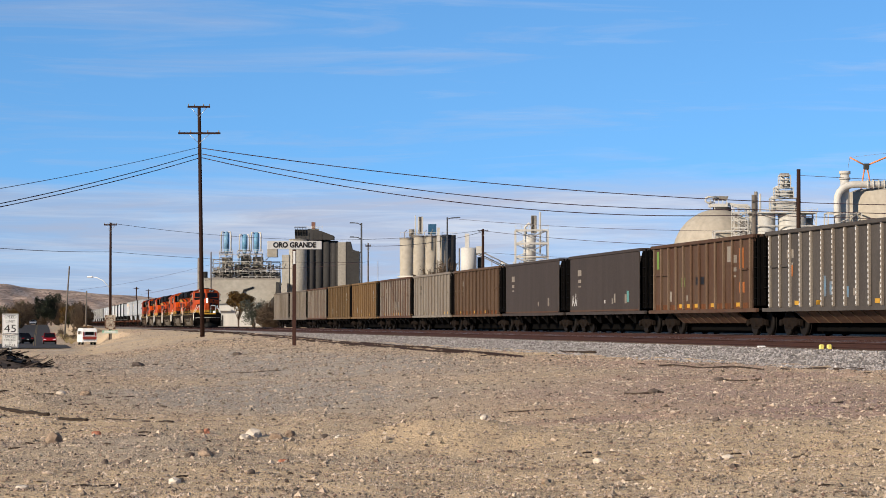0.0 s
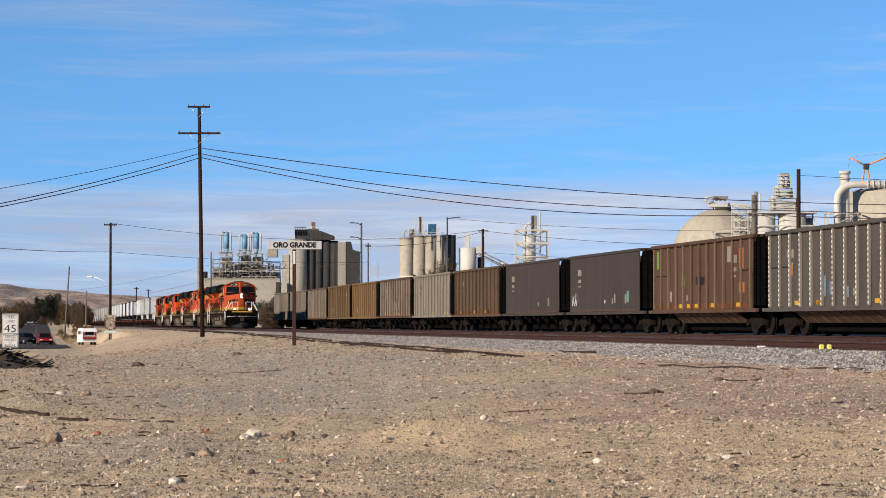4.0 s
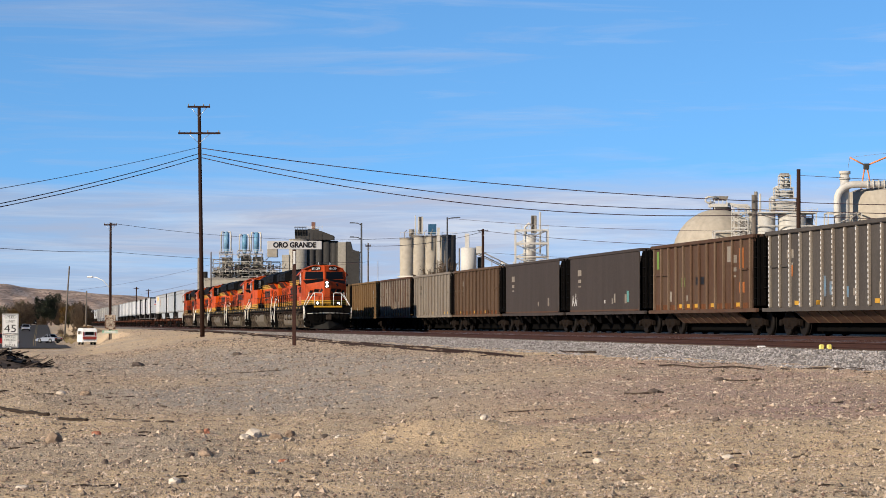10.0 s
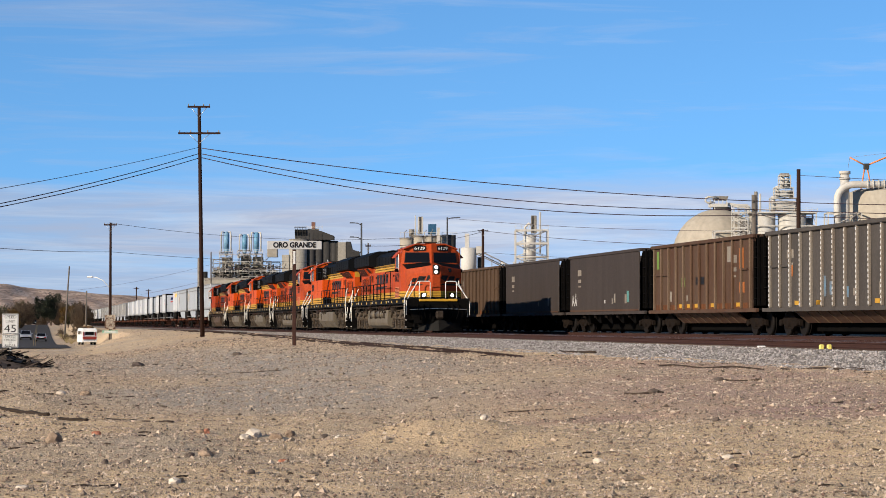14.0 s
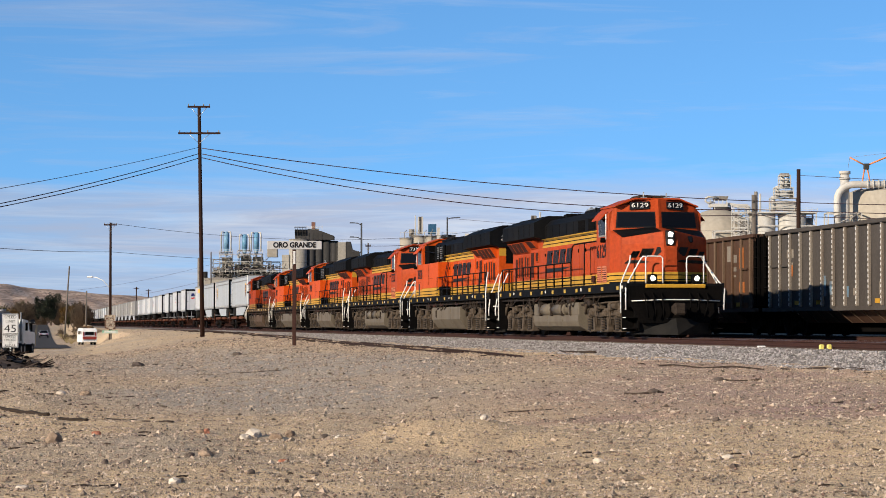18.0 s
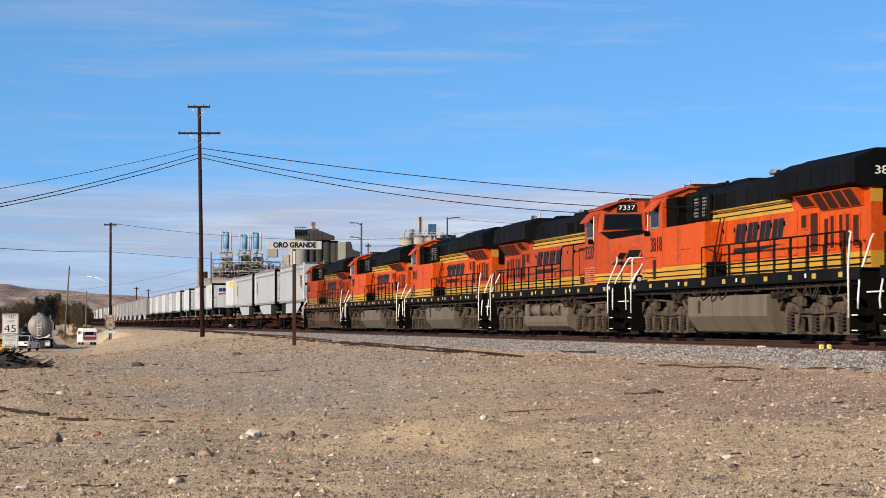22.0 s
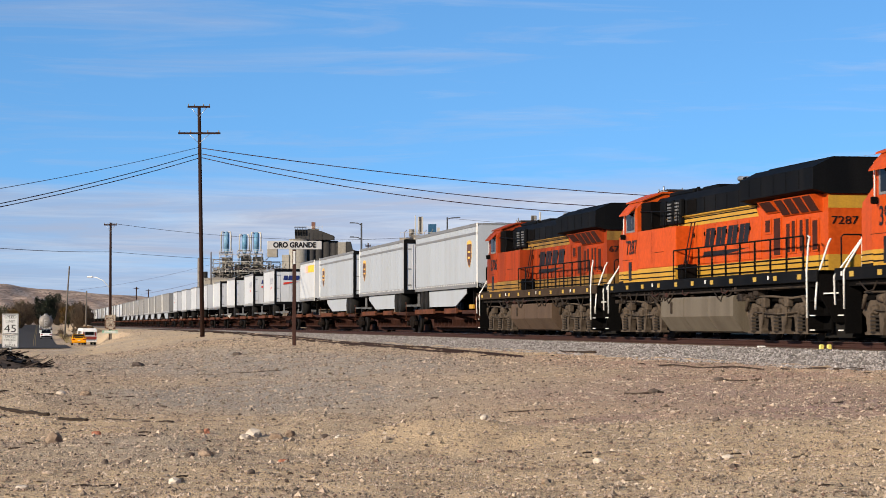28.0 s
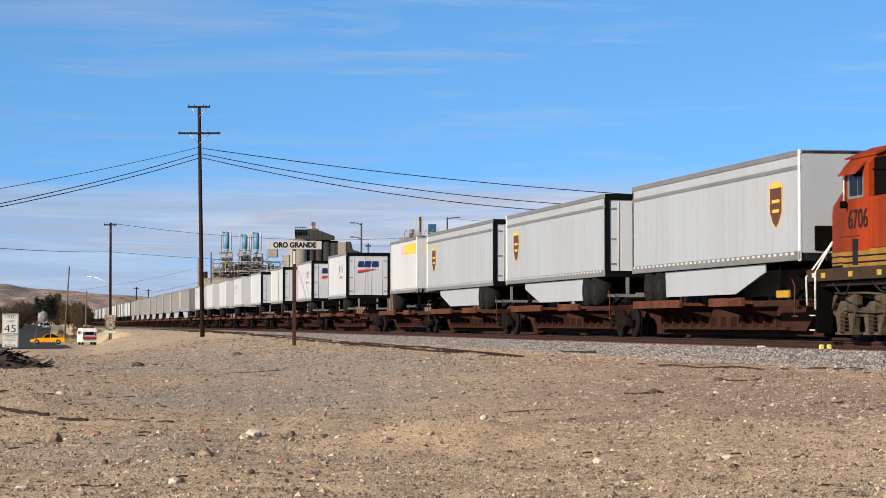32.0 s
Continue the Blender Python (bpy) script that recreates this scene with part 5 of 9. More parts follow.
def trailer(kind, length, rear_leads=False):
    """Road trailer riding on a flat car; x ahead, z = 0 on the rail."""
    paint = {"emblem": M_TRAILER, "white": M_TRAILER2, "wordmark": M_TRAILER2, "band": M_TRAILER2, "grey": M_TRAILER3}[kind]
    label = {"emblem": "pale grey-white road trailer with brown and gold emblem", "white": "plain white short road trailer",
             "wordmark": "white short road trailer with navy and red door mark", "band": "white short road trailer with red and yellow band",
             "grey": "grey ribbed road trailer with white end posts"}[kind]
    T = thing("road_trailer", label, "trailer", "road trailers on the train")
    h, w = length / 2, 1.29
    z0, z1 = 1.93, 4.62
    f = -1 if rear_leads else 1       # f = 1: the trailer's front points ahead
    part("side_wall", Geo().box(-h, h, -w, -w + 0.05, z0 + 0.22, z1 - 0.12), paint, T)
    part("side_wall", Geo().box(-h, h, w - 0.05, w, z0 + 0.22, z1 - 0.12), paint, T)
    part("roof", Geo().box(-h, h, -w + 0.02, w - 0.02, z1 - 0.1, z1 - 0.01), M_TRIM, T)
    part("floor", Geo().box(-h, h, -w + 0.05, w - 0.05, z0, z0 + 0.2), M_DARK, T)
    for s in (-1, 1):
        part("top_rail", Geo().box(-h, h, s * w, s * (w + 0.025), z1 - 0.14, z1, 0.008), M_TRIM, T)
        part("bottom_rail", Geo().box(-h, h, s * w, s * (w + 0.03), z0 + 0.02, z0 + 0.24, 0.008), M_TRIM, T)
        if kind == "emblem":
            part("side_rail", Geo().box(-h, h, s * w, s * (w + 0.018), z1 - 0.47, z1 - 0.37), M_TRIM, T)
        n = int(length / (0.62 if kind != "grey" else 1.2))
        g = Geo()
        for k in range(n):
            x = -h + (k + 0.5) * length / n
            g.box(x - 0.02, x + 0.02, s * w, s * (w + 0.006), z0 + 0.25, z1 - 0.15)
        part("panel_seams", g, paint, T)
        g = Geo()
        for k in range(int(length / 0.45)):
            x = -h + 0.2 + k * 0.45
            g.box(x, x + 0.2, s * (w + 0.03), s * (w + 0.036), z0 + 0.16, z0 + 0.22)
        tagged(part("reflective_strip", g, M_SIGN, T), kind="stuff")
        g = Geo().box(f * h, f * (h - 0.12), s * (w - 0.02), s * (w + 0.03), z0, z1, 0.01)
        part("corner_post", g, M_WHITE if kind != "wordmark" else M_TRIM, T)
    # front wall and rear frame with doors
    part("front_wall", Geo().box(f * (h - 0.05), f * h, -w + 0.05, w - 0.05, z0, z1 - 0.02, 0.01), paint, T)
    g = Geo().box(-f * (h - 0.1), -f * (h + 0.02), -w - 0.01, -w + 0.14, z0, z1).box(-f * (h - 0.1), -f * (h + 0.02), w + 0.01, w - 0.14, z0, z1)
    g.box(-f * (h - 0.1), -f * (h + 0.02), -w + 0.14, w - 0.14, z1 - 0.2, z1).box(-f * (h - 0.1), -f * (h + 0.02), -w + 0.14, w - 0.14, z0, z0 + 0.16)
    part("rear_frame", g, M_BLACK if kind in ("emblem", "wordmark", "white") else M_TRIM, T, "dark rear door frame")
    door_paint = M_TRAILER2 if kind != "grey" else M_TRAILER3
    for s in (-1, 1):
        D = part("door", Geo().box(-f * (h - 0.06), -f * (h - 0.01), s * 0.01, s * (w - 0.14), z0 + 0.16, z1 - 0.2), door_paint, T)
        q = Geo()
        for y in (0.2, 0.85):
            q.cyl((-f * (h + 0.0), s * y, z0 + 0.2), (-f * (h + 0.0), s * y, z1 - 0.25), 0.012, 0.012, 6)
        part("lock_rod", q, door_paint, D)
        q = Geo()
        for z in (z0 + 0.4, z0 + 1.2, z1 - 0.5):
            q.box(-f * (h - 0.01), -f * (h + 0.012), s * (w - 0.35), s * (w - 0.14), z, z + 0.05)
        part("hinge", q, M_TRIM, D)
    g = Geo().box(-f * (h - 0.08), -f * (h + 0.02), -1.2, 1.2, 1.28, 1.38).box(-f * (h - 0.08), -f * h, -0.6, -0.5, 1.38, z0).box(-f * (h - 0.08), -f * h, 0.5, 0.6, 1.38, z0)
    part("rear_guard", g, M_TRIM, T)
    # running gear
    ax = -f * (h - (2.3 if length > 12 else 1.2))
    nax = (-0.62, 0.62) if length > 12 else (0.0,)
    g = Geo().box(ax - 1.2, ax + 1.2, -0.5, 0.5, 1.62, 1.92)
    for d in nax:
        g.cyl((ax + d, -1.1, 1.53), (ax + d, 1.1, 1.53), 0.08, 0.08, 8)
    part("bogie", g, M_DARK, T)
    for d in nax:
        for s in (-1, 1):
            q = Geo().cyl((0, -0.28, 0), (0, 0.28, 0), 0.5, 0.5, 18)
            W = part("tyre", q, M_RUBBER, T, at=pose(ax + d, s * 0.98, 1.53))
            part("rim", Geo().cyl((0, s * 0.27, 0), (0, s * 0.29, 0), 0.22, 0.16, 12), M_SPRING, W)
    lx = f * (h - 2.6) if length > 12 else f * (h - 1.6)
    for s in (-1, 1):
        part("landing_leg", Geo().box(lx - 0.08, lx + 0.08, s * 0.85, s * 0.98, 1.15, 1.95).box(lx - 0.16, lx + 0.16, s * 0.8, s * 1.03, 1.1, 1.16), M_DARK, T)
    part("kingpin_plate", Geo().box(f * (h - 1.6), f * (h - 0.5), -0.5, 0.5, 1.66, 1.94), M_DARK, T)
    if length > 12 and kind != "white":
        a, b = ax + f * 1.25, f * (h - 3.1)
        for s in (-1, 1):
            g = Geo().prism([(a, 1.2), (b - f * 2.6, 1.2), (b, 1.72), (b, 1.95), (a - f * 0.1, 1.95)], "y", s * (w - 0.12), s * (w - 0.09))
            part("side_skirt", g, M_TRAILER, T, "pale side skirt")
    if kind == "emblem":
        e = f * (h + 0.004)
        part("front_cabinet", Geo().box(e, e + f * 0.05, -0.95, -0.35, z0 + 0.25, z0 + 0.85, 0.02), M_DARK, T, "dark service panel on the front wall")
        for k in range(4):
            part("number_bar", Geo().box(e, e + f * 0.006, 0.0 + k * 0.16, 0.11 + k * 0.16, z1 - 0.5, z1 - 0.28), M_INK, T)
    # marks, drawn as plain shapes
    for s in (-1, 1):
        if kind == "emblem":
            x = f * (h - 1.9)
            o = [(-0.27, 0.45), (-0.1, 0.52), (0.1, 0.52), (0.27, 0.45), (0.27, -0.15), (0.14, -0.42), (0, -0.55), (-0.14, -0.42), (-0.27, -0.15)]
            E = part("emblem", Geo().prism([(x + p[0] * 1.95, 3.38 + p[1] * 1.1) for p in o], "y", s * (w + 0.007), s * (w + 0.011)), M_GOLD, T, "brown and gold shield emblem")
            part("emblem_field", Geo().prism([(x + p[0] * 1.72, 3.38 + p[1] * 0.98 - 0.03) for p in o if p[1] < 0.5], "y", s * (w + 0.011), s * (w + 0.014)), M_SHIELD, E)
            q = Geo().box(x - 0.3, x + 0.3, s * (w + 0.014), s * (w + 0.017), 3.42, 3.5).box(x - 0.26, x + 0.26, s * (w + 0.014), s * (w + 0.017), 3.18, 3.26)
            part("emblem_bars", q, M_GOLD, E)
        if kind == "wordmark":
            for k in range(3):
                xx = -f * (h - 2.6) + k * 0.75 - 0.7
                part("side_mark", Geo().prism([(xx, 3.5), (xx + 0.14, 3.5), (xx + 0.34, 3.95), (xx + 0.2, 3.95)], "y", s * (w + 0.007), s * (w + 0.01)), M_NAVY, T)
            part("side_mark_stroke", Geo().prism([(-f * (h - 2.6) - 0.7, 3.1), (-f * (h - 2.6) + 0.9, 3.2), (-f * (h - 2.6), 3.3)], "y", s * (w + 0.007), s * (w + 0.01)), M_RED, T)
        if kind == "band":
            part("band", Geo().box(f * h, f * (h - 3.6), s * (w + 0.007), s * (w + 0.012), 3.85, 4.32), M_AMBER, T, "amber band")
            part("band", Geo().box(f * (h - 3.6), f * (h - 5.0), s * (w + 0.007), s * (w + 0.012), 3.85, 4.32), M_PINK, T, "faded red band")
    if kind == "wordmark":
        e = -f * (h + 0.03)
        q = Geo()
        for k, (y0, y1) in enumerate(((-0.62, -0.3), (-0.24, 0.12), (0.2, 0.55))):
            q.prism([(y0, 3.78), (y1, 3.78), (y1 + 0.05, 4.12), (y0 + 0.05, 4.12)], "x", e - f * 0.002, e + f * 0.002)
        part("door_mark", q, M_NAVY, T, "navy mark on the doors")
        part("door_mark_stroke", Geo().prism([(-0.62, 3.42), (0.0, 3.55), (0.55, 3.66), (-0.4, 3.62), (-0.62, 3.58)], "x", e - f * 0.002, e + f * 0.002), M_RED, T, "red stroke below the mark")
    if kind == "band":
        e = f * (h + 0.006)
        part("band", Geo().box(e - 0.004, e + 0.004, -0.9, 1.1, 3.85, 4.32), M_AMBER, T, "amber band on the front")
    return T


def tail_spine_car():
    """Flat unit of the train's far tail: sill, platforms and truck."""
    S = thing("spine_car", "rust-brown spine flat car carrying a road trailer", "flat car", "spine cars of the train")
    part("centre_sill", Geo().box(-9.3, 9.3, -0.33, 0.33, 0.3, 1.02).box(-9.3, 9.3, -0.5, 0.5, 0.98, 1.03), M_RUST, S)
    for cx, w in ((-3.9, 5.2), (3.2, 3.0)):
        part("wheel_platform", Geo().box(cx - w / 2, cx + w / 2, -1.36, 1.36, 0.9, 1.06), M_RUST_LIT, S)
    T = part("truck", Geo().box(-10.6, -8.3, -1.05, 1.05, 0.3, 0.7), M_TRUCK, S)
    for wx in (-10.34, -8.56):
        part("wheel", Geo().cyl((wx, -0.8, 0.46), (wx, 0.8, 0.46), 0.46, 0.46, 14), M_WHEEL, T)
    return S


def tail_trailer(kind, length, rear_leads=False):
    """Trailer of the train's far tail: box, frame, doors and wheels."""
    paint = M_TRAILER3 if kind == "grey" else M_TRAILER2
    T = thing("road_trailer", "grey ribbed road trailer with white end posts" if kind == "grey" else "plain white short road trailer", "trailer", "road trailers on the train")
    h, w, z0, z1 = length / 2, 1.29, 1.93, 4.62
    f = -1 if rear_leads else 1
    part("box", Geo().box(-h + 0.05, h - 0.05, -w, w, z0 + 0.2, z1 - 0.05), paint, T)
    part("floor", Geo().box(-h, h, -w - 0.01, w + 0.01, z0, z0 + 0.2), M_TRIM, T)
    part("roof", Geo().box(-h, h, -w - 0.02, w + 0.02, z1 - 0.08, z1), M_TRIM, T)
    for e in (-1, 1):
        q = Geo()
        for s in (-1, 1):
            q.box(e * (h - 0.14), e * (h + 0.01), s * (w - 0.12), s * (w + 0.02), z0, z1 - 0.08)
        part("end_frame", q, M_WHITE if e == f else M_BLACK, T)
    for s in (-1, 1):
        part("door", Geo().box(-f * (h - 0.04), -f * h, s * 0.01, s * (w - 0.14), z0 + 0.22, z1 - 0.12), paint, T)
        part("tyre", Geo().cyl((-f * (h - 1.6), s * 0.7, 1.53), (-f * (h - 1.6), s * 1.26, 1.53), 0.5, 0.5, 14), M_RUBBER, T)
    part("landing_leg", Geo().box(f * (h - 1.7), f * (h - 1.5), -0.95, 0.95, 1.1, 1.95), M_DARK, T)
    return T


# the consist behind the locomotives: trailer front, kind, length, rear leads
CONSIST = [(133.1, "emblem", 16.15, False), (152.8, "emblem", 16.15, True), (171.6, "emblem", 16.15, True), (190.7, "band", 8.6, False),
           (216.7, "wordmark", 8.6, True), (234.3, "wordmark", 8.6, True), (252.5, "white", 8.6, True), (269.5, "white", 8.6, True),
           (287.0, "wordmark", 8.6, False), (304.5, "white", 8.6, False), (322.0, "white", 8.6, False), (339.5, "wordmark", 8.6, False)]
d = 358.0
for k in range(9):
    CONSIST.append((d, "grey", 16.15, k == 0))
    d += 18.9
for k in range(26):
    CONSIST.append((d, ("white", "wordmark", "white", "grey")[k % 4], 8.6 if k % 4 != 3 else 16.15, k % 2 == 0))
    d += 18.9
first = {}
base_car, tail_car = spine_car(), tail_spine_car()
for k, (d, kind, ln, rl) in enumerate(CONSIST):
    tail = k >= 22
    c = (tail_car if tail else base_car) if k in (0, 22) else copy_thing(tail_car if tail else base_car, pose(0, 0, 0))
    TRAIN.append((c, d + (9.3 if k == 0 else 8.3 if ln > 12 else 5.6), 1))
    key = (kind, ln, rl, tail)
    if key in first:
        t = copy_thing(first[key], pose(0, 0, 0))
    else:
        t = first[key] = tail_trailer(kind, ln, rl) if tail else trailer(kind, ln, rl)
    TRAIN.append((t, d + ln / 2, 1))
for s_ in (-1, 1):
    part("marker_plate", Geo().box(7.4, 8.3, s_ * 1.22, s_ * 1.3, 1.06, 1.24, 0.01), M_YELLOW, base_car, "yellow marker plate")


# ---------------------------------------------------------------- hopper cars on the far track
def hopper(style, paint, label, ribs=12, chute=False):
    Hc = thing("hopper_car", label, "hopper car", "hopper cars on the second track")
    lm = M_H[paint]
    h = 7.05 if style == "ribbed" else 6.75
    part("centre_sill", Geo().box(-7.6, 7.6, -0.3, 0.3, 0.75, 1.1).box(-7.75, 7.75, -1.3, 1.3, 0.9, 0.99), M_DARK, Hc)
    part("side_sill", Geo().box(-7.75, 7.75, -1.56, -1.46, 0.86, 1.0).box(-7.75, 7.75, 1.46, 1.56, 0.86, 1.0), lm, Hc)
    part("top_chord", Geo().box(-h - 0.3, h + 0.3, -1.58, -1.44, 3.62, 3.76, 0.02).box(-h - 0.3, h + 0.3, 1.44, 1.58, 3.62, 3.76, 0.02).box(-h - 0.3, -h - 0.2, -1.44, 1.44, 3.62, 3.76).box(h + 0.2, h + 0.3, -1.44, 1.44, 3.62, 3.76), lm, Hc)
    for s in (-1, 1):
        if style == "ribbed":
            part("side_sheet", Geo().prism([(-h + 0.1, 1.0), (h - 0.1, 1.0), (h - 0.1, 2.2), (h + 0.25, 3.62), (-h - 0.25, 3.62), (-h + 0.1, 2.2)], "y", s * 1.42, s * 1.47), lm, Hc)
            for k in range(ribs + 1):
                x = -h + 0.15 + k * (2 * h - 0.3) / ribs
                part("rib", Geo().box(x - 0.055, x + 0.055, s * 1.47, s * 1.57, 1.0, 3.62, 0.015), lm if paint in ("brown", "olive") else M_RIBS.get(paint, lm), Hc)
                if paint == "grey":
                    q = Geo()
                    for j in range(15):
                        q.box(x - 0.035, x + 0.035, s * 1.57, s * 1.576, 1.06 + j * 0.172, 1.15 + j * 0.172)
                    part("rivet_strip", q, M_SIGN, Hc)
            if paint in ("rust", "brown", "red"):
                part("rust_foot", Geo().box(-h + 0.1, h - 0.1, s * 1.47, s * 1.474, 1.0, 1.22), M_H_RUSTY, Hc, "rusted foot of the side sheet")
            g = Geo()
            for x0 in (-h + 0.2, -h + 0.2 + (2 * h - 0.3) / ribs, h - 0.35 - (2 * h - 0.3) / ribs):
                g.box(x0 + 0.05, x0 + (2 * h - 0.3) / ribs - 0.15, s * 1.47, s * 1.55, 2.45, 2.52)
            part("stiffener", g, lm, Hc)
            rr = random.Random(len(label) + s)
            for k in range(5):
                x = -h + 0.5 + rr.randrange(ribs) * (2 * h - 0.3) / ribs
                part("reflector", Geo().box(x, x + 0.45, s * 1.471, s * 1.476, 1.08, 1.23), M_YELLOW, Hc)
        else:
            part("side_sheet", Geo().box(-h, h, s * 1.48, s * 1.55, 1.0, 3.62, 0.02), lm, Hc)
            part("rim_strip", Geo().box(-h, h, s * 1.55, s * 1.56, 1.01, 1.09), M_H["rust"], Hc)
        # stencilled marks as plain bars
        g = Geo()
        m = 1.478 if style == "ribbed" else 1.552
        near = -1 if paint in ("rust", "olive", "tan") else 1     # the end that carries the reporting marks
        for x, z, w_, hh in ((4.7 * s * near, 2.75, 0.75, 0.3), (4.7 * s * near, 2.42, 0.6, 0.16), (4.7 * s * near, 2.2, 0.5, 0.08), (-4.4 * s * near, 1.35, 0.34, 0.42), (-1.9 * s * near, 1.35, 0.2, 0.24)):
            part("stencil", Geo().box(x - w_ / 2, x + w_ / 2, s * m, s * (m + 0.004), z, z + hh), M_RIB if paint != "silver" else M_DARK, Hc)
        # end ladders
        for e in (-1, 1):
            g = Geo()
            for k in range(6):
                g.box(e * 7.25, e * 7.7, s * 1.46, s * 1.5, 1.35 + k * 0.38, 1.38 + k * 0.38)
            g.box(e * 7.68, e * 7.74, s * 1.42, s * 1.5, 1.1, 3.7).box(e * 7.22, e * 7.27, s * 1.42, s * 1.5, 1.1, 3.62)
            part("ladder", g, M_DARK, Hc)
    # sloped end sheets, end posts; near-black colour stands for shade between cars
    for e in (-1, 1):
        part("end_sheet", Geo().prism([(e * (h - 1.6), 1.4), (e * (h + 0.22), 3.62), (e * (h + 0.28), 3.62), (e * (h - 1.5), 1.36)], "y", -1.44, 1.44), M_DARK, Hc)
        part("end_post", Geo().box(e * 7.55, e * 7.72, -1.35, -1.2, 1.1, 3.65).box(e * 7.55, e * 7.72, 1.2, 1.35, 1.1, 3.65).box(e * 7.55, e * 7.72, -0.1, 0.1, 1.1, 3.65), M_DARK, Hc)
        part("coupler", Geo().box(e * 7.6, e * 8.1, -0.15, 0.15, 0.72, 1.0, 0.04), M_DARK, Hc)
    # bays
    # added near-black filler blocks the bright ground seen under the car
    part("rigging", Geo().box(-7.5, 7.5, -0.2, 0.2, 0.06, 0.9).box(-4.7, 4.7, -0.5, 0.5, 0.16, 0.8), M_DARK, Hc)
    if chute:
        for s in (-1, 1):
            part("chute", Geo().prism([(s * 1.4, 0.9), (s * 0.85, 0.45), (s * 0.8, 0.48), (s * 1.33, 0.9)], "x", -4.6, 4.6), M_H["red"], Hc)
            for k in range(9):
                x = -4.5 + k * 1.12
                part("chute_gusset", Geo().prism([(s * 1.44, 0.9), (s * 0.9, 0.45), (s * 0.84, 0.45), (s * 1.34, 0.9)], "x", x, x + 0.06), M_H["brown"], Hc)
    else:
        # bays take the near-black colour as shade under the car
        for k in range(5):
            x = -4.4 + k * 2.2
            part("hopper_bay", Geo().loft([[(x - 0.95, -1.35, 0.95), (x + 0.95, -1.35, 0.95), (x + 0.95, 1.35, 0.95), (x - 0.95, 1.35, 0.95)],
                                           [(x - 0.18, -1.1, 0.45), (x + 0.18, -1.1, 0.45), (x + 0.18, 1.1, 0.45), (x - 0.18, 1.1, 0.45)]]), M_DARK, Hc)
            part("gate_plate", Geo().box(x - 0.2, x + 0.2, -1.4, -1.34, 0.72, 0.86).box(x - 0.2, x + 0.2, 1.34, 1.4, 0.72, 0.86), M_TRUCK, Hc)
    axle_truck(Hc, -6.1)
    axle_truck(Hc, 6.1)
    part("heap", Geo().box(-h + 0.1, h - 0.1, -1.4, 1.4, 3.1, 3.2), M_DARK, Hc)
    return Hc


def paint_mark(car, x, z, w, h, material, label, side=-1, depth=1.482, slant=0.0):
    """A patch of sprayed or stencilled paint on a car's side sheet."""
    part("paint_mark", Geo().prism([(x, z), (x + w, z), (x + w + slant, z + h), (x + slant, z + h)], "y", side * depth, side * (depth + 0.004)), material, car, label)


STANDING = [("ribbed", "grey", "grey steel hopper car with pale riveted ribs and yellow marks"), ("ribbed", "rust", "rust-streaked brown ribbed hopper car with graffiti"),
            ("smooth", "dark", "dark smooth-sided hopper car with small white marks"), ("smooth", "dark", ""), ("ribbed", "brown", "brown ribbed hopper car, dusty"),
            ("ribbed", "silver", "pale grey ribbed hopper car"), ("ribbed", "red", "red-oxide ribbed hopper car with chalky graffiti"), ("ribbed", "tan", "sun-faded tan ribbed hopper car"),
            ("ribbed", "olive", "dusty olive-brown ribbed hopper car"), ("ribbed", "red", ""), ("ribbed", "pale", "pale dusty ribbed hopper car"), ("ribbed", "pale", "")]
made = {}
y = 75.7
for k, (style, paint, label) in enumerate(STANDING):
    key = (style, paint)
    if key in made:
        copy_thing(made[key], pose(FAR, y, RAIL, 0, 0, -90))
    else:
        made[key] = hopper(style, paint, label, chute=paint in ("grey", "rust"))
        made[key].matrix_basis = pose(FAR, y, RAIL, 0, 0, -90)
    y += 16.2
copy_thing(made["ribbed", "grey"], pose(FAR, 59.5, RAIL, 0, 0, -90))
# sprayed and stencilled marks; local +y faces the viewer's side after the turn
rust = made["ribbed", "rust"]
for x, z, w_, h_, m, lb in ((-6.6, 2.75, 0.34, 0.75, M_SPRAY_G, "green sprayed patch"), (-2.7, 1.95, 0.5, 0.35, M_SPRAY_G, "green sprayed spot"), (5.35, 2.5, 0.6, 0.8, M_SPRAY_O, "orange sprayed mark"),
                            (5.35, 1.6, 0.7, 0.4, M_SPRAY_O, "orange sprayed mark"), (-0.6, 2.0, 1.2, 0.3, M_INK, "dark sprayed scrawl"), (3.8, 2.8, 0.8, 0.6, M_RIB, "pale stencil block")):
    paint_mark(rust, x, z, w_, h_, m, lb, VIEW_SIDE)
grey = made["ribbed", "grey"]
for x, z, w_, h_, m, lb in ((6.2, 2.75, 0.85, 0.8, M_PANEL_B, "blue and white company panel"), (6.3, 3.15, 0.7, 0.2, M_SIGN, "white bar on the panel"), (6.3, 2.85, 0.7, 0.12, M_SIGN, "white bar on the panel"), (-1.2, 1.35, 0.35, 0.7, M_SPRAY_B, "faded blue scrawl"), (-0.5, 1.4, 0.2, 0.45, M_SPRAY_B, "faded blue scrawl"),
                            (1.1, 1.3, 0.3, 0.35, M_SPRAY_B, "faded blue scrawl"), (-4.9, 2.1, 0.5, 0.4, M_SPRAY_O, "orange sprayed spot"), (4.9, 1.85, 0.6, 0.45, M_SIGN, "white stencil box")):
    paint_mark(grey, x, z, w_, h_, m, lb, VIEW_SIDE)
dark = made["smooth", "dark"]
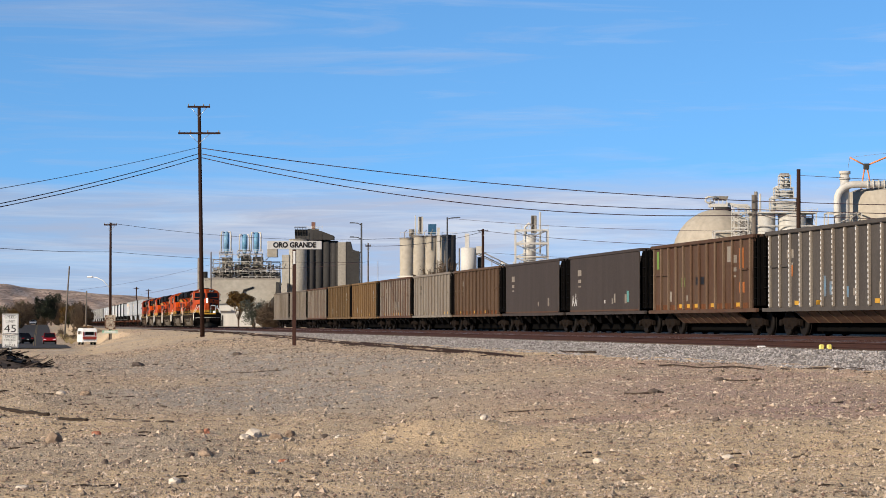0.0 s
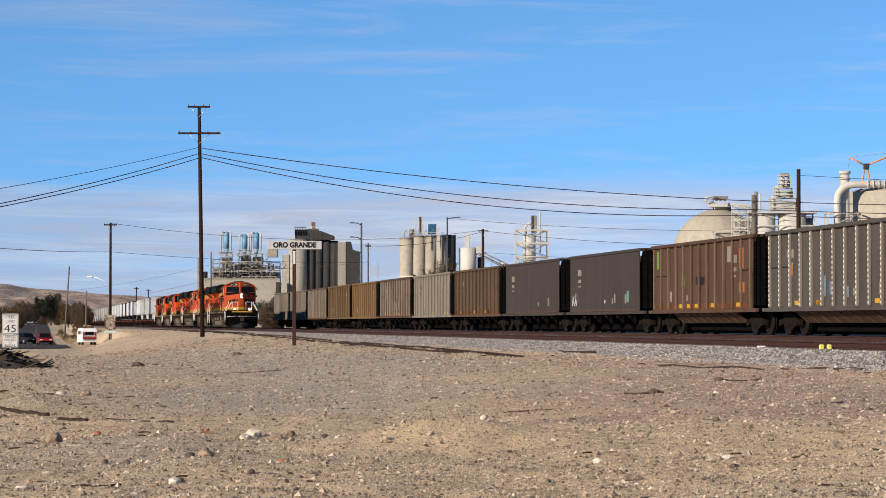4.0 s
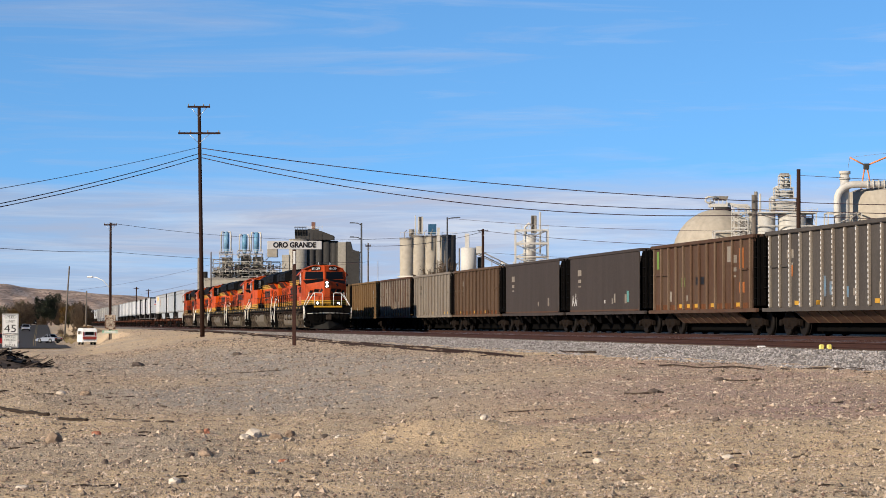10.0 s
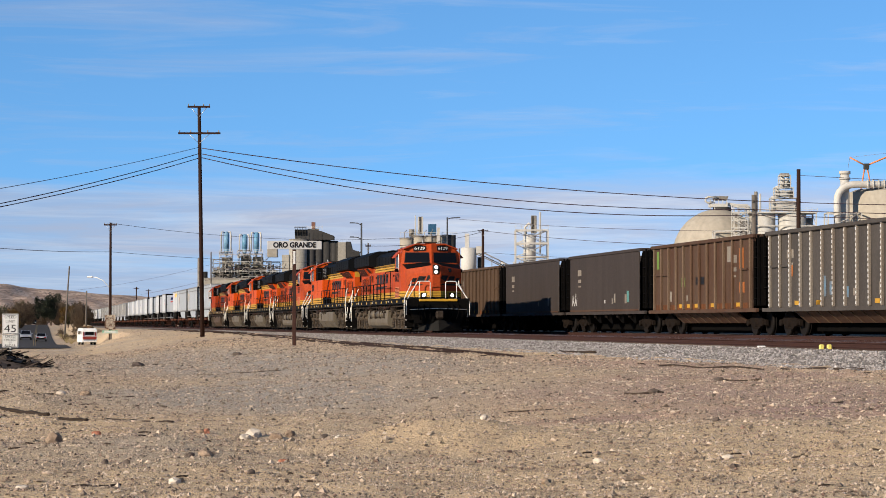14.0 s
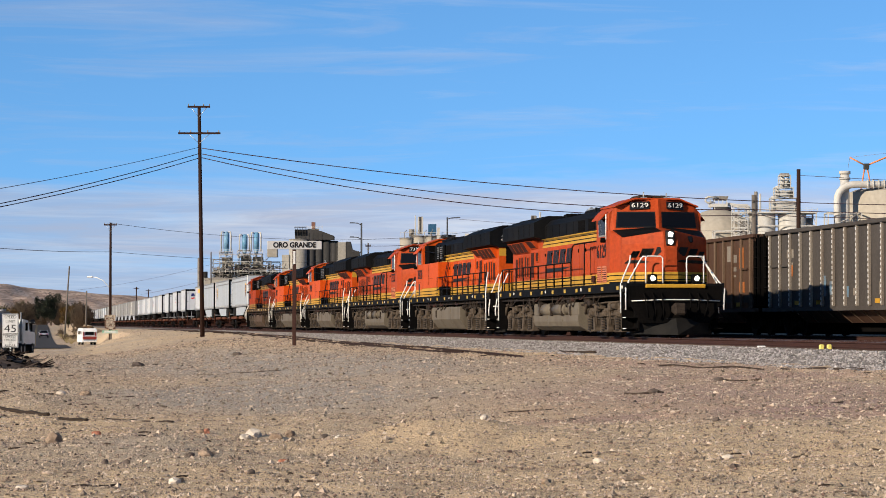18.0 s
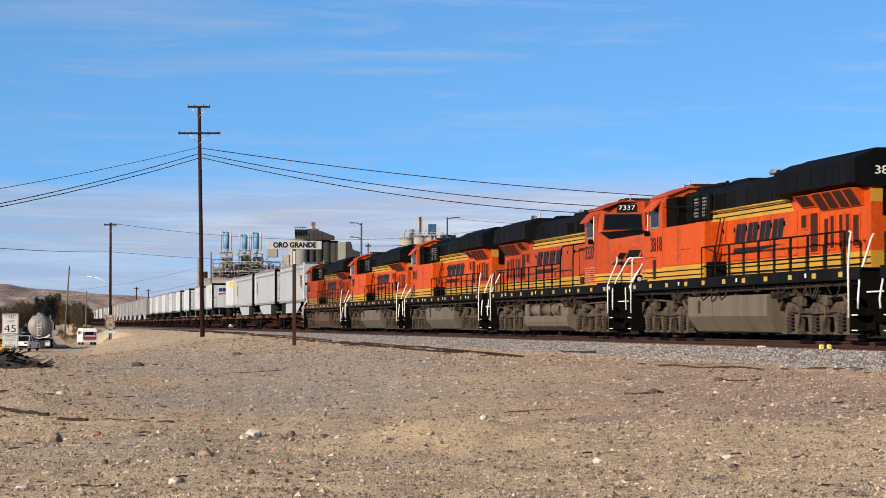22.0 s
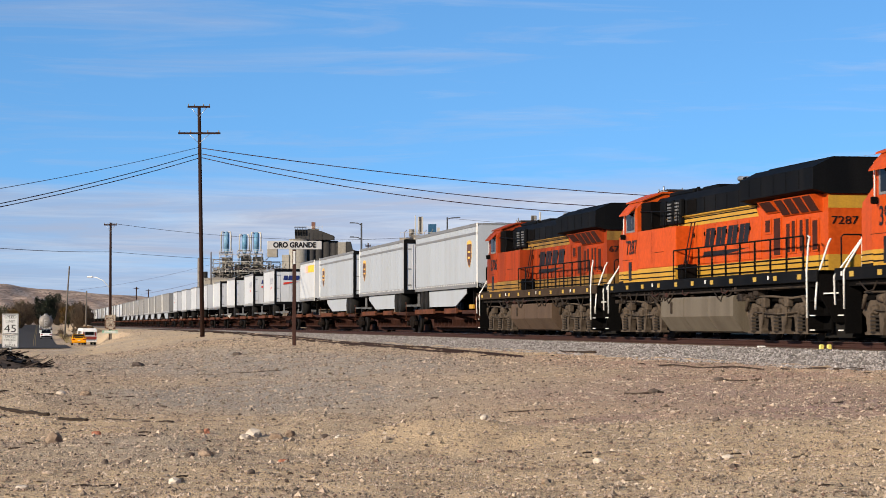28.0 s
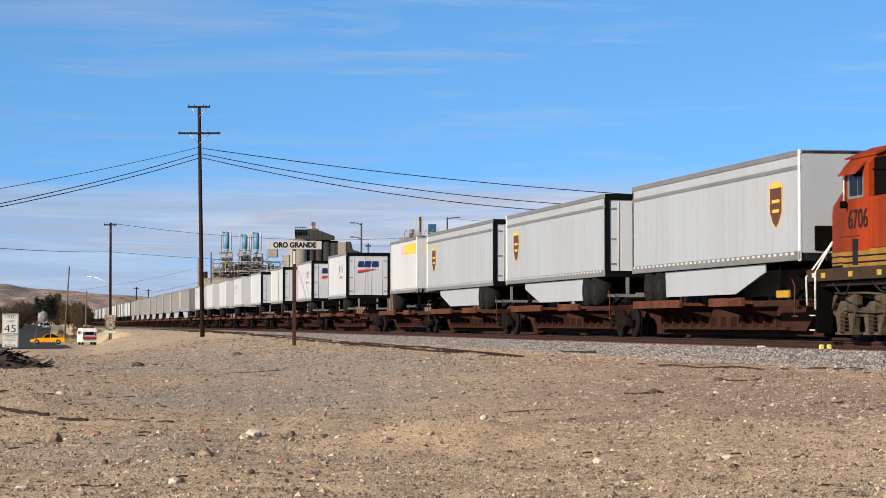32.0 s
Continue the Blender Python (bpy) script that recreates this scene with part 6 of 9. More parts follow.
for k in range(5):
    paint_mark(dark, -6.3 + k * 0.22, 1.3 + 0.12 * (k % 2), 0.07, 0.5 - 0.15 * (k % 3), M_SIGN, "white sprayed scrawl", VIEW_SIDE, 1.552, 0.12)
paint_mark(dark, 4.6, 1.4, 0.4, 0.5, M_TEAL, "teal stencil block", VIEW_SIDE, 1.552)
paint_mark(dark, 2.2, 1.4, 0.3, 0.4, M_RIB, "pale stencil block", VIEW_SIDE, 1.552)
paint_mark(dark, 0.4, 1.38, 0.14, 0.16, M_SIGN, "small white spot", VIEW_SIDE, 1.552)
red = made["ribbed", "red"]
for k in range(5):
    paint_mark(red, (-1.5 + k * 0.7), 1.45, 0.3, 0.6, M_RIB, "chalky scrawl", VIEW_SIDE, slant=0.15)
olive = made["ribbed", "olive"]
for k in range(3):
    paint_mark(olive, (2.0 + k * 0.6), 1.45, 0.25, 0.5, M_RIB, "chalky scrawl", VIEW_SIDE, slant=0.1)


# ---------------------------------------------------------------- poles, wires, signs
def power_pole(x, y, top, r, arms, label, lean=0.0, material=None, name="power_pole"):
    """arms: (height, length). Arms stand square to the view of the line."""
    z = ground_z(x, y)
    P = thing(name, label, "utility pole", at=pose(x, y, z - 0.3))
    m = material or M_POLE
    h = top - z + 0.3
    part("pole", Geo().cyl((0, 0, 0), (lean, 0, h), r, r * 0.72, 12), m, P)
    for hz, ln in arms:
        zz = hz - z + 0.3
        cx = lean * zz / h
        part("crossarm", Geo().box(cx - ln / 2, cx + ln / 2, -0.25, -0.13, zz - 0.07, zz + 0.07, 0.01), M_POLE, P, at=pose(0, 0, 0, 0, 0, -9.8))
        for s in (-1, 1):
            part("brace", Geo().tube([(cx + s * min(0.75, ln * 0.35), -0.2, zz - 0.06), (cx, -0.16, zz - 0.75)], 0.02, 5), M_STEEL, P, at=pose(0, 0, 0, 0, 0, -9.8))
        for k in (-0.46, -0.2, 0.2, 0.46):
            part("insulator", Geo().cyl((cx + k * ln, -0.19, zz + 0.07), (cx + k * ln, -0.19, zz + 0.22), 0.04, 0.03, 8), M_PGREY, P, at=pose(0, 0, 0, 0, 0, -9.8))
    return P


power_pole(12.27, 173.5, 17.47, 0.17, ((17.4, 1.65), (15.46, 3.1)), "tall creosoted wooden power pole with two crossarms", -0.3)
power_pole(8.45, 262.4, 12.65, 0.17, ((12.4, 1.4),), "dark wooden power pole carrying a street lamp")
power_pole(5.1, 384.7, 10.8, 0.15, (), "weathered leaning wooden pole beside the road", 0.75, M_POLE_GREY)
power_pole(9.4, 424.6, 7.4, 0.17, (), "weathered bare wooden pole", 0.1, M_POLE_GREY)
power_pole(54.2, 163.1, 12.63, 0.19, (), "dark wooden power pole beyond the tracks", 0.05)
power_pole(54.1, 173.3, 11.34, 0.26, (), "stout grey wooden pole beyond the tracks", 0.0, M_POLE_GREY)
power_pole(61.9, 324.2, 14.75, 0.23, ((14.5, 1.5),), "dark wooden power pole beyond the tracks")
power_pole(60.5, 335.0, 12.4, 0.12, (), "thin grey pole beyond the tracks", 0.0, M_POLE_GREY)
power_pole(42.4, 300.5, 11.9, 0.12, ((11.5, 0.7),), "thin grey pole beyond the tracks", 0.0, M_POLE_GREY)
power_pole(23.9, 322.0, 11.3, 0.12, (), "grey pole by the plant", 0.0, M_POLE_GREY)
power_pole(46.5, 320.0, 10.1, 0.06, (), "slim pole by the plant", 0.0, M_STEEL)
power_pole(29.7, 690.0, 12.2, 0.22, ((11.8, 1.6),), "distant wooden power pole")
power_pole(34.6, 720.0, 12.0, 0.22, ((11.6, 1.6),), "distant wooden power pole")
power_pole(-9.5, 118.0, 7.8, 0.15, ((7.3, 1.4),), "wooden service pole beside the road")
power_pole(110.0, 150.0, 11.8, 0.17, ((11.2, 1.8),), "dark wooden power pole beyond the tracks")


# slate tone holds the shade on the lamp posts in its colour
M_SLATE = mat("shaded_slate_steel", (0.075, 0.078, 0.085), 0.6, 0.2, amount=0.4, bump=0)


def street_lamp(x, y, top, arms, label):
    z = ground_z(x, y)
    S = thing("street_lamp", label, "street lamp", at=pose(x, y, z - 0.1, 0, 0, -9.8))
    h = top - z + 0.1
    part("post", Geo().cyl((0, 0, 0), (0, 0, h), 0.17, 0.11, 10), M_SLATE, S)
    for dz, dx in arms:
        zz = h - dz
        A = part("arm", Geo().tube([(0, 0, zz - 0.25), (dx * 0.4, 0, zz), (dx, 0, zz + 0.06)], 0.06), M_SLATE, S)
        part("lamp_head", Geo().box(dx - 0.3, dx + 0.25, -0.13, 0.13, zz - 0.02, zz + 0.12, 0.04), M_SLATE, A)
    return S


street_lamp(41.1, 297.4, 14.3, ((0.0, -1.2), (1.8, -1.2), (3.6, -0.9)), "tall grey lamp post with three arms by the plant")
street_lamp(60.5, 345.0, 17.3, ((0.05, 1.7),), "tall grey lamp post with one arm by the silos")
# the lamp arm on the second pole
lamp = thing("street_lamp", "white cobra-head street lamp on a curved arm bolted to a pole", "street lamp", at=pose(8.45, 262.4, 0, 0, 0, -9.8))
A = part("arm", Geo().tube([(-0.1, -0.1, 5.55), (-0.8, -0.1, 6.3), (-1.5, -0.1, 6.62), (-2.0, -0.1, 6.7)], 0.045), M_WHITE, lamp)
part("lamp_head", Geo().box(-2.55, -1.9, -0.25, 0.05, 6.6, 6.78, 0.06), M_WHITE, A)


def wire(a, b, sag, r, label="sagging overhead power cable"):
    a, b = Vector(a), Vector(b)
    pts = []
    for i in range(25):
        t = i / 24
        p = a.lerp(b, t)
        p.z -= sag * 4 * t * (1 - t)
        pts.append(p)
    return tagged(part("overhead_wire", Geo().tube(pts, r, 5), M_WIRE), label, "cable", "overhead cables")


mx, my = 12.05, 173.3
for k, (z0, z1) in enumerate(((14.36, 10.85), (13.94, 10.2), (13.66, 9.8))):
    wire((mx + 0.15, my, z0), (54.1, 173.0, z1), (0.55, 1.12, 1.37)[k], 0.032)
    wire((54.1, 173.0, z1), (110.0, 150.0, z1 - 0.1), 0.7, 0.03)
for k, (z0, z1, sg) in enumerate(((14.42, 6.83, 0.3), (13.96, 5.88, 0.4), (13.63, 5.77, 0.4))):
    wire((mx - 0.12, my, z0), (-9.5, 118.0, z1), sg, 0.028 if k else 0.018)
wire((8.4, 262.3, 9.45), (-9.5, 118.0, 5.9), 0.3, 0.022)
wire((8.4, 262.3, 9.45), (41.1, 297.0, 9.3), 0.35, 0.02)
wire((8.4, 262.3, 12.6), (61.9, 324.0, 14.6), 1.6, 0.022)
wire((42.4, 300.0, 11.5), (61.9, 324.0, 14.4), 0.6, 0.03)
wire((61.9, 324.0, 14.5), (110.0, 150.0, 11.2), 3.2, 0.03)
wire((60.5, 345.0, 17.2), (110.0, 150.0, 11.4), 2.6, 0.025)
wire((23.9, 322.0, 9.6), (5.1, 384.7, 6.8), 0.5, 0.014)
wire((61.9, 324.0, 11.5), (110.0, 150.0, 9.8), 2.4, 0.022)
wire((54.2, 163.1, 12.2), (110.0, 150.0, 11.0), 0.6, 0.018)
wire((23.9, 322.0, 7.6), (9.4, 424.6, 5.4), 0.4, 0.016)
wire((42.4, 300.0, 9.5), (23.9, 322.0, 9.2), 0.5, 0.02)


M_BOARD = mat("weathered_sign_board", (0.40, 0.40, 0.40), 0.6, 0, (0.28, 0.275, 0.27), 2, 0.4, fine=0.05, bump=0)


def station_sign():
    x, y = 12.0, 109.6
    z = ground_z(x, y)
    S = thing("station_sign", "white place-name board with black letters on a rusty post", "sign", at=pose(x, y, z - 0.2, 0, 0, -9.8))
    part("post", Geo().box(-0.085, 0.085, -0.07, 0.07, 0, 5.05, 0.012), M_RAIL, S, "rust-brown steel post")
    part("post_cap", Geo().box(-0.05, 0.05, -0.078, -0.071, 4.0, 4.6), M_SIGN, S)
    B = part("board", Geo().box(-1.25, 1.28, -0.12, -0.075, 4.68, 5.07, 0.01), M_BOARD, S, "white sign board")
    me = letters("ORO GRANDE", 0.33, 2.0, heavy=0.014)
    me.materials.append(M_INK)
    part("lettering", me, None, B, "black capital letters", at=pose(0.02, -0.125, 4.875))


station_sign()


def speed_sign():
    x, y = -0.9, 101.6
    z = ground_z(x, y)
    S = thing("speed_limit_sign", "white speed limit sign with a smaller plate below", "road sign", at=pose(x, y, z - 0.1, 0, 0, -9.8))
    part("post", Geo().box(-0.03, 0.03, 0.0, 0.05, 0, 1.9 - z + 0.1), M_STEEL, S)
    o = 0.1 - z

    def plate(z0, z1, rows):
        p = part("plate", Geo().box(-0.34, 0.34, -0.012, 0.0, z0 + o, z1 + o, 0.004), M_SIGN, S)
        g = Geo()
        for a, b, c, d in ((-0.32, -0.305, z0 + 0.03, z1 - 0.03), (0.305, 0.32, z0 + 0.03, z1 - 0.03), (-0.32, 0.32, z0 + 0.02, z0 + 0.035), (-0.32, 0.32, z1 - 0.035, z1 - 0.02)):
            g.box(a, b, -0.016, -0.0125, c + o, d + o)
        part("border", g, M_INK, p)
        for words, size, zc, w in rows:
            me = letters(words, size, w, 0.002)
            me.materials.append(M_INK)
            part("lettering", me, None, p, at=pose(0, -0.016, zc + o))

    plate(1.08, 1.94, (("SPEED", 0.19, 1.80, 0.5), ("LIMIT", 0.19, 1.60, 0.4), ("45", 0.46, 1.30, 0.5)))
    plate(0.52, 1.06, (("SPEED", 0.15, 0.96, 0.44), ("CHECKED", 0.15, 0.83, 0.5), ("BY", 0.13, 0.71, 0.12), ("RADAR", 0.15, 0.59, 0.44)))


speed_sign()
S = thing("roadside_sign", "rust-stained old panel sign with a small green street sign below", "sign", at=pose(8.3, 257.5, ground_z(8.3, 257.5), 0, 0, -9.8))
o = -ground_z(8.3, 257.5)
part("post", Geo().box(-0.05, 0.05, 0, 0.08, -0.2, 2.45 + o), M_POLE_GREY, S)
part("panel", Geo().box(-0.6, 0.56, -0.05, 0, 0.95 + o, 2.5 + o, 0.01), M_RUSTPANEL, S, "rusty weathered panel")
for k in range(4):
    part("panel_bar", Geo().box(-0.45, 0.42, -0.056, -0.051, 1.15 + k * 0.33 + o, 1.27 + k * 0.33 + o), M_RIB, S)
part("street_plate", Geo().box(-0.85, 0.85, -0.04, -0.02, 0.5 + o, 0.82 + o), M_GREEN, S, "green street plate")
part("street_plate_bar", Geo().box(-0.6, 0.6, -0.044, -0.041, 0.6 + o, 0.72 + o), M_SIGN, S)
g = Geo()
M_MARK = mat("pale_yellow_plastic", (0.72, 0.62, 0.16), 0.5, amount=0.3, bump=0)
part("marker", g.box(-0.055, 0.055, -0.09, 0.0, 0.0, 0.13, 0.02), M_MARK)
mk = bpy.data.objects["marker"]
mk.matrix_basis = pose(18.36, 53.6, RAIL - 0.2)
tagged(mk, "bright yellow plastic marker block beside the rail", "marker")
copy_thing(mk, pose(18.55, 53.6, RAIL - 0.2))
mk2 = part("marker", Geo().box(-0.1, 0.1, -0.2, -0.1, 0.0, 0.05, 0.01), M_WHITE, at=pose(18.3, 58.2, RAIL - 0.19))
tagged(mk2, "small white marker block beside the rail", "marker")


# ---------------------------------------------------------------- stones and debris in the yard
rg = random.Random(21)


def in_yard():
    y = 14.5 * math.exp(rg.random() * math.log(150 / 14.5))
    x = rg.uniform(-0.03 * y - 1.2, min(0.37 * y + 1.5, 16.3))
    in_yard.y = y
    return x, y, ground_z(x, y) + 0.004


in_yard.y = 20
g = Geo()
stones(rg, 100000, in_yard, lambda: (0.012 + 0.00026 * in_yard.y) * (1 + 1.8 * rg.random() ** 3 + (2.6 if rg.random() < 0.03 else 0)), g)
tagged(new("gravel", quick_mesh(g, "gravel", M_GRAVEL)), "scattered tan and grey desert gravel", "gravel", kind="stuff")


g = Geo()
stones(rg, 24000, in_yard, lambda: (0.009 + 0.00024 * in_yard.y) * (1 + 1.6 * rg.random() ** 3 + (2.4 if rg.random() < 0.02 else 0)), g)
M_GRAVEL_DK = mat("dark_desert_gravel", (0.12, 0.088, 0.068), 0.9, 0, (0.22, 0.13, 0.10), 1.5, 0.8, fine=0.2, rnd=0.6)
tagged(new("dark_gravel", quick_mesh(g, "dark_gravel", M_GRAVEL_DK)), "scattered dark brown desert gravel", "gravel", kind="stuff")


def proud():
    x, y, z = in_yard()
    return x, y, z + 0.008 + 0.0001 * y


g = Geo()
stones(rg, 2600, proud, lambda: (0.018 + 0.0005 * in_yard.y) * (0.8 + 1.3 * rg.random() ** 2), g)
tagged(new("coarse_gravel", quick_mesh(g, "coarse_gravel", M_GRAVEL_CO)), "coarse broken stones scattered over the sand", "gravel", kind="stuff")


def on_bank_far():
    y = rg.uniform(140, 345)
    x = rg.uniform(0.5, 15.5)
    return x, y, ground_z(x, y)


g = Geo()
stones(rg, 5000, on_bank_far, lambda: 0.03 + 0.16 * rg.random() ** 4, g)
tagged(new("bank_stones", quick_mesh(g, "bank_stones", M_GRAVEL)), "scattered stones on the sandy road bank", "gravel", kind="stuff")


def rock(x, y, s, flat=0.7, material=None, label="rough tan rock lying on the sand", seed=0):
    bm = bmesh.new()
    bmesh.ops.create_icosphere(bm, subdivisions=2, radius=s / 2)
    for v in bm.verts:
        k = 1 + 0.38 * noise.noise(v.co * (3.2 / s) + Vector((seed * 3.7, seed, 1))) + 0.15 * noise.noise(v.co * (9 / s) + Vector((seed, 2, seed)))
        v.co = Vector((v.co.x * k, v.co.y * k * 0.8, v.co.z * k * flat))
    me = bpy.data.meshes.new("rock")
    bm.to_mesh(me)
    bm.free()
    me.materials.append(material or M_ROCK)
    ob = new("rock", me)
    ob.matrix_basis = pose(x, y, ground_z(x, y) + s * flat * 0.22, 0, 0, seed * 47)
    return tagged(ob, label, "rock", "rocks in the sandy yard")


M_ROCK_PALE = mat("pale_rock", (0.55, 0.48, 0.40), 0.9, 0, (0.36, 0.29, 0.23), 6, 0.6, fine=0.2, fscale=20, bump=0.5)
M_ROCK_RED = mat("red_rock", (0.36, 0.15, 0.09), 0.9, 0, (0.22, 0.10, 0.07), 6, 0.6, fine=0.2, fscale=20, bump=0.5)
M_ROCK_DARK = mat("dark_rock", (0.11, 0.085, 0.07), 0.9, 0, (0.05, 0.04, 0.035), 6, 0.6, fine=0.2, fscale=20, bump=0.5)
for k, (x, y, s, fl, m, lb) in enumerate((
        (0.25, 26.8, 0.17, 0.85, M_ROCK, "split brown rock lying on the sand"), (-0.07, 19.5, 0.11, 0.35, M_ROCK_PALE, "flat pale stone lying on the sand"),
        (1.18, 19.9, 0.09, 0.7, M_ROCK_PALE, "pale broken stone on the sand"), (1.24, 20.0, 0.05, 0.8, M_ROCK_DARK, "small dark stone on the sand"), (2.39, 22.8, 0.1, 0.5, M_ROCK_RED, "reddish stone on the sand"),
        (2.70, 29.3, 0.2, 0.6, M_ROCK_PALE, "pale stone in a gravel heap"), (2.95, 29.0, 0.14, 0.7, M_ROCK, ""), (2.55, 28.7, 0.12, 0.6, M_ROCK_PALE, ""), (3.15, 29.2, 0.13, 0.6, M_ROCK, ""),
        (3.45, 26.8, 0.1, 0.7, M_ROCK_PALE, ""), (3.56, 26.9, 0.09, 0.8, M_ROCK_PALE, ""), (3.5, 28.6, 0.08, 0.7, M_ROCK_DARK, "small dark stone on the sand"), (2.13, 30.4, 0.11, 0.6, M_ROCK, ""),
        (2.2, 30.4, 0.09, 0.8, M_ROCK_RED, "reddish stone on the sand"), (0.8, 30.0, 0.1, 0.6, M_ROCK_RED, "small red-brown stone on sand"), (0.62, 31.0, 0.07, 0.8, M_ROCK_DARK, ""),
        (0.7, 23.0, 0.07, 0.7, M_ROCK_DARK, ""), (0.9, 22.9, 0.07, 0.7, M_ROCK_DARK, ""), (1.7, 23.6, 0.13, 0.6, M_ROCK, ""), (1.55, 23.7, 0.09, 0.6, M_ROCK_DARK, ""),
        (1.9, 20.8, 0.08, 0.6, M_ROCK_DARK, ""), (5.2, 21.5, 0.09, 0.6, M_ROCK_PALE, ""), (6.3, 21.0, 0.08, 0.6, M_ROCK_PALE, ""), (4.9, 25.6, 0.08, 0.8, M_ROCK_PALE, ""),
        (7.9, 26.8, 0.09, 0.7, M_ROCK_DARK, ""), (4.2, 19.2, 0.07, 0.7, M_ROCK, ""), (5.9, 19.5, 0.07, 0.7, M_ROCK_DARK, ""), (1.1, 49.6, 0.25, 0.5, M_ROCK, ""), (0.6, 50.3, 0.22, 0.5, M_ROCK_PALE, ""),
        (12.1, 40.9, 0.2, 0.4, M_ROCK_DARK, "dark flat stone on the sand"), (9.6, 36.0, 0.16, 0.5, M_ROCK_DARK, ""), (4.0, 91.5, 0.5, 0.35, M_ROCK_DARK, "dark slab half sunk in the sand"), (8.2, 96, 0.35, 0.4, M_ROCK_DARK, ""))):
    rock(x, y, s * 1.25, fl, m, lb or "rough tan rock lying on the sand", k + 1)


def stick(x0, y0, x1, y1, r, label, seed, material=None, name="plank"):
    rr = random.Random(seed)
    n = 7
    pts = []
    for i in range(n + 1):
        t = i / n
        x, y = x0 + (x1 - x0) * t, y0 + (y1 - y0) * t
        pts.append((x + rr.uniform(-1, 1) * r * 0.6, y + rr.uniform(-1, 1) * r, ground_z(x, y) + r * 0.6 + rr.uniform(-0.2, 0.3) * r))
    g = Geo().tube(pts, r * 0.72, 5)
    g.v = [(p[0], p[1], p[2]) for p in g.v]
    return tagged(part(name, g, material or M_TIMBER), label, "driftwood")


stick(-0.62, 39.8, 0.25, 36.6, 0.045, "dark splintered timber lying on the sand", 1)
stick(0.35, 34.2, 0.79, 33.6, 0.03, "dark broken stick on the sand", 2)
stick(1.08, 34.7, 1.55, 33.6, 0.022, "dark broken stick on the sand", 3)
stick(1.5, 33.6, 1.91, 32.7, 0.02, "dark broken stick on the sand", 4)
stick(0.32, 19.5, 0.73, 19.65, 0.016, "thin dark stick on the sand", 5)
stick(0.1, 49.9, 0.42, 48.8, 0.035, "dark twisted stick on the sand", 6)
stick(9.2, 36.3, 9.75, 35.9, 0.025, "dark twig on the reddish sand", 7)
stick(10.2, 30.2, 10.55, 29.9, 0.014, "thin dark twig on the sand", 8)
stick(6.6, 33.0, 7.2, 32.6, 0.014, "thin dark twig on the sand", 9)
stick(12.0, 40.4, 12.6, 40.0, 0.03, "dark scrap of timber", 10)
stick(14.0, 52.0, 15.2, 48.0, 0.03, "long thin dark pole beside the ballast", 11)
stick(15.4, 47.5, 16.2, 43.5, 0.025, "long thin dark pole beside the ballast", 12)
stick(16.3, 72.5, 16.6, 69.0, 0.05, "dark tie fragment on the ballast", 13)
stick(16.4, 66.5, 16.9, 64.6, 0.03, "dark tie fragment on the ballast", 14)
stick(4.2, 70.0, 6.9, 66.5, 0.018, "thin dark stick on the gravel", 15)

# twigs and splinters strewn over the sand
rw = random.Random(61)
g = Geo()
for _ in range(90):
    yy = 16 * math.exp(rw.random() * math.log(110 / 16.0))
    xx = rw.uniform(-0.03 * yy - 1.0, min(0.37 * yy + 1.0, 16.0))
    if rw.random() < 0.4:
        xx = rw.uniform(-1.5, 2.5)
    ln, an = rw.uniform(0.04, 0.14) * (0.7 + yy / 60), rw.uniform(-1.4, 1.4)
    dx, dy = ln * math.cos(an), ln * math.sin(an)
    r = 0.006 + 0.00018 * yy
    g.tube([(xx, yy, ground_z(xx, yy) + r), (xx + dx * 0.5, yy + dy * 0.5 + r, ground_z(xx + dx * 0.5, yy + dy * 0.5) + r * 1.5), (xx + dx, yy + dy, ground_z(xx + dx, yy + dy) + r)], r, 4)
tagged(part("twig_litter", g, M_TIMBER), "dark twigs and splinters strewn over the sand", "twigs", kind="stuff")

# dark rubble heap
heap = thing("rubble_heap", "heap of dark charred timber and rubble at the roadside", "rubble heap")
rr = random.Random(4)
rings = []
for i in range(7):
    t = i / 6
    ring = []
    for j in range(20):
        a = 2 * math.pi * j / 20
        r = (1 - t) ** 0.75
        x = -1.5 + 2.15 * r * math.cos(a) * (1 + 0.12 * math.sin(3 * a + i))
        yy = 93.5 + 3.2 * r * math.sin(a)
        ring.append((x, yy, ground_z(x, yy) - 0.06 + 0.74 * t + 0.06 * noise.noise((x * 3, yy * 2, 5))))
    rings.append(ring)
part("mound", Geo().loft(rings, True, True), M_ROCK_DARK, heap, "dark earth mound")
for k in range(170):
    a, r = rr.uniform(0, 6.3), rr.random() ** 0.5
    x, yy = -1.5 + 2.2 * r * math.cos(a), 93.5 + 3.2 * r * math.sin(a)
    z = ground_z(x, yy) + 0.74 * (1 - r ** 1.4)
    ln = rr.uniform(0.25, 1.3)
    part("charred_stick" if k % 6 else "lump", Geo().box(-ln / 2, ln / 2, -0.02, 0.02, -0.016, 0.02) if k % 6 else Geo().dome((0, 0, 0), 0.09, 7, 3), (M_DARK, M_TIMBER, M_TIE)[k % 3], heap,
         at=pose(x, yy, z + 0.02, rr.uniform(-20, 20), rr.uniform(-25, 25), rr.uniform(0, 180)))


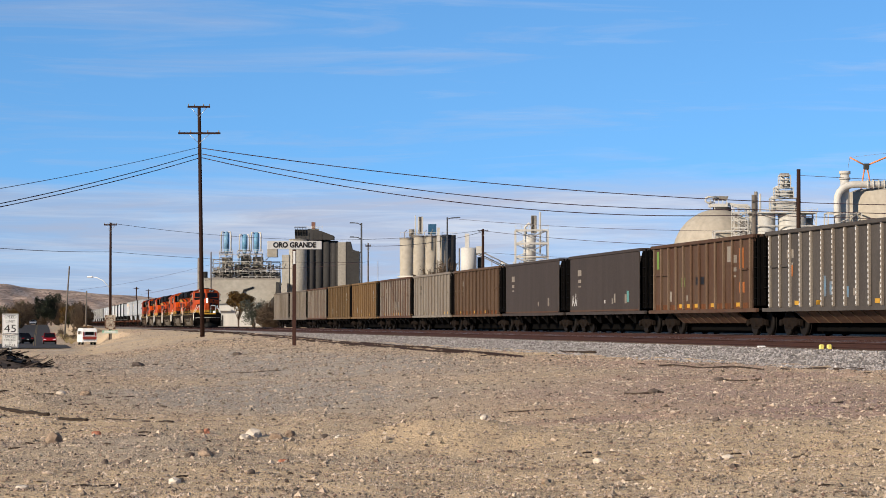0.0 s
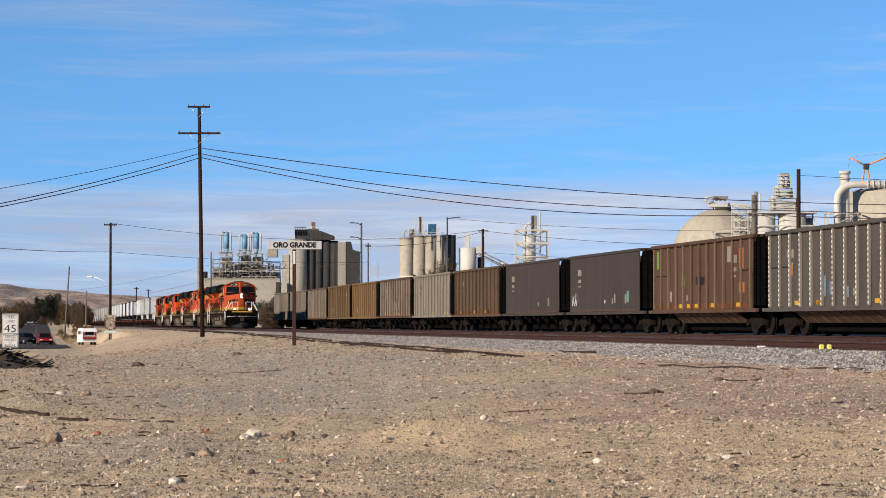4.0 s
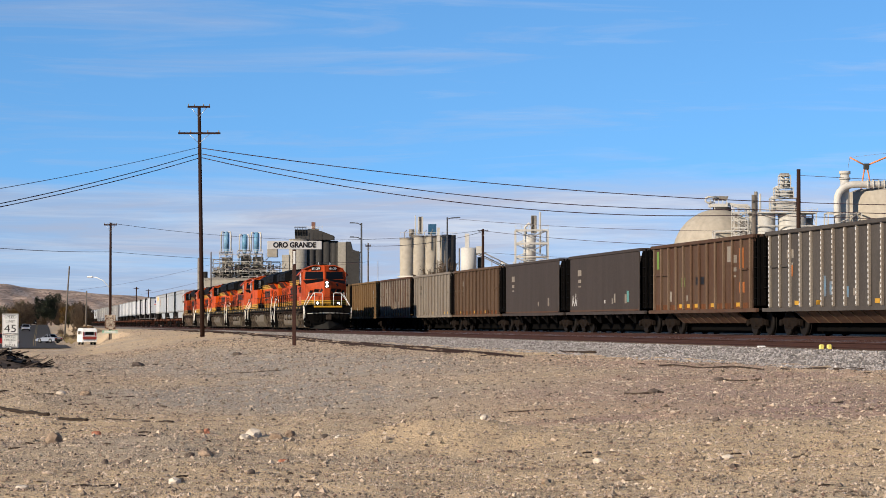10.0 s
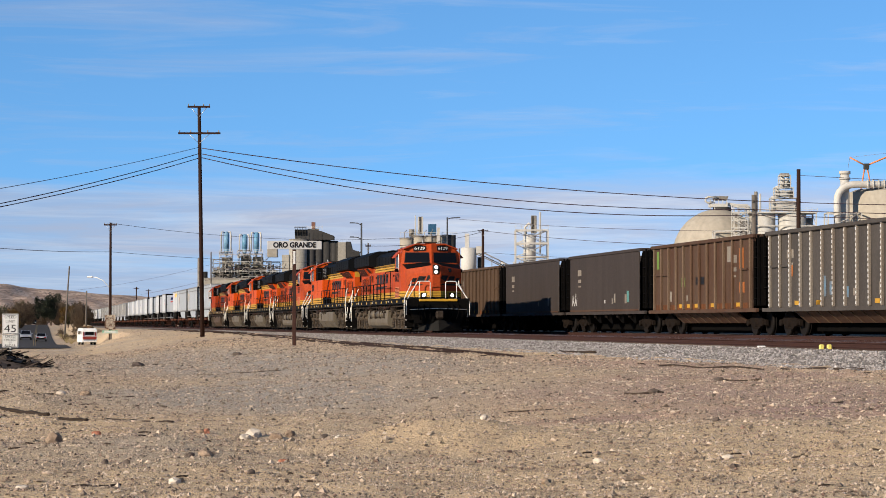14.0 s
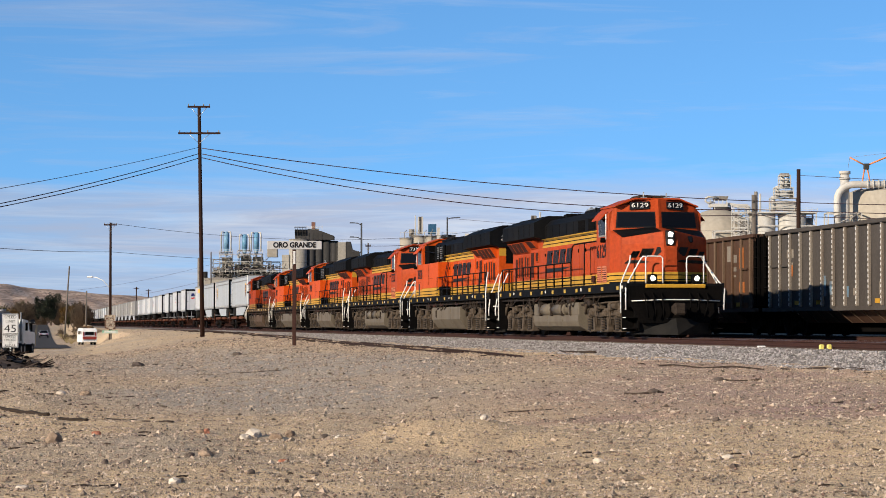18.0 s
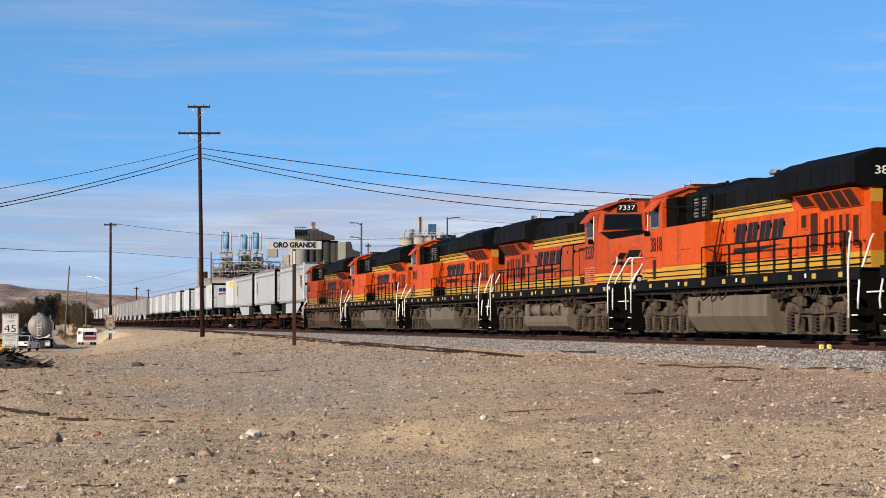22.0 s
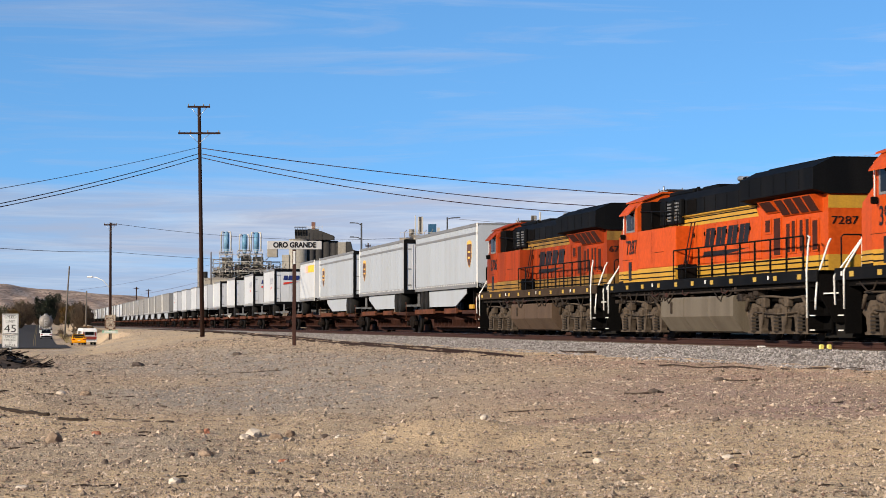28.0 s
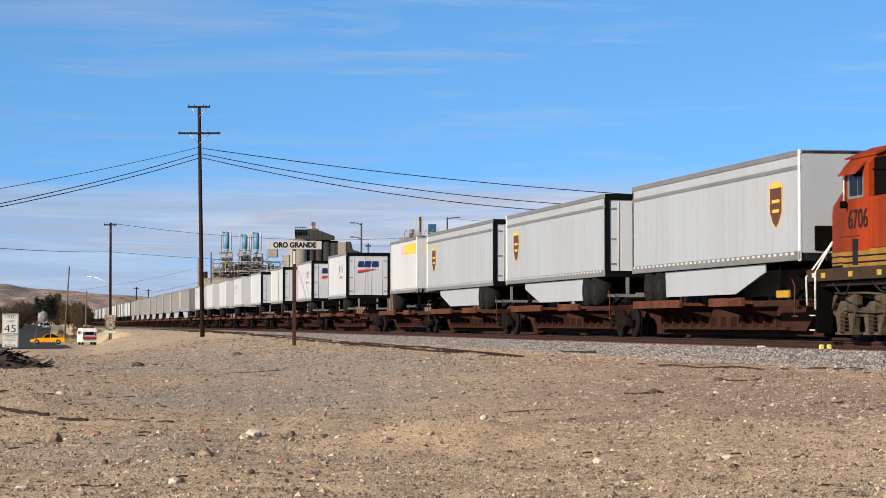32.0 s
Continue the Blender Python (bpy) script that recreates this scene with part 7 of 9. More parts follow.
# ---------------------------------------------------------------- plants
def leafy(n, rx, ry, rz, size, seed, lumps=9, hollow=0.45):
    """A crown of many small leaf clumps gathered round several lumps."""
    rr = random.Random(seed)
    cs = [(rr.uniform(-0.6, 0.6) * rx, rr.uniform(-0.6, 0.6) * ry, rr.uniform(-0.5, 0.62) * rz, rr.uniform(0.28, 0.52)) for _ in range(lumps)]
    g = Geo()
    for _ in range(n):
        c = rr.choice(cs)
        d = Vector((rr.gauss(0, 1), rr.gauss(0, 1), rr.gauss(0, 1))).normalized() * (hollow + (1 - hollow) * rr.random()) * c[3]
        p = Vector((c[0] + d.x * rx, c[1] + d.y * ry, c[2] + d.z * rz))
        u = Vector((rr.gauss(0, 1), rr.gauss(0, 1), rr.gauss(0, 1))).normalized()
        v = u.orthogonal().normalized()
        s = size * rr.uniform(0.5, 1.3)
        g.add([tuple(p + u * s), tuple(p + v * s * 0.45), tuple(p - u * s), tuple(p - v * s * 0.45)], [(0, 1, 2, 3)])
    return g, cs


def tree(x, y, height, width, material, label, seed, n=2600, size=0.16, name="tree", low=0.25, category="tree", trunk=0.16):
    z = ground_z(x, y)
    T = thing(name, label, category, at=pose(x, y, z - 0.1))
    rz = height * (1 - low) / 2
    cz = height * low + rz
    g, cs = leafy(n, width / 2, width / 2, rz, size, seed, 11)
    crown = part("crown", quick_mesh(g.move(Matrix.Translation((0, 0, cz))), "crown", material), None, T)
    rr = random.Random(seed + 5)
    part("trunk", Geo().tube([(0, 0, 0), (rr.uniform(-0.1, 0.1), 0.05, height * low * 0.7), (rr.uniform(-0.3, 0.3), 0, cz * 0.8)], trunk, 7), M_BARK, T)
    for c in cs[:6]:
        part("limb", Geo().tube([(0, 0, height * low * 0.5), (c[0] * 0.5, c[1] * 0.5, (cz + c[2]) * 0.6), (c[0], c[1], cz + c[2])], trunk * 0.4, 5), M_BARK, T)
    return T


def bare_bush(x, y, height, width, label, seed, n=260, material=None, category="bush"):
    z = ground_z(x, y)
    T = thing("bare_bush", label, category, at=pose(x, y, z - 0.05))
    rr = random.Random(seed)
    g = Geo()
    for _ in range(n):
        a = rr.uniform(0, 6.3)
        r = rr.random() ** 0.6 * width / 2
        h = height * rr.uniform(0.45, 1.0) * (1 - 0.35 * (2 * r / width) ** 2)
        p0 = (0.12 * r * math.cos(a), 0.12 * r * math.sin(a), 0)
        p1 = (0.55 * r * math.cos(a + 0.2), 0.55 * r * math.sin(a + 0.2), h * 0.55)
        p2 = (r * math.cos(a), r * math.sin(a), h)
        w = 0.02 * height / 3
        for q0, q1 in ((p0, p1), (p1, p2)):
            g.add([(q0[0] - w, q0[1], q0[2]), (q0[0] + w, q0[1], q0[2]), (q1[0] + w * 0.6, q1[1], q1[2]), (q1[0] - w * 0.6, q1[1], q1[2])], [(0, 1, 2, 3)])
        for _ in range(5):
            t = rr.uniform(0.2, 1.0)
            b = [p1[i] + (p2[i] - p1[i]) * t for i in range(3)]
            e = [b[0] + rr.uniform(-1, 1) * width * 0.12, b[1] + rr.uniform(-1, 1) * width * 0.12, b[2] + rr.uniform(-0.05, 0.16) * height]
            g.add([(b[0], b[1], b[2] - w), (b[0], b[1], b[2] + w), (e[0], e[1], e[2])], [(0, 1, 2)])
    part("branch_tangle", quick_mesh(g, "branch_tangle", material or M_TWIG), None, T)
    gl, _ = leafy(n * 3, width / 2, width / 2, height * 0.42, 0.09 * height / 3, seed + 2, 10, 0.2)
    part("dry_crown", quick_mesh(gl.move(Matrix.Translation((0, 0, height * 0.5))), "dry_crown", material or M_TWIG), None, T)
    return T


# beyond the tracks
tree(34.2, 398, 6.6, 6.2, M_LEAF_OC, "small tree with an ochre autumn crown", 3, 5200, 0.17, low=0.45)
tree(35.6, 385, 5.2, 5.2, M_LEAF_GREY, "grey-green rounded shrub beside the cars", 4, 5200, 0.13, "shrub", 0.02, "shrub")
bare_bush(34.8, 345, 4.6, 5.6, "brown leafless bush behind the standing cars", 5, 700)
bare_bush(36.0, 368, 3.4, 4.0, "brown leafless bush behind standing cars", 6, 300)
for k, (x, y, h, w) in enumerate(((82, 480, 14, 10), (88, 500, 15, 9), (103, 480, 12, 9), (108, 475, 13, 8))):
    bare_bush(x, y, h, w, "leafless pale-twigged tree in front of the plant", 30 + k, 170)
# by the road and the hill
tree(5.0, 640, 9.8, 6.4, M_LEAF_DK, "dark evergreen tree beside the road", 7, 4200, 0.24, low=0.08, trunk=0.22)
tree(2.6, 690, 8.5, 5.0, M_LEAF_DK, "dark evergreen tree beside the road", 8, 2600, 0.24, low=0.1)
for k, (x, y, h, w, m, kind) in enumerate((
        (-3.0, 560, 7.2, 8.0, M_TWIG, 0), (-7.0, 600, 8.0, 9.0, M_LEAF, 1), (-5.5, 520, 6.0, 7.0, M_LEAF_OC, 1), (-9.0, 540, 7.0, 8.0, M_TWIG, 0), (-2.6, 640, 7.0, 7.0, M_LEAF, 1), (-1.0, 740, 7.5, 8.0, M_TWIG, 0),
        (-11, 640, 9.0, 9.0, M_TWIG, 0), (9.4, 482, 5.6, 4.6, M_TWIG, 0), (8.6, 500, 5.4, 4.6, M_LEAF, 1), (8.3, 560, 5.6, 5.0, M_LEAF_OC, 1),
        (11.4, 610, 6.5, 5.0, M_TWIG, 0), (13.3, 600, 6.0, 4.4, M_TWIG, 0), (14.8, 665, 6.8, 4.6, M_TWIG, 0), (7.5, 720, 8.5, 8.0, M_TWIG, 0), (11.6, 740, 7.5, 7.0, M_LEAF, 1), (3.0, 800, 9, 10, M_TWIG, 0), (10.0, 820, 9, 10, M_LEAF, 1))):
    if kind:
        tree(x, y, h, w, m, "dusty olive roadside tree" if m is M_LEAF else "ochre-leaved small roadside tree", 50 + k, 2000, 0.24, low=0.05)
    else:
        bare_bush(x, y, h, w, "brown leafless roadside thicket", 50 + k, 300)
for k in range(14):
    rr = random.Random(190 + k)
    x, y = rr.uniform(4.8, 10.5), rr.uniform(345, 470)
    bare_bush(x, y, rr.uniform(0.7, 1.7), rr.uniform(1.2, 3.0), "low dry brown scrub on the road bank", 200 + k, 90, M_TWIG, "bush")
for k in range(16):
    rr = random.Random(90 + k)
    x, y = rr.uniform(4.6, 8.6), rr.uniform(325, 450)
    bare_bush(x, y, rr.uniform(0.5, 1.2), rr.uniform(0.8, 2.0), "dry straw-coloured grass clump on the road bank", 100 + k, 70, M_STRAW, "grass clump")


# ---------------------------------------------------------------- cement plant
M_BLUE_DK = mat("dark_blue_paint", (0.025, 0.085, 0.16), 0.6, bump=0)


def site(x, y, turn=-9.84):
    return pose(x, y, ground_z(x, y), 0, 0, turn)


def frame_tower(g, x0, x1, y0, y1, z0, z1, nz, r=0.14, brace=True, cross=False):
    for x in (x0, x1):
        for y in (y0, y1):
            g.box(x - r, x + r, y - r, y + r, z0, z1)
    for k in range(nz + 1):
        z = z0 + (z1 - z0) * k / nz
        for y in (y0, y1):
            g.box(x0, x1, y - r * 0.8, y + r * 0.8, z - r, z + r)
        for x in (x0, x1):
            g.box(x - r * 0.8, x + r * 0.8, y0, y1, z - r, z + r)
        if brace and k < nz:
            zz = z0 + (z1 - z0) * (k + 1) / nz
            a, b = (x0, x1) if k % 2 else (x1, x0)
            for y in (y0, y1):
                g.tube([(a, y, z), (b, y, zz)], r * 0.7, 4)
                if cross:
                    g.tube([(b, y, z), (a, y, zz)], r * 0.7, 4)
            g.tube([(x0, y0, z), (x0, y1, zz)], r * 0.7, 4).tube([(x1, y0, z), (x1, y1, zz)], r * 0.7, 4)
    return g


def railing(P, x0, x1, y, z, h=1.1):
    g = Geo()
    n = max(2, int((x1 - x0) / 1.6))
    for k in range(n + 1):
        x = x0 + (x1 - x0) * k / n
        g.box(x - 0.05, x + 0.05, y - 0.05, y + 0.05, z, z + h)
    g.box(x0, x1, y - 0.05, y + 0.05, z + h - 0.08, z + h).box(x0, x1, y - 0.04, y + 0.04, z + h * 0.5, z + h * 0.5 + 0.06)
    part("railing", g, M_PWHITE, P)


# low shed with a long dusty roof
P = thing("plant_shed", "long low plant shed with a dusty cream roof", "industrial building", at=site(58.5, 650))
part("wall", Geo().box(-12.8, 8.4, -5, 5, 0, 6.4), M_PWHITE, P, "pale wall")
part("roof", Geo().prism([(-5.8, 6.2), (5.6, 6.2), (1.5, 13.0), (-0.6, 13.0)], "x", -13.0, 8.7), M_PROOF, P, "dusty cream roof sheeting")
part("roof_break", Geo().prism([(-2.65, 9.9), (-2.45, 9.9), (-2.3, 10.4), (-2.5, 10.3)], "x", -13.0, 8.6), M_PDARK, P)
part("ridge_cap", Geo().box(-13.1, 8.8, -0.8, 1.7, 12.9, 13.3), M_PGREY, P)
part("end_house", Geo().prism([(6.2, 0), (10.8, 0), (10.8, 6.6), (9.2, 8.6), (8.9, 10.8), (8.1, 10.8), (7.8, 8.6), (6.2, 6.6)], "y", -6.4, -1), M_PDARK, P, "dark spired end house")
part("end_house_cap", Geo().box(8.0, 9.0, -6.5, -5.3, 10.4, 12.0), M_PDARK, P)
part("conveyor", Geo().tube([(-4.6, -6.2, 6.8), (-1.2, -4.4, 8.6), (-1.0, -3.6, 9.8), (1.6, -2.6, 10.6)], 0.28, 6), M_PDARK, P)
part("canopy", Geo().box(-9.0, -4.2, -6.2, -5, 4.2, 4.6), M_PWHITE, P)
part("doorway", Geo().box(-9.5, -6.4, -5.05, -4.9, 0, 3.0), M_PDARK, P)
part("side_tank", Geo().cyl((-12.0, -6.2, 0), (-12.0, -6.2, 2.4), 1.4, 1.4, 14), M_PWHITE, P)

# the kiln structure above it
P = thing("preheater_structure", "dusty steel process structure with three blue cyclones", "industrial structure", at=site(60.0, 672))
for k, (x0, x1, z0, z1, m) in enumerate(((-9.5, -6.6, 10, 19.0, M_PGREY), (-7.4, -4.2, 10, 21.0, M_PGREY), (-4.2, -2.0, 10, 18.0, M_PDARK), (-2.2, 0.9, 10, 21.5, M_PGREY), (0.9, 4.4, 10, 20.5, M_PGREY),
                                        (4.4, 7.0, 10, 18.4, M_PGREY), (6.4, 9.6, 10, 18.0, M_PDARK))):
    part("steel_frame", frame_tower(Geo(), x0, x1, -3.2, 1.2, z0, z1, 7, 0.06), m, P)
rr = random.Random(77)
for k in range(230):
    x, z = rr.uniform(-9.8, 9.3), 11.5 + 8.0 * rr.random() ** 1.2
    if z > 17.0 and (abs(x) > 6.5 or rr.random() < 0.4):
        continue
    q = rr.random()
    m = rr.choice([M_PGREY, M_PDARK, M_PDARK, M_PWHITE, M_PROOF, M_PDARK, M_PGREY])
    y = rr.uniform(-3.4, 0.8)
    if q < 0.34:
        part("duct", Geo().tube([(x, y, z), (x + rr.uniform(0.6, 2.2), y, z + rr.uniform(-0.1, 0.1)), (x + rr.uniform(2.2, 2.4), y, z + rr.uniform(0.5, 1.6))], rr.uniform(0.06, 0.15), 6), m, P)
    elif q < 0.56:
        part("pipe", Geo().tube([(x, y, z - 1.0), (x, y, z + rr.uniform(0.5, 2.2))], rr.uniform(0.06, 0.14), 6), m, P)
    elif q < 0.84:
        part("housing", Geo().box(x, x + rr.uniform(0.3, 1.1), y, y + 1.2, z, z + rr.uniform(0.25, 0.9), 0.03), m, P)
    else:
        part("vessel", Geo().cyl((x, y, z), (x, y, z + rr.uniform(0.5, 1.5)), rr.uniform(0.2, 0.42), None, 10), m, P)
for z in (12.6, 15.0, 17.4, 19.4):
    railing(P, -9.0 if z < 18 else -7.4, 9.2 if z < 16 else 4.6, -3.6, z, 0.9)
for k, (x, zt) in enumerate(((-5.8, 26.6), (-0.6, 25.8), (2.7, 26.4))):
    c = part("cyclone", Geo().cyl((x, 0, 22.0), (x, 0, zt), 0.8, 0.8, 16).cyl((x, 0, 19.8), (x, 0, 22.0), 0.25, 0.8, 16).dome((x, 0, zt), 0.8, 16, 4, 0.4), M_PBLUE, P, "blue steel cyclone")
    for s in (-1, 1):
        part("down_pipe", Geo().tube([(x + s * 0.7, -0.8, zt + 0.1), (x + s * 1.25, -0.9, zt + 0.2), (x + s * 1.4, -0.9, zt - 1.0), (x + s * 1.35, -0.9, 21.2)], 0.2, 7), M_PWHITE, c)
    part("walkway", Geo().box(x - 1.9, x + 1.9, -1.8, 1.8, 20.4, 20.6), M_PGREY, P)
    railing(P, x - 1.9, x + 1.9, -1.8, 20.6)
for x0, x1, z0, z1, m in ((-9.4, -4.0, 11, 16.2, M_PDARK), (-3.6, 0.4, 11, 17.6, M_PDARK), (0.6, 5.2, 11, 16.8, M_PDARK), (5.4, 9.0, 11, 15.4, M_PDARK), (-7.2, -4.4, 16.2, 19.6, M_PROOF), (-1.8, 0.8, 17.6, 20.2, M_PROOF), (1.6, 4.4, 16.8, 19.8, M_PROOF)):
    part("process_house", Geo().box(x0, x1, 1.6, 4.6, z0, z1, 0.08), m, P)
part("cabin", Geo().box(6.0, 8.8, -2.5, 1.5, 19.6, 22.2, 0.05), M_PROOF, P, "rust-roofed cabin")
railing(P, -1.0, 8.5, -4.5, 13.0)
part("side_stack", Geo().cyl((-12.3, 0, 0), (-12.3, 0, 15.5), 1.2, 1.2, 16), M_PDARK, P)
part("side_stack", Geo().cyl((-13.6, 1, 0), (-13.6, 1, 19.5), 0.5, 0.5, 12), M_PGREY, P)

# old silo block
P = thing("silo_block", "weathered concrete silo block with dark grey silos and a dark headhouse", "silo", at=site(88, 745))
part("silo", Geo().cyl((-5.0, -3.2, 0), (-5.0, -3.2, 27.4), 2.9, 2.9, 32), M_CONC, P, "pale concrete silo")
for k, x in enumerate((-0.95, 1.45, 3.85, 6.25)):
    part("silo", Geo().cyl((x, -2.6 + 0.5 * k, 0), (x, -2.6 + 0.5 * k, 28.4 - 0.5 * k), 1.3, 1.3, 20), M_CONC_DK, P, "dark grey concrete silo")
part("silo_core", Geo().box(-2.4, 7.4, -2.2, 3, 0, 26.4), M_CONC_DK, P)
part("headhouse", Geo().prism([(-6.0, 27.2), (6.2, 27.2), (6.2, 28.4), (3.2, 29.6), (0.6, 30.4), (-6.0, 30.4)], "y", -4.0, 3), M_CONC_DK, P, "dark headhouse on the silos")
g = Geo()
for k in range(5):
    g.box(-6.0 + k * 0.8, -5.88 + k * 0.8, -4.6, -4.0, 28.6, 31.2)
g.box(-6.1, -2.6, -4.65, -4.55, 29.8, 29.95).box(-6.1, -2.6, -4.65, -4.0, 31.0, 31.25)
part("gallery_frame", g, M_PDARK, P, "dark open steel gallery")
railing(P, -2.4, 2.6, -4.1, 30.4)
for k in range(7):
    part("headhouse_rib", Geo().box(-5.6 + k * 1.35, -5.5 + k * 1.35, -4.1, -4.0, 27.2, 29.4), M_PDARK, P)
part("chimney", Geo().box(-0.9, 0.3, -2, -0.6, 30.2, 32.8, 0.05), mat("brick_red_paint", (0.17, 0.085, 0.065), 0.8, bump=0), P, "red chimney box")
part("chimney_platform", Geo().box(-2.0, 1.4, -2.8, 0.2, 30.4, 30.7), M_PGREY, P)
part("tower", Geo().prism([(7.5, 0), (10.0, 0), (10.0, 26.4), (7.5, 26.4)], "y", -4.0, 3.0), M_CONC, P, "pale concrete tower")
# dark concrete puts the shade on the tower's right side into colour
part("tower_side", Geo().prism([(10.0, 0), (14.2, 0), (14.2, 23.4), (12.0, 24.2), (11.4, 26.6), (10.0, 26.6)], "y", -3.8, 4.0), M_CONC_DK, P, "right side of the tower, coloured dark as shade")
part("low_block", Geo().box(-10.0, -7.7, -5, 3, 0, 22.4), M_CONC, P)
part("low_block", Geo().box(-12.6, -8.2, -7.2, -4, 0, 13.6), M_CONC, P)

# second silo group
P = thing("silo_group", "cluster of cream concrete silos with roof machinery", "silo", at=site(123, 740))
for k, x in enumerate((-6.2, -2.4, 1.4, 4.6)):
    part("silo", Geo().cyl((x, -2 + 0.4 * k, 0), (x, -2 + 0.4 * k, 27.6 + (k > 0) * 0.7), 2.15, 2.15, 24), M_DOME, P, "cream concrete silo")
    part("silo_rim", Geo().cyl((x, -2 + 0.4 * k, 27.4 + (k > 0) * 0.7), (x, -2 + 0.4 * k, 27.9 + (k > 0) * 0.7), 2.3, 2.3, 24), M_PGREY, P)
for k in range(6):
    part("pipe", Geo().tube([(-6.8 + k * 2.1, -3.6, 24 + k % 2), (-6.8 + k * 2.1, -3.6, 29.6), (-6.2 + k * 2.1, -3.4, 30.2 + 0.4 * (k % 3))], 0.12, 6), M_PGREY, P)
part("dark_bin", Geo().cyl((7.2, 0, 10), (7.2, 0, 28.8), 2.2, 2.2, 20), M_CONC_DK, P, "dark steel bin")
part("elevator", Geo().box(3.4, 4.3, -5.2, -4.2, 0, 31.0), M_PWHITE, P, "white bucket elevator")
part("blue_filter", Geo().box(0.6, 3.2, -2.5, 0.5, 29.0, 32.2, 0.08), M_BLUE_DK, P, "dark blue filter housing")
part("stack", Geo().box(-2.6, -1.0, -2, -0.4, 29.0, 34.6, 0.06), M_PGREY, P)
for k in range(3):
    part("stack_rib", Geo().box(-2.5 + k * 0.55, -2.2 + k * 0.55, -2.1, -2.0, 29.2, 34.4), M_PDARK if k == 1 else M_PWHITE, P)
part("stack", Geo().cyl((-3.4, -1.5, 28), (-3.4, -1.5, 35.0), 0.2, 0.2, 8), M_PWHITE, P)
part("bin", Geo().cyl((-4.6, -1, 28.3), (-4.6, -1, 30.6), 0.9, 0.9, 12), M_PGREY, P)
for x0, x1 in ((-8.2, -4.0), (-4.0, 3.2), (5.0, 9.8)):
    railing(P, x0, x1, -4.0, 28.4)
part("base_hall", Geo().box(-9.5, 9, -5, 4, 0, 14.8), M_CONC, P)
part("pipe_run", Geo().tube([(-9.0, -5.3, 15.6), (9.0, -5.3, 15.6)], 0.25, 6), M_PWHITE, P)

# small silo and conveyor
P = thing("small_silo", "small white silo with a leaning conveyor", "silo", at=site(118.2, 640))
part("silo", Geo().cyl((0, 0, 12), (0, 0, 21.6), 2.2, 2.2, 20), M_PWHITE, P)
part("cone", Geo().cyl((0, 0, 9.5), (0, 0, 12), 0.8, 2.2, 20), M_PGREY, P)
part("stack", Geo().box(-1.0, 0.2, -0.6, 0.6, 21.6, 25.5, 0.06), M_PWHITE, P)
part("steel_frame", frame_tower(Geo(), -2.6, 2.6, -2.4, 2.4, 0, 15, 4, 0.14), M_PGREY, P)
cg = Geo()
for ya in (-0.9, 0.9):
    for dz in (0.0, 1.3):
        cg.tube([(2.0, ya, 20.0 + dz), (15.5, ya, 13.4 + dz)], 0.12, 5)
    for k in range(12):
        x = 2.0 + k * 1.12
        z = 20.0 - (x - 2) * 0.489
        cg.tube([(x, ya, z), (x + (1.12 if k % 2 else 0), ya, z + 1.3 - (0.55 if k % 2 else 0))], 0.07, 4)
part("conveyor", cg, M_PGREY, P, "leaning lattice belt conveyor")
part("conveyor_belt", Geo().prism([(2.0, 20.3), (15.5, 13.7), (15.5, 13.9), (2.0, 20.5)], "y", -0.7, 0.7), M_PDARK, P)
for k in range(5):
    x = 4 + k * 2.4
    part("trestle", Geo().box(x - 0.08, x + 0.08, -0.9, 0.9, 0, 20.0 - (x - 2) * 0.489), M_PGREY, P)
part("feed_box", Geo().box(2.0, 4.2, -1.2, 1.2, 20.0, 22.0, 0.05), M_PWHITE, P)
part("side_bin", Geo().cyl((3.4, 1, 9), (3.4, 1, 19), 1.0, 1.0, 12), M_PDARK, P)

# white tower
P = thing("calciner_tower", "white open steel tower round a process vessel", "industrial structure", at=site(135, 636))
part("steel_frame", frame_tower(Geo(), -4.4, 4.4, -3.5, 3.5, 8, 26.3, 5, 0.17, cross=True), M_PWHITE, P)
part("vessel", Geo().cyl((-0.5, 0, 17.5), (-0.5, 0, 25.2), 1.7, 1.7, 20).cyl((-0.5, 0, 14.5), (-0.5, 0, 17.5), 0.6, 1.7, 20), M_PWHITE, P)
part("stack", Geo().box(-0.1, 1.4, -0.8, 0.8, 25.5, 30.4, 0.06), M_PGREY, P)
part("stack_panel", Geo().box(0.0, 0.6, -0.86, -0.8, 26.5, 30.2), M_PDARK, P)
part("stack", Geo().cyl((2.4, 0, 20), (2.4, 0, 31.4), 0.25, 0.25, 8), M_PWHITE, P)
part("bent_duct", Geo().tube([(-1.6, -1, 25), (-1.8, -1, 27.2), (-0.8, -1, 28.2), (0.2, -1, 27.6)], 0.35, 8), M_PWHITE, P)
for z in (17.2, 21.8, 26.6):
    railing(P, -4.6, 4.6, -3.6, z)
rr = random.Random(31)
for k in range(22):
    x, z = rr.uniform(-9.5, 5.5), rr.uniform(11.5, 17.0)
    part("duct", Geo().tube([(x, -4, z), (x + rr.uniform(-2, 2), -4, z + rr.uniform(0.3, 2.2))], rr.uniform(0.1, 0.3), 6), rr.choice([M_PGREY, M_PDARK, M_PWHITE]), P)

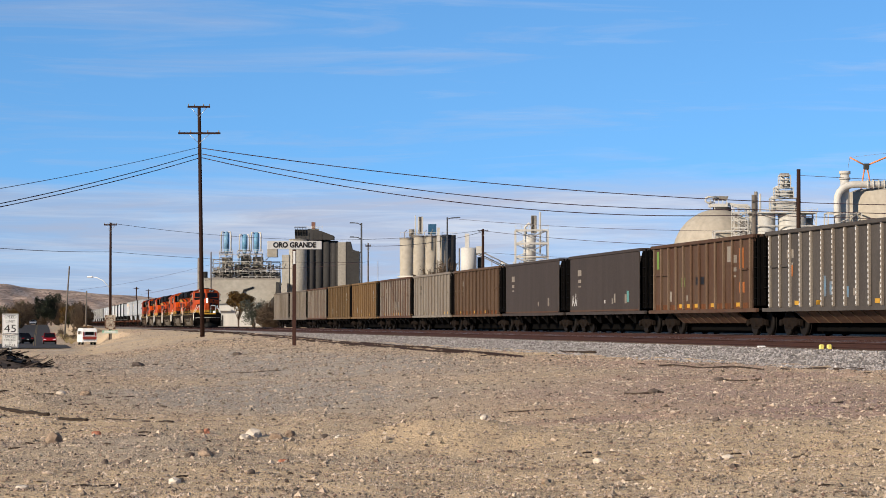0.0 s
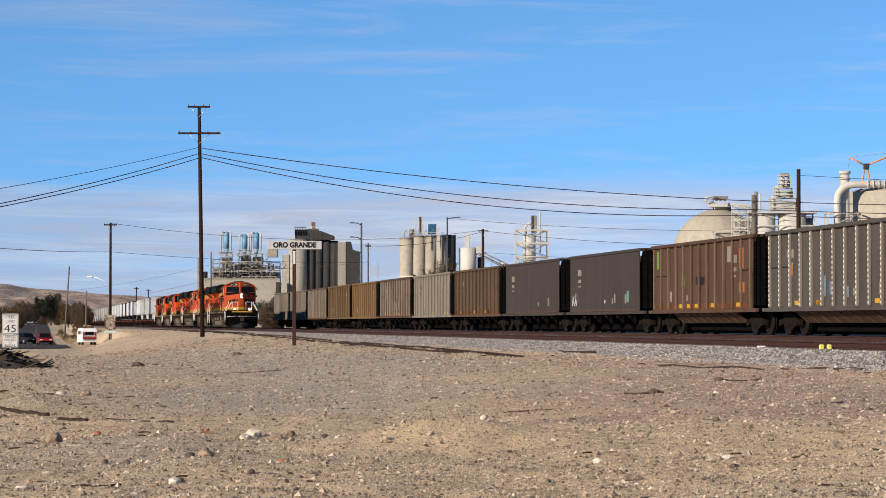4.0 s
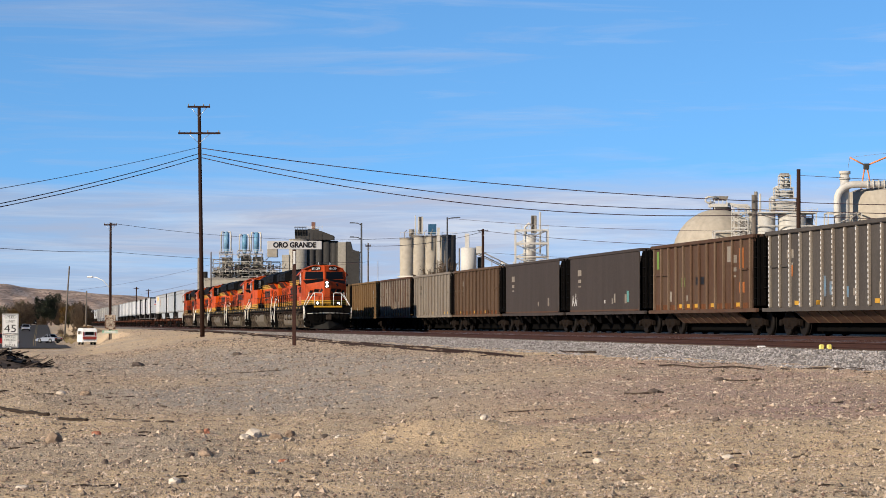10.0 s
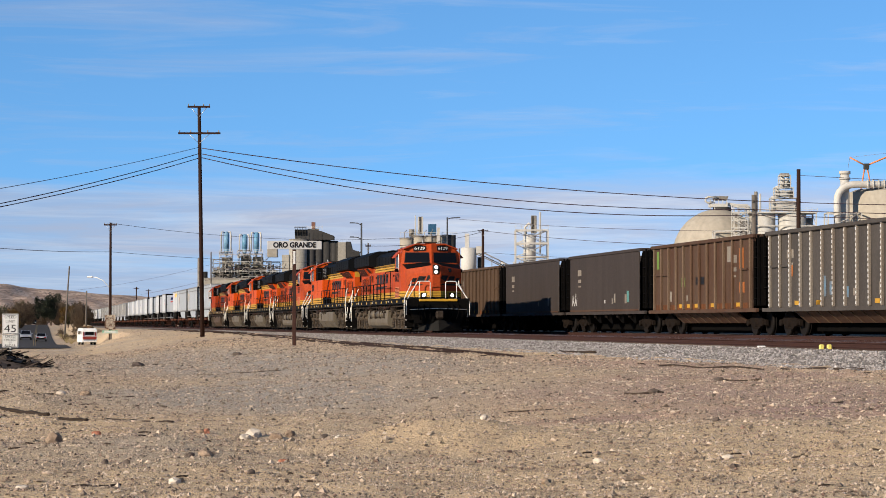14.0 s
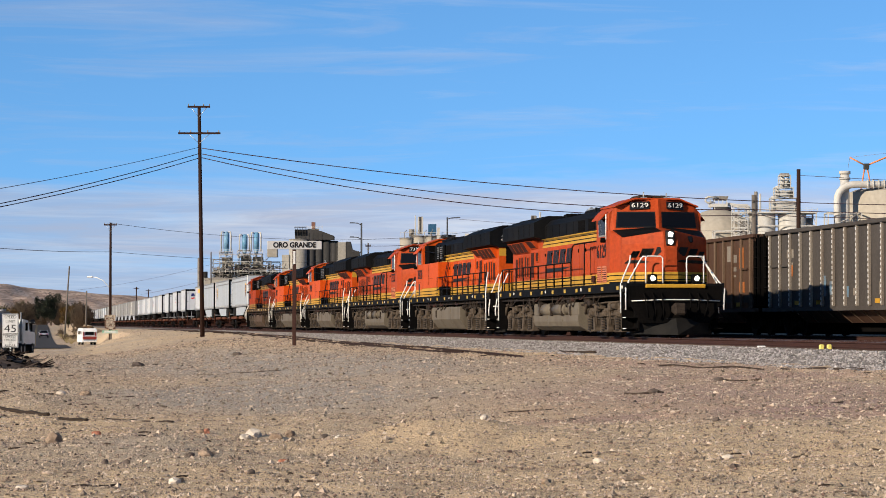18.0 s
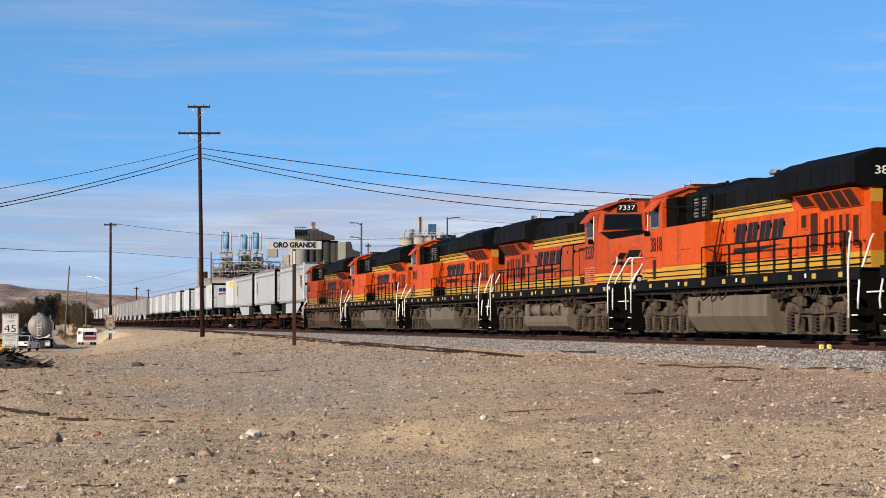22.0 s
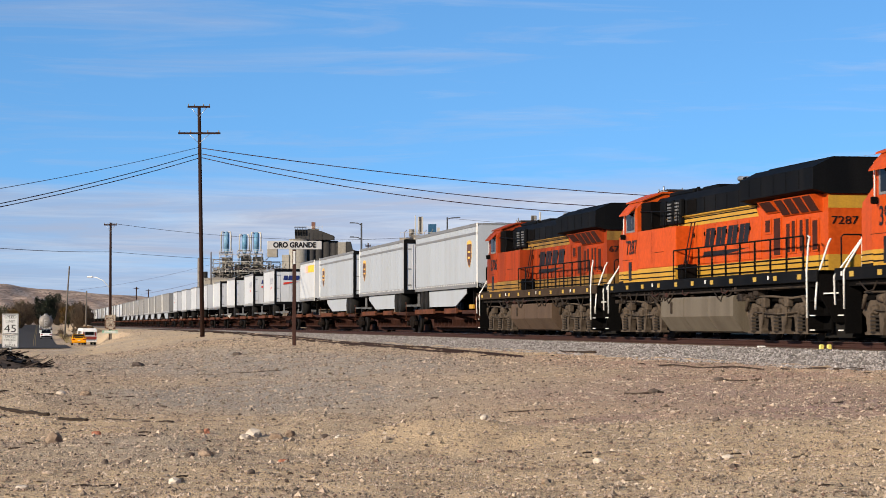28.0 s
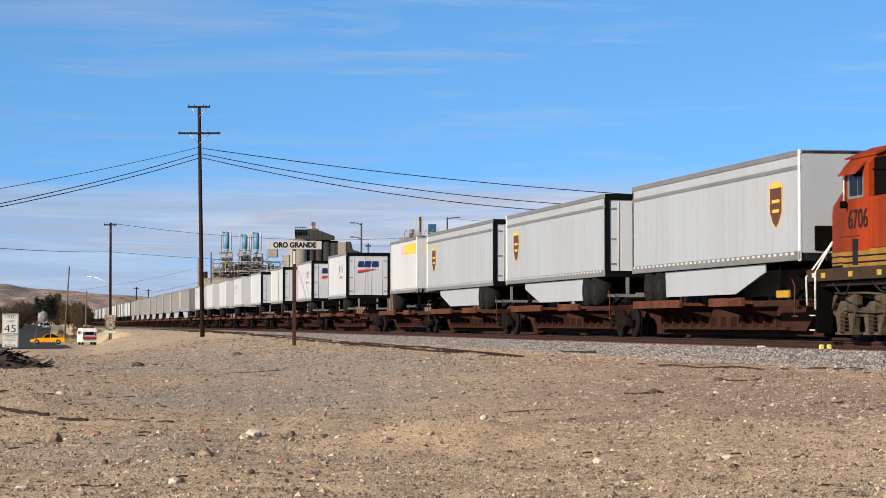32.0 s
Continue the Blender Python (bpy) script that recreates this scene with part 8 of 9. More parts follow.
# dome with its top house
P = thing("storage_dome", "big cream concrete storage dome with a white top house", "dome", at=site(199.9, 676))
part("shell", Geo().dome((0, 0, 21.3), 13.3, 56, 18), M_DOME, P, "cream concrete shell")
part("drum", Geo().cyl((0, 0, -1), (0, 0, 21.4), 13.3, 13.3, 56, False), M_DOME, P)
part("top_collar", Geo().cyl((1.2, 0, 33.6), (1.2, 0, 35.2), 2.8, 2.6, 20), M_PDARK, P)
part("top_house", Geo().box(-2.6, 2.8, -1.8, 1.8, 35.2, 36.2, 0.06), M_PWHITE, P)
part("top_house_roof", Geo().prism([(-1.2, 37.2), (2.6, 37.2), (3.0, 38.4), (-1.6, 38.4)], "y", -1.4, 1.4), M_PGREY, P)
part("bent_duct", Geo().tube([(-0.6, -1.9, 37.9), (-3.0, -1.9, 38.2), (-3.8, -1.9, 37.7), (-3.9, -1.9, 36.9), (-3.2, -1.9, 36.4), (-1.5, -1.9, 36.6)], 0.3, 10), M_PWHITE, P)
for k in range(5):
    part("leg", Geo().box(-2.4 + k * 1.2, -2.2 + k * 1.2, -1.6, -1.4, 34.0, 37.4), M_PWHITE, P)
part("conveyor_gallery", Geo().prism([(2.4, 35.6), (9.5, 34.6), (9.5, 35.6), (2.4, 36.6)], "y", -0.9, 0.9), M_PWHITE, P)
part("stair_tower", frame_tower(Geo(), 4.6, 7.8, -13.6, -10.8, 10, 34.6, 8, 0.12), M_PWHITE, P)

# white works beside the dome
P = thing("white_works", "white painted process works with tanks, frames and a stepped tower", "industrial structure", at=site(210.4, 661))
part("steel_frame", frame_tower(Geo(), -16, -6, -6, 0, 8, 27.5, 6, 0.16), M_PWHITE, P)
part("steel_frame", frame_tower(Geo(), -10.5, -6.5, -6.2, -1, 24, 35.0, 5, 0.13), M_PWHITE, P)
part("steel_frame", frame_tower(Geo(), -5, 13.2, -6, 1, 14, 32.6, 5, 0.16), M_PWHITE, P)
for x, r in ((-1.6, 3.6), (6.8, 4.1)):
    part("tank", Geo().cyl((x, -2, 12), (x, -2, 32.4), r, r, 24), M_PWHITE, P, "white steel tank")
part("tank", Geo().cyl((11.2, 0, 20), (11.2, 0, 31.5), 1.7, 1.7, 16), M_PGREY, P)
part("tank", Geo().cyl((-7.6, -5, 10), (-7.6, -5, 28), 1.1, 1.1, 14), M_PGREY, P)
part("deck", Geo().box(-6, 13.5, -6.4, 1.4, 32.6, 33.0), M_PWHITE, P)
railing(P, -6, 13.5, -6.4, 33.0)
for k, (x0, x1, z0, z1) in enumerate(((0.4, 8.2, 33.0, 37.0), (1.6, 6.8, 37.0, 40.0), (3.0, 6.0, 40.0, 43.6))):
    part("tower_frame", frame_tower(Geo(), x0, x1, -5, -1, z0, z1, 3, 0.11), M_PWHITE, P)
    part("tower_plant", Geo().cyl((x0 + 0.9, -3, z0), (x0 + 0.9, -3, z1 + 0.6), 0.6, 0.6, 10).box(x0 + 1.6, x1 - 0.5, -4.4, -2, z0 + 0.4, z1 - 0.8, 0.06), M_PWHITE, P)
    part("tower_plant", Geo().box(x1 - 0.9, x1 + 0.2, -4.8, -3, z0 + 0.2, z0 + 1.8, 0.05), M_PDARK, P)
part("head", Geo().box(3.2, 5.8, -4.2, -2, 43.2, 44.2, 0.05), M_PGREY, P)
part("slim_stack", Geo().cyl((-3.6, -2, 32), (-3.6, -2, 39.0), 0.55, 0.5, 10), M_PGREY, P)
part("slim_stack", Geo().cyl((-2.4, -2, 32), (-2.4, -2, 38.4), 0.35, 0.3, 10), M_PWHITE, P)

# big tank building with its elbow duct
P = thing("raw_mill_building", "large cream tank building with a white elbow duct and stack", "industrial building", at=site(212.1, 572.3))
part("drum", Geo().cyl((8.5, 8, 0), (8.5, 8, 34.3), 16.0, 16.0, 48), M_DOME, P, "cream drum")
part("drum_roof", Geo().cyl((8.5, 8, 34.3), (8.5, 8, 35.1), 15.4, 13.5, 48), M_PGREY, P)
part("chimney", Geo().cyl((-9.3, -1, 0), (-9.3, -1, 39.2), 1.15, 1.15, 18), M_PWHITE, P, "white stack")
part("stack_band", Geo().cyl((-9.3, -1, 37.2), (-9.3, -1, 37.8), 1.4, 1.4, 18).cyl((-9.3, -1, 38.6), (-9.3, -1, 39.4), 1.45, 1.45, 18), M_PWHITE, P)
part("elbow_duct", Geo().tube([(-11.6, -3, 18), (-11.6, -3, 31.6), (-11.5, -3, 32.8), (-11.0, -3, 34.0), (-10.2, -3, 34.9), (-9.2, -3, 35.5), (-8.0, -3, 35.8), (-6.5, -3, 35.9), (12, -3, 35.9)], 0.9, 14), M_PWHITE, P, "white elbow duct")
for k in range(4):
    part("duct_ring", Geo().cyl((-4 + k * 1.4, -3, 35.9), (-3.8 + k * 1.4, -3, 35.9), 1.2, 1.2, 14), M_PWHITE, P)
part("steel_frame", frame_tower(Geo(), -14.2, -5.8, -5, 1, 14, 28.6, 4, 0.15), M_PWHITE, P)
for k in range(3):
    part("vent", Geo().box(-2.5 + k * 4, -0.3 + k * 4, -4.9, -4.3, 24.0, 25.4), M_PGREY, P)
# crane far behind
P = thing("tower_crane", "distant orange lattice crane", "crane", at=site(223, 613))
for s in (-1, 1):
    part("mast_leg", Geo().tube([(s * 2.0, 0, 34), (s * 0.25, 0, 43.6)], 0.2, 6), M_CRANE, P)
part("jib", Geo().tube([(-4.4, 0, 45.9), (0, 0, 43.6)], 0.2, 6), M_CRANE, P)
part("jib", Geo().tube([(0, 0, 43.6), (9, 0, 47.4)], 0.24, 6), M_CRANE, P)
part("stay", Geo().tube([(-4.4, 0, 45.9), (9, 0, 47.4)], 0.05, 4), M_PGREY, P)
part("hook_line", Geo().tube([(-4.4, 0, 45.9), (-4.9, 0, 42.8)], 0.06, 4), M_PGREY, P)
part("slewing_unit", Geo().box(-0.6, 0.8, -0.7, 0.7, 42.6, 44.2, 0.1), M_PDARK, P)
for k, (x, y, w, h) in enumerate(((108, 744, 5, 13.5), (104, 760, 9, 12.5), (152, 700, 14, 11))):
    q = thing("plant_outbuilding", "low white plant outbuilding behind the cars", "industrial building", at=site(x, y))
    part("wall", Geo().box(-w / 2, w / 2, -3, 3, 0, h), M_PWHITE, q)
    part("roof", Geo().box(-w / 2 - 0.2, w / 2 + 0.2, -3.2, 3.2, h, h + 0.5), M_PGREY, q)


# ---------------------------------------------------------------- vehicles; x ahead, z = 0 on the road
def car_wheels(C, xs, y, r):
    for x in xs:
        for s in (-1, 1):
            w = part("wheel", Geo().cyl((0, -0.11, 0), (0, 0.11, 0), r, r, 18), M_RUBBER, C, at=pose(x, s * y, r))
            part("rim", Geo().cyl((0, s * 0.1, 0), (0, s * 0.125, 0), r * 0.62, r * 0.5, 12), M_TRIM, w)


def car(name, label, paint, ln=4.5, w=1.8, h=1.42, style="sedan", category="car"):
    C = thing(name, label, category)
    a = ln / 2
    r = 0.33 if style in ("sedan", "coupe", "hatch") else 0.38
    belt = h * 0.62
    lo = 0.26
    body = {"sedan": [(-a, lo + 0.15), (-a, belt - 0.06), (-a + 0.15, belt + 0.02), (a - 1.3, belt), (a - 0.25, belt - 0.16), (a, belt - 0.32), (a, lo + 0.1), (a - 0.2, lo), (-a + 0.2, lo)],
            "upright": [(-a, lo + 0.2), (-a, belt + 0.02), (a - 1.5, belt + 0.02), (a - 0.15, belt - 0.08), (a, belt - 0.2), (a, lo + 0.15), (a - 0.2, lo), (-a + 0.2, lo)]}
    prof = body["upright" if style == "suv" else "sedan"]
    rings = []
    for yy, k in ((-w / 2, 0.90), (-w / 2 + 0.1, 1.0), (w / 2 - 0.1, 1.0), (w / 2, 0.90)):
        rings.append([(p[0] * (0.985 if k < 1 else 1), yy, lo + (p[1] - lo) * (0.95 if k < 1 else 1)) for p in prof])
    part("body", Geo().loft(rings), paint, C)
    gh = {"sedan": (-a + 0.75, -a + 1.35, a - 2.1, a - 1.35), "coupe": (-a + 0.45, -a + 1.45, a - 2.2, a - 1.45), "hatch": (-a + 0.1, -a + 0.45, a - 1.9, a - 1.2),
          "suv": (-a + 0.08, -a + 0.35, a - 1.9, a - 1.25)}[style]
    rings = []
    for yy, zz in ((-w / 2 + 0.1, 0), (-w / 2 + 0.24, 1), (w / 2 - 0.24, 1), (w / 2 - 0.1, 0)):
        if zz:
            rings.append([(gh[0], yy, belt - 0.02), (gh[1], yy, h - 0.02), (gh[2], yy, h - 0.02), (gh[3], yy, belt - 0.02)])
        else:
            rings.append([(gh[0], yy, belt - 0.02), (gh[0] + 0.1, yy, belt + 0.02), (gh[3] - 0.1, yy, belt + 0.02), (gh[3], yy, belt - 0.02)])
    part("windows", Geo().loft(rings), M_GLASS, C, "dark windows")
    part("roof", Geo().box(gh[1] - 0.02, gh[2] + 0.02, -w / 2 + 0.2, w / 2 - 0.2, h - 0.04, h + 0.01, 0.02), paint, C)
    g = Geo()
    for s in (-1, 1):
        for x0, x1 in ((gh[0] + 0.03, gh[1]), (gh[3] - 0.03, gh[2])):
            g.tube([(x0, s * (w / 2 - 0.11), belt), (x1, s * (w / 2 - 0.22), h - 0.02)], 0.035, 5)
        xm = (gh[1] + gh[2]) / 2
        g.tube([(xm, s * (w / 2 - 0.1), belt), (xm, s * (w / 2 - 0.22), h - 0.02)], 0.035, 5)
    part("window_pillars", g, paint, C)
    car_wheels(C, (-a + 0.85, a - 0.85), w / 2 - 0.1, r)
    for s in (-1, 1):
        part("tail_light", Geo().box(-a - 0.02, -a + 0.06, s * (w / 2 - 0.42), s * (w / 2 - 0.08), belt - 0.24, belt - 0.08, 0.02), M_CAR_RED if style != "hatch" else M_LAMP_RED, C, "red tail light")
        part("headlight", Geo().box(a - 0.12, a + 0.015, s * (w / 2 - 0.45), s * (w / 2 - 0.1), belt - 0.38, belt - 0.24, 0.02), M_SIGN, C, "clear headlight")
        part("mirror", Geo().box(gh[3] - 0.35, gh[3] - 0.2, s * (w / 2), s * (w / 2 + 0.16), belt + 0.02, belt + 0.14, 0.03), paint, C)
    part("bumper", Geo().box(-a - 0.06, -a + 0.1, -w / 2 + 0.06, w / 2 - 0.06, lo + 0.06, lo + 0.26, 0.04), M_DARK if style != "coupe" else paint, C)
    part("bumper", Geo().box(a - 0.1, a + 0.05, -w / 2 + 0.06, w / 2 - 0.06, lo + 0.04, lo + 0.22, 0.04), M_DARK if style != "coupe" else paint, C)
    part("plate", Geo().box(-a - 0.07, -a - 0.06, -0.16, 0.16, lo + 0.28, lo + 0.4), M_SIGN, C)
    if style == "coupe":
        part("spoiler", Geo().box(-a + 0.02, -a + 0.28, -w / 2 + 0.15, w / 2 - 0.15, belt + 0.16, belt + 0.2, 0.01).box(-a + 0.1, -a + 0.2, -0.6, -0.55, belt, belt + 0.17).box(-a + 0.1, -a + 0.2, 0.55, 0.6, belt, belt + 0.17), paint, C)
    return C


def old_van():
    V = thing("parked_van", "parked old white van with maroon panels on its back", "van", at=pose(7.25, 320.6, ground_z(7.25, 320.6) + 0.02, 0, 0, 97) @ Matrix.Scale(1.14, 4))
    a, w = 2.15, 0.86
    pr = [(-a, 0.35), (-a, 1.0), (-a + 0.12, 1.75), (-a + 0.35, 1.93), (a - 0.5, 1.93), (a - 0.15, 1.6), (a, 1.05), (a, 0.4), (a - 0.15, 0.3), (-a + 0.1, 0.3)]
    part("body", Geo().loft([[(p[0] * 0.97, s * w, 0.3 + (p[1] - 0.3) * k) for p in pr] for s, k in ((-1.0, 0.93), (-0.9, 1.0), (0.9, 1.0), (1.0, 0.93))]), M_CAR_WH, V)
    part("back_panel", Geo().box(-a - 0.02, -a + 0.05, -0.74, 0.74, 0.62, 0.98, 0.02), M_MAROON, V, "maroon back panel")
    part("rear_window", Geo().box(-a - 0.02, -a + 0.16, -0.52, 0.52, 1.14, 1.52, 0.02), M_GLASS, V, "dark rear window")
    for k in (-0.68, 0.68):
        part("back_stripe", Geo().box(-a - 0.02, -a + 0.12, k - 0.07, k + 0.07, 1.05, 1.5, 0.02), M_MAROON, V)
    part("wash_band", Geo().box(-a - 0.015, -a + 0.05, -0.66, 0.66, 0.48, 0.58), M_CAR_SIL, V)
    for s in (-1, 1):
        for k in range(3):
            part("side_window", Geo().box(-1.5 + k * 1.05, -0.65 + k * 1.05, s * (w - 0.04), s * (w + 0.008), 1.2, 1.6, 0.02), M_GLASS, V)
        part("tail_light", Geo().box(-a - 0.03, -a + 0.03, s * 0.7, s * 0.8, 0.75, 0.95), M_CAR_RED, V)
    part("bumper", Geo().box(-a - 0.1, -a + 0.05, -0.82, 0.82, 0.34, 0.48, 0.03), M_CAR_WH, V)
    part("roof_rack", Geo().box(-1.6, 1.2, -0.6, -0.55, 1.95, 2.05).box(-1.6, 1.2, 0.55, 0.6, 1.95, 2.05), M_TIMBER, V)
    part("roof_load", Geo().box(-1.4, 0.2, -0.5, 0.5, 2.0, 2.2, 0.06), M_H["tan"], V, "brown bundle on the roof rack")
    car_wheels(V, (-1.25, 1.25), 0.72, 0.32)
    return V


old_van()
for k, (x, y) in enumerate(((8.15, 352.0),)):
    q = thing("traffic_barrel", "orange roadside barrel beside the parked van", "traffic barrel", at=pose(x, y, ground_z(x, y)))
    part("drum", Geo().cyl((0, 0, 0.1), (0, 0, 1.15), 0.26, 0.22, 12), M_CRANE, q)
    part("band", Geo().cyl((0, 0, 0.8), (0, 0, 1.0), 0.29, 0.275, 12), M_SIGN, q)
    part("base", Geo().cyl((0, 0, 0), (0, 0, 0.1), 0.42, 0.42, 12), M_RUBBER, q)


def tank_truck():
    T = thing("tank_truck", "dull aluminium bulk tanker lorry with a ladder at the back", "lorry")
    part("chassis", Geo().box(-7.0, 3.4, -0.45, 0.45, 0.85, 1.1), M_DARK, T)
    part("tank", Geo().loft([[(x, r * math.cos(2 * math.pi * j / 24), 2.45 + dz + r * math.sin(2 * math.pi * j / 24)) for j in range(24)]
                             for x, r, dz in ((-7.2, 0.5, 0.1), (-7.0, 1.0, 0.05), (-6.6, 1.27, 0), (0.4, 1.27, 0), (0.8, 1.0, 0.05), (1.0, 0.5, 0.1))], True, True), M_TANKER, T, "dull aluminium tank")
    for k in range(4):
        part("tank_band", Geo().cyl((-5.8 + k * 1.9, 0, 2.45), (-5.7 + k * 1.9, 0, 2.45), 1.3, 1.3, 24), M_TRIM, T)
    g = Geo()
    for s in (-0.22, 0.22):
        g.tube([(-7.25, s, 1.0), (-7.3, s, 2.6), (-6.8, s, 3.75)], 0.03, 5)
    for k in range(8):
        z = 1.1 + k * 0.3
        x = -7.27 if z < 2.6 else -7.3 + (z - 2.6) * 0.43
        g.tube([(x, -0.22, z), (x, 0.22, z)], 0.025, 5)
    part("ladder", g, M_WHITE, T, "pale ladder")
    part("catwalk", Geo().box(-6.3, 0.2, -0.4, 0.4, 3.7, 3.76), M_TRIM, T)
    for k in range(3):
        part("hatch", Geo().cyl((-5.2 + k * 2.2, 0, 3.7), (-5.2 + k * 2.2, 0, 3.95), 0.3, 0.3, 12), M_TRIM, T)
    for s in (-1, 1):
        part("hose_tube", Geo().cyl((-6.6, s * 1.12, 1.2), (-1.0, s * 1.12, 1.2), 0.13, 0.13, 10), M_TRIM, T)
        for x in (-6.1, -4.85, 1.3, 2.5, 5.4):
            w = part("tyre", Geo().cyl((0, -0.25, 0), (0, 0.25, 0), 0.5, 0.5, 18), M_RUBBER, T, at=pose(x, s * 0.95, 0.5))
            part("rim", Geo().cyl((0, s * 0.24, 0), (0, s * 0.27, 0), 0.28, 0.2, 12), M_TRIM, w)
        part("mud_flap", Geo().box(-6.8, -6.76, s * 0.65, s * 1.2, 0.25, 1.0), M_SIGN, T)
        part("tail_light", Geo().box(-7.1, -7.05, s * 0.9, s * 1.15, 1.0, 1.12), M_CAR_RED, T)
    part("rear_bar", Geo().box(-7.1, -6.95, -1.2, 1.2, 0.9, 1.15, 0.02), M_DARK, T)
    part("cab", Geo().prism([(2.0, 0.9), (6.4, 0.9), (6.4, 1.9), (4.3, 2.15), (3.9, 3.0), (2.1, 3.1)], "y", -1.15, 1.15), M_CAR_WH, T, "white cab")
    part("windscreen", Geo().prism([(4.31, 2.2), (4.33, 2.2), (3.97, 2.92), (3.95, 2.92)], "y", -1.0, 1.0), M_GLASS, T)
    for s in (-1, 1):
        part("side_window", Geo().box(2.9, 3.8, s * 1.14, s * 1.16, 2.1, 2.8), M_GLASS, T)
        part("mirror", Geo().box(4.0, 4.1, s * 1.3, s * 1.5, 2.0, 2.7, 0.03), M_DARK, T)
        part("exhaust", Geo().cyl((1.9, s * 1.0, 1.2), (1.9, s * 1.0, 3.7), 0.08, 0.08, 8), M_TRIM, T)
    return T


FLEET = {
    "red_hatch": car("hatchback", "dark red hatchback waiting at the crossing", M_CAR_RED, 4.2, 1.8, 1.5, "hatch"),
    "black_sedan": car("sedan", "black sedan waiting at the crossing", M_CAR_DK, 4.7, 1.85, 1.45, "sedan"),
    "silver_coupe": car("sedan", "silver sedan coming down the road", M_CAR_SIL, 4.6, 1.8, 1.45, "sedan"),
    "small_sedan": car("sedan", "small silver sedan turning onto the road", M_CAR_SIL, 3.8, 1.6, 1.26, "sedan"),
    "tank_truck": tank_truck(),
    "white_suv": car("sedan", "white sedan following the tanker", M_CAR_WH, 4.9, 1.9, 1.5, "sedan"),
    "yellow_coupe": car("coupe", "bright yellow sports coupe with a rear spoiler", M_CAR_YEL, 4.5, 1.85, 1.38, "coupe"),
    "dark_suv": car("sport_utility", "dark sport utility car coming down the road", M_CAR_DK, 4.7, 1.9, 1.75, "suv"),
}


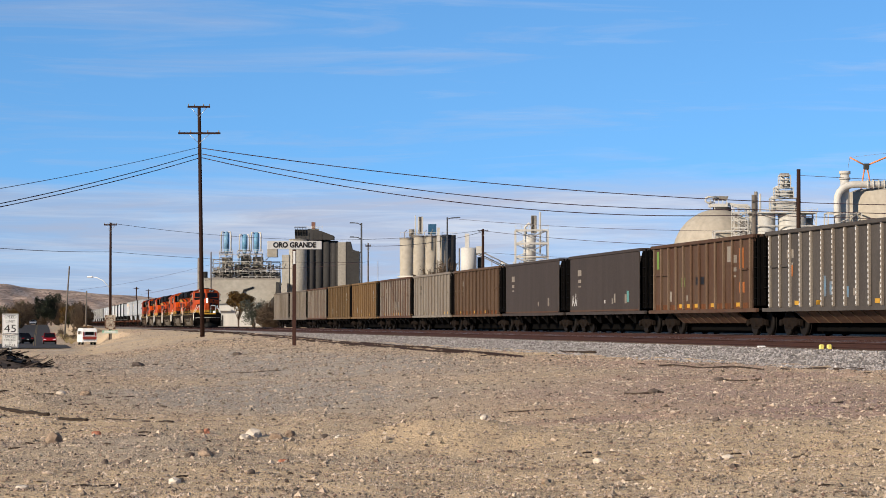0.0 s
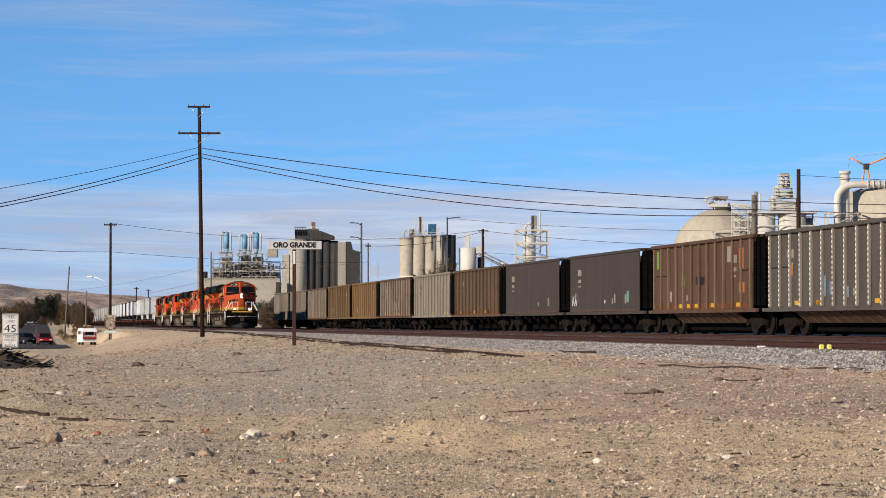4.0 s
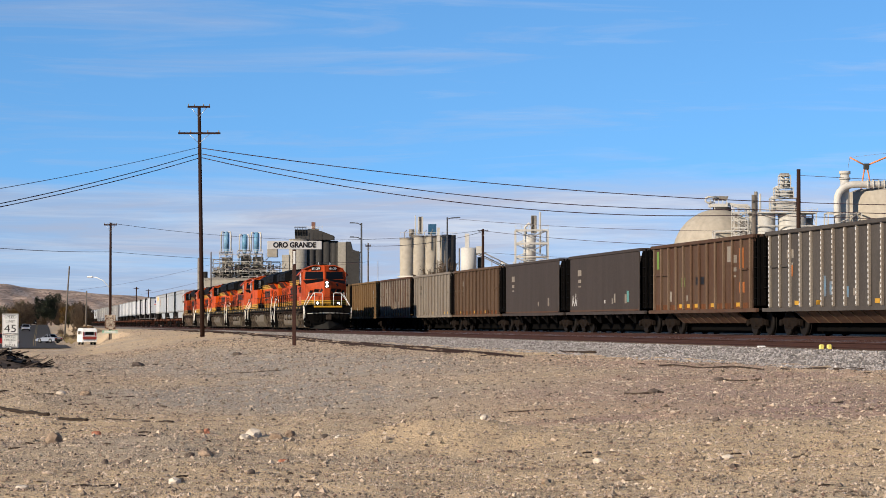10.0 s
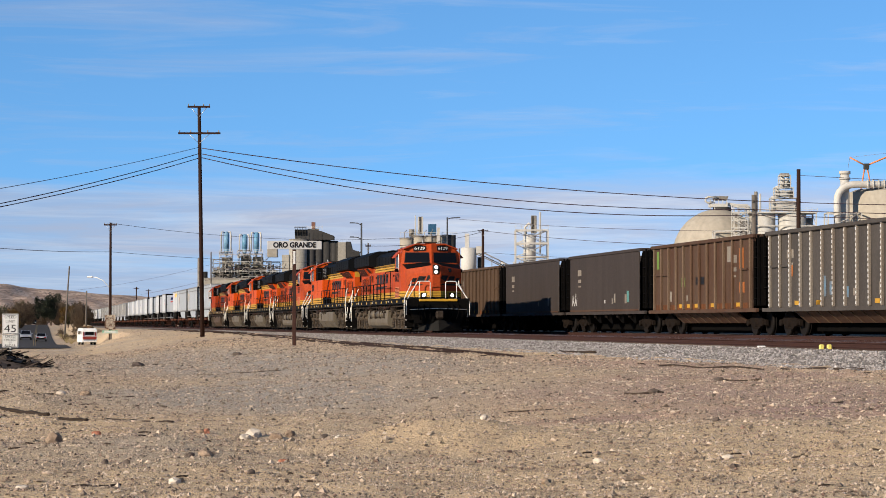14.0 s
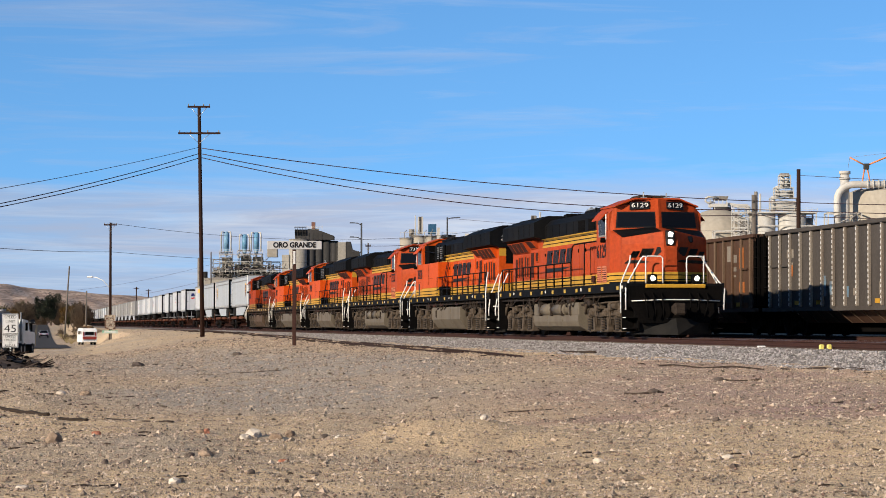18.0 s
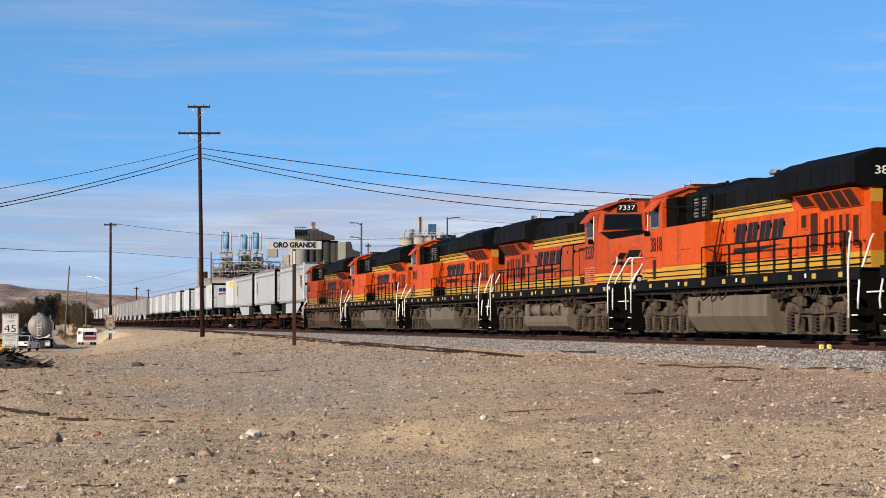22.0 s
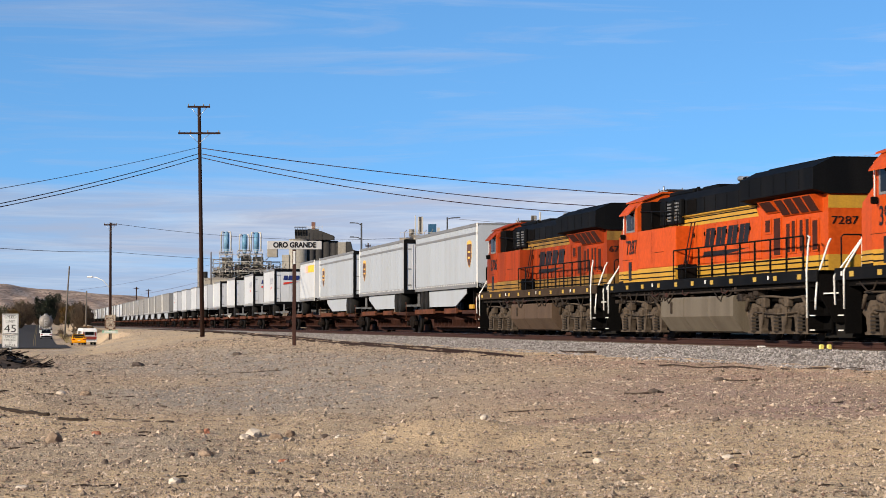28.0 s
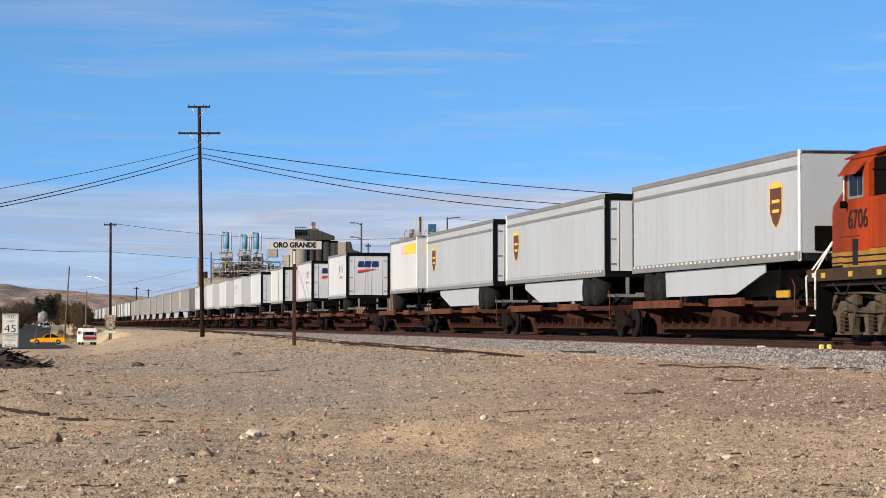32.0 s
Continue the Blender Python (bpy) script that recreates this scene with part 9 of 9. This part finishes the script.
DRIVES = {
    "red_hatch": [(0, 2.32, 322.34, 180), (3.5, 2.07, 318.33, 180), (4.6, 0.65, 310.45, 196), (5.5, -0.5, 306.59, 208), (8, -1.34, 304.71, 214), (9, -2.25, 303.85, 245), (10, -3.71, 303.09, 268), (12, -8.19, 303.87, 270), (32, -39.01, 309.21, 270)],
    "black_sedan": [(0, -1.45, 330.1, 22), (3.5, -1.21, 327.01, 30), (5, -1.73, 325.07, 60), (6.5, -3.51, 323.35, 88), (8, -6.13, 323.81, 90), (32, -49.1, 331.26, 90)],
    "silver_coupe": [(0, 0.16, 710.41, 180), (5.5, -0.76, 659.83, 180), (8, -1.09, 588.84, 180), (10, -1.29, 507.68, 180), (12, -1.21, 436.63, 180), (14, -0.98, 385.84, 180), (17, -1.02, 340.18, 180), (18.5, -1.26, 319.92, 190), (20, -2.18, 294.7, 215), (22, -5.62, 280.08, 255), (32, -35.34, 280.16, 270)],
    "small_sedan": [(0, 21.17, 331.25, 90), (5.5, 10.25, 331.12, 90), (7, 5.59, 329.89, 90), (8, 4.28, 329.11, 88), (9, 3.16, 332.35, 70), (10, 2.35, 338.57, 45), (11, 1.76, 344.77, 15), (13, 1.32, 354.99, 0), (15, 1.46, 370.19, 0), (17, 1.81, 390.43, 0), (20, 2.32, 476.61, 0), (26, 2.86, 649.05, 0), (32, 2.32, 770.94, 0)],
    "tank_truck": [(0, -10.91, 123.68, -14), (14, -8.46, 143.56, -14), (16.5, -5.46, 183.63, -14), (17.5, -3.3, 201.53, -14), (18.5, -1.65, 216.46, -13), (19.2, -0.89, 227.5, -12), (20, -0.17, 239.55, -9), (21, 0.41, 253.66, -5), (22, 1.02, 273.85, -2), (23, 1.51, 297.11, 0), (24, 1.83, 329.53, 0), (25, 2.21, 367.02, 0), (28, 2.54, 456.27, 0), (30, 2.65, 519.18, 0), (32, 2.57, 583.13, 0)],
    "white_suv": [(0, -12.33, 113.78, -14), (18, -9.38, 133.57, -14), (20, -6.91, 179.82, -14), (21, -3.24, 215.72, -16), (21.6, -1.24, 232.63, -16), (22.2, -0.51, 246.71, -13), (23, 0.37, 265.84, -5), (24, 0.94, 289.09, 0), (25, 1.32, 316.43, 0), (26, 1.68, 344.78, 0), (28, 2.29, 395.42, 0), (30, 2.75, 456.24, 0), (32, 3.18, 527.21, 0)],
    "yellow_coupe": [(0, -12.15, 103.6, -14), (19, -9.69, 133.62, -14), (21, -6.43, 189.89, -14), (22, -2.87, 217.69, -16), (22.5, -1.83, 226.65, -16), (23, -0.76, 235.59, -14), (24, 1.05, 251.52, -12), (25, 2.77, 271.52, -10), (26, 4.23, 289.53, -6), (27.5, 5.77, 306.52, 0), (28.5, 5.99, 310.54, 0), (29.5, 6.1, 312.55, 8), (30, 5.92, 314.61, 25), (30.7, 5.31, 317.76, 48), (31.4, 3.64, 320.08, 72), (32, 2.08, 320.35, 88)],
    "dark_suv": [(0, 0.54, 771.25, 180), (17, 0.17, 751.01, 180), (20, -0.53, 568.45, 180), (22, -0.79, 426.4, 180), (23, -1.02, 365.55, 182), (24, -1.4, 335.17, 195), (25, -1.83, 316.97, 220), (26, -2.75, 304.95, 250), (27.5, -6.05, 301.47, 268), (32, -19.14, 301.71, 270)],
}


def motions():
    """The train rolls along the near track; the road traffic comes and goes."""
    for ob, back, heading in TRAIN:
        walk(ob, [(float(t), pose(NEAR, place_on_track(t) + back, RAIL, 0, 0, -90 * heading)) for t in range(0, 33, 4)])
    for name, rows in DRIVES.items():
        walk(FLEET[name], [(t, pose(x, y, road_z(y) + 0.03, 0, 0, 90 + a)) for t, x, y, a in rows])


motions()
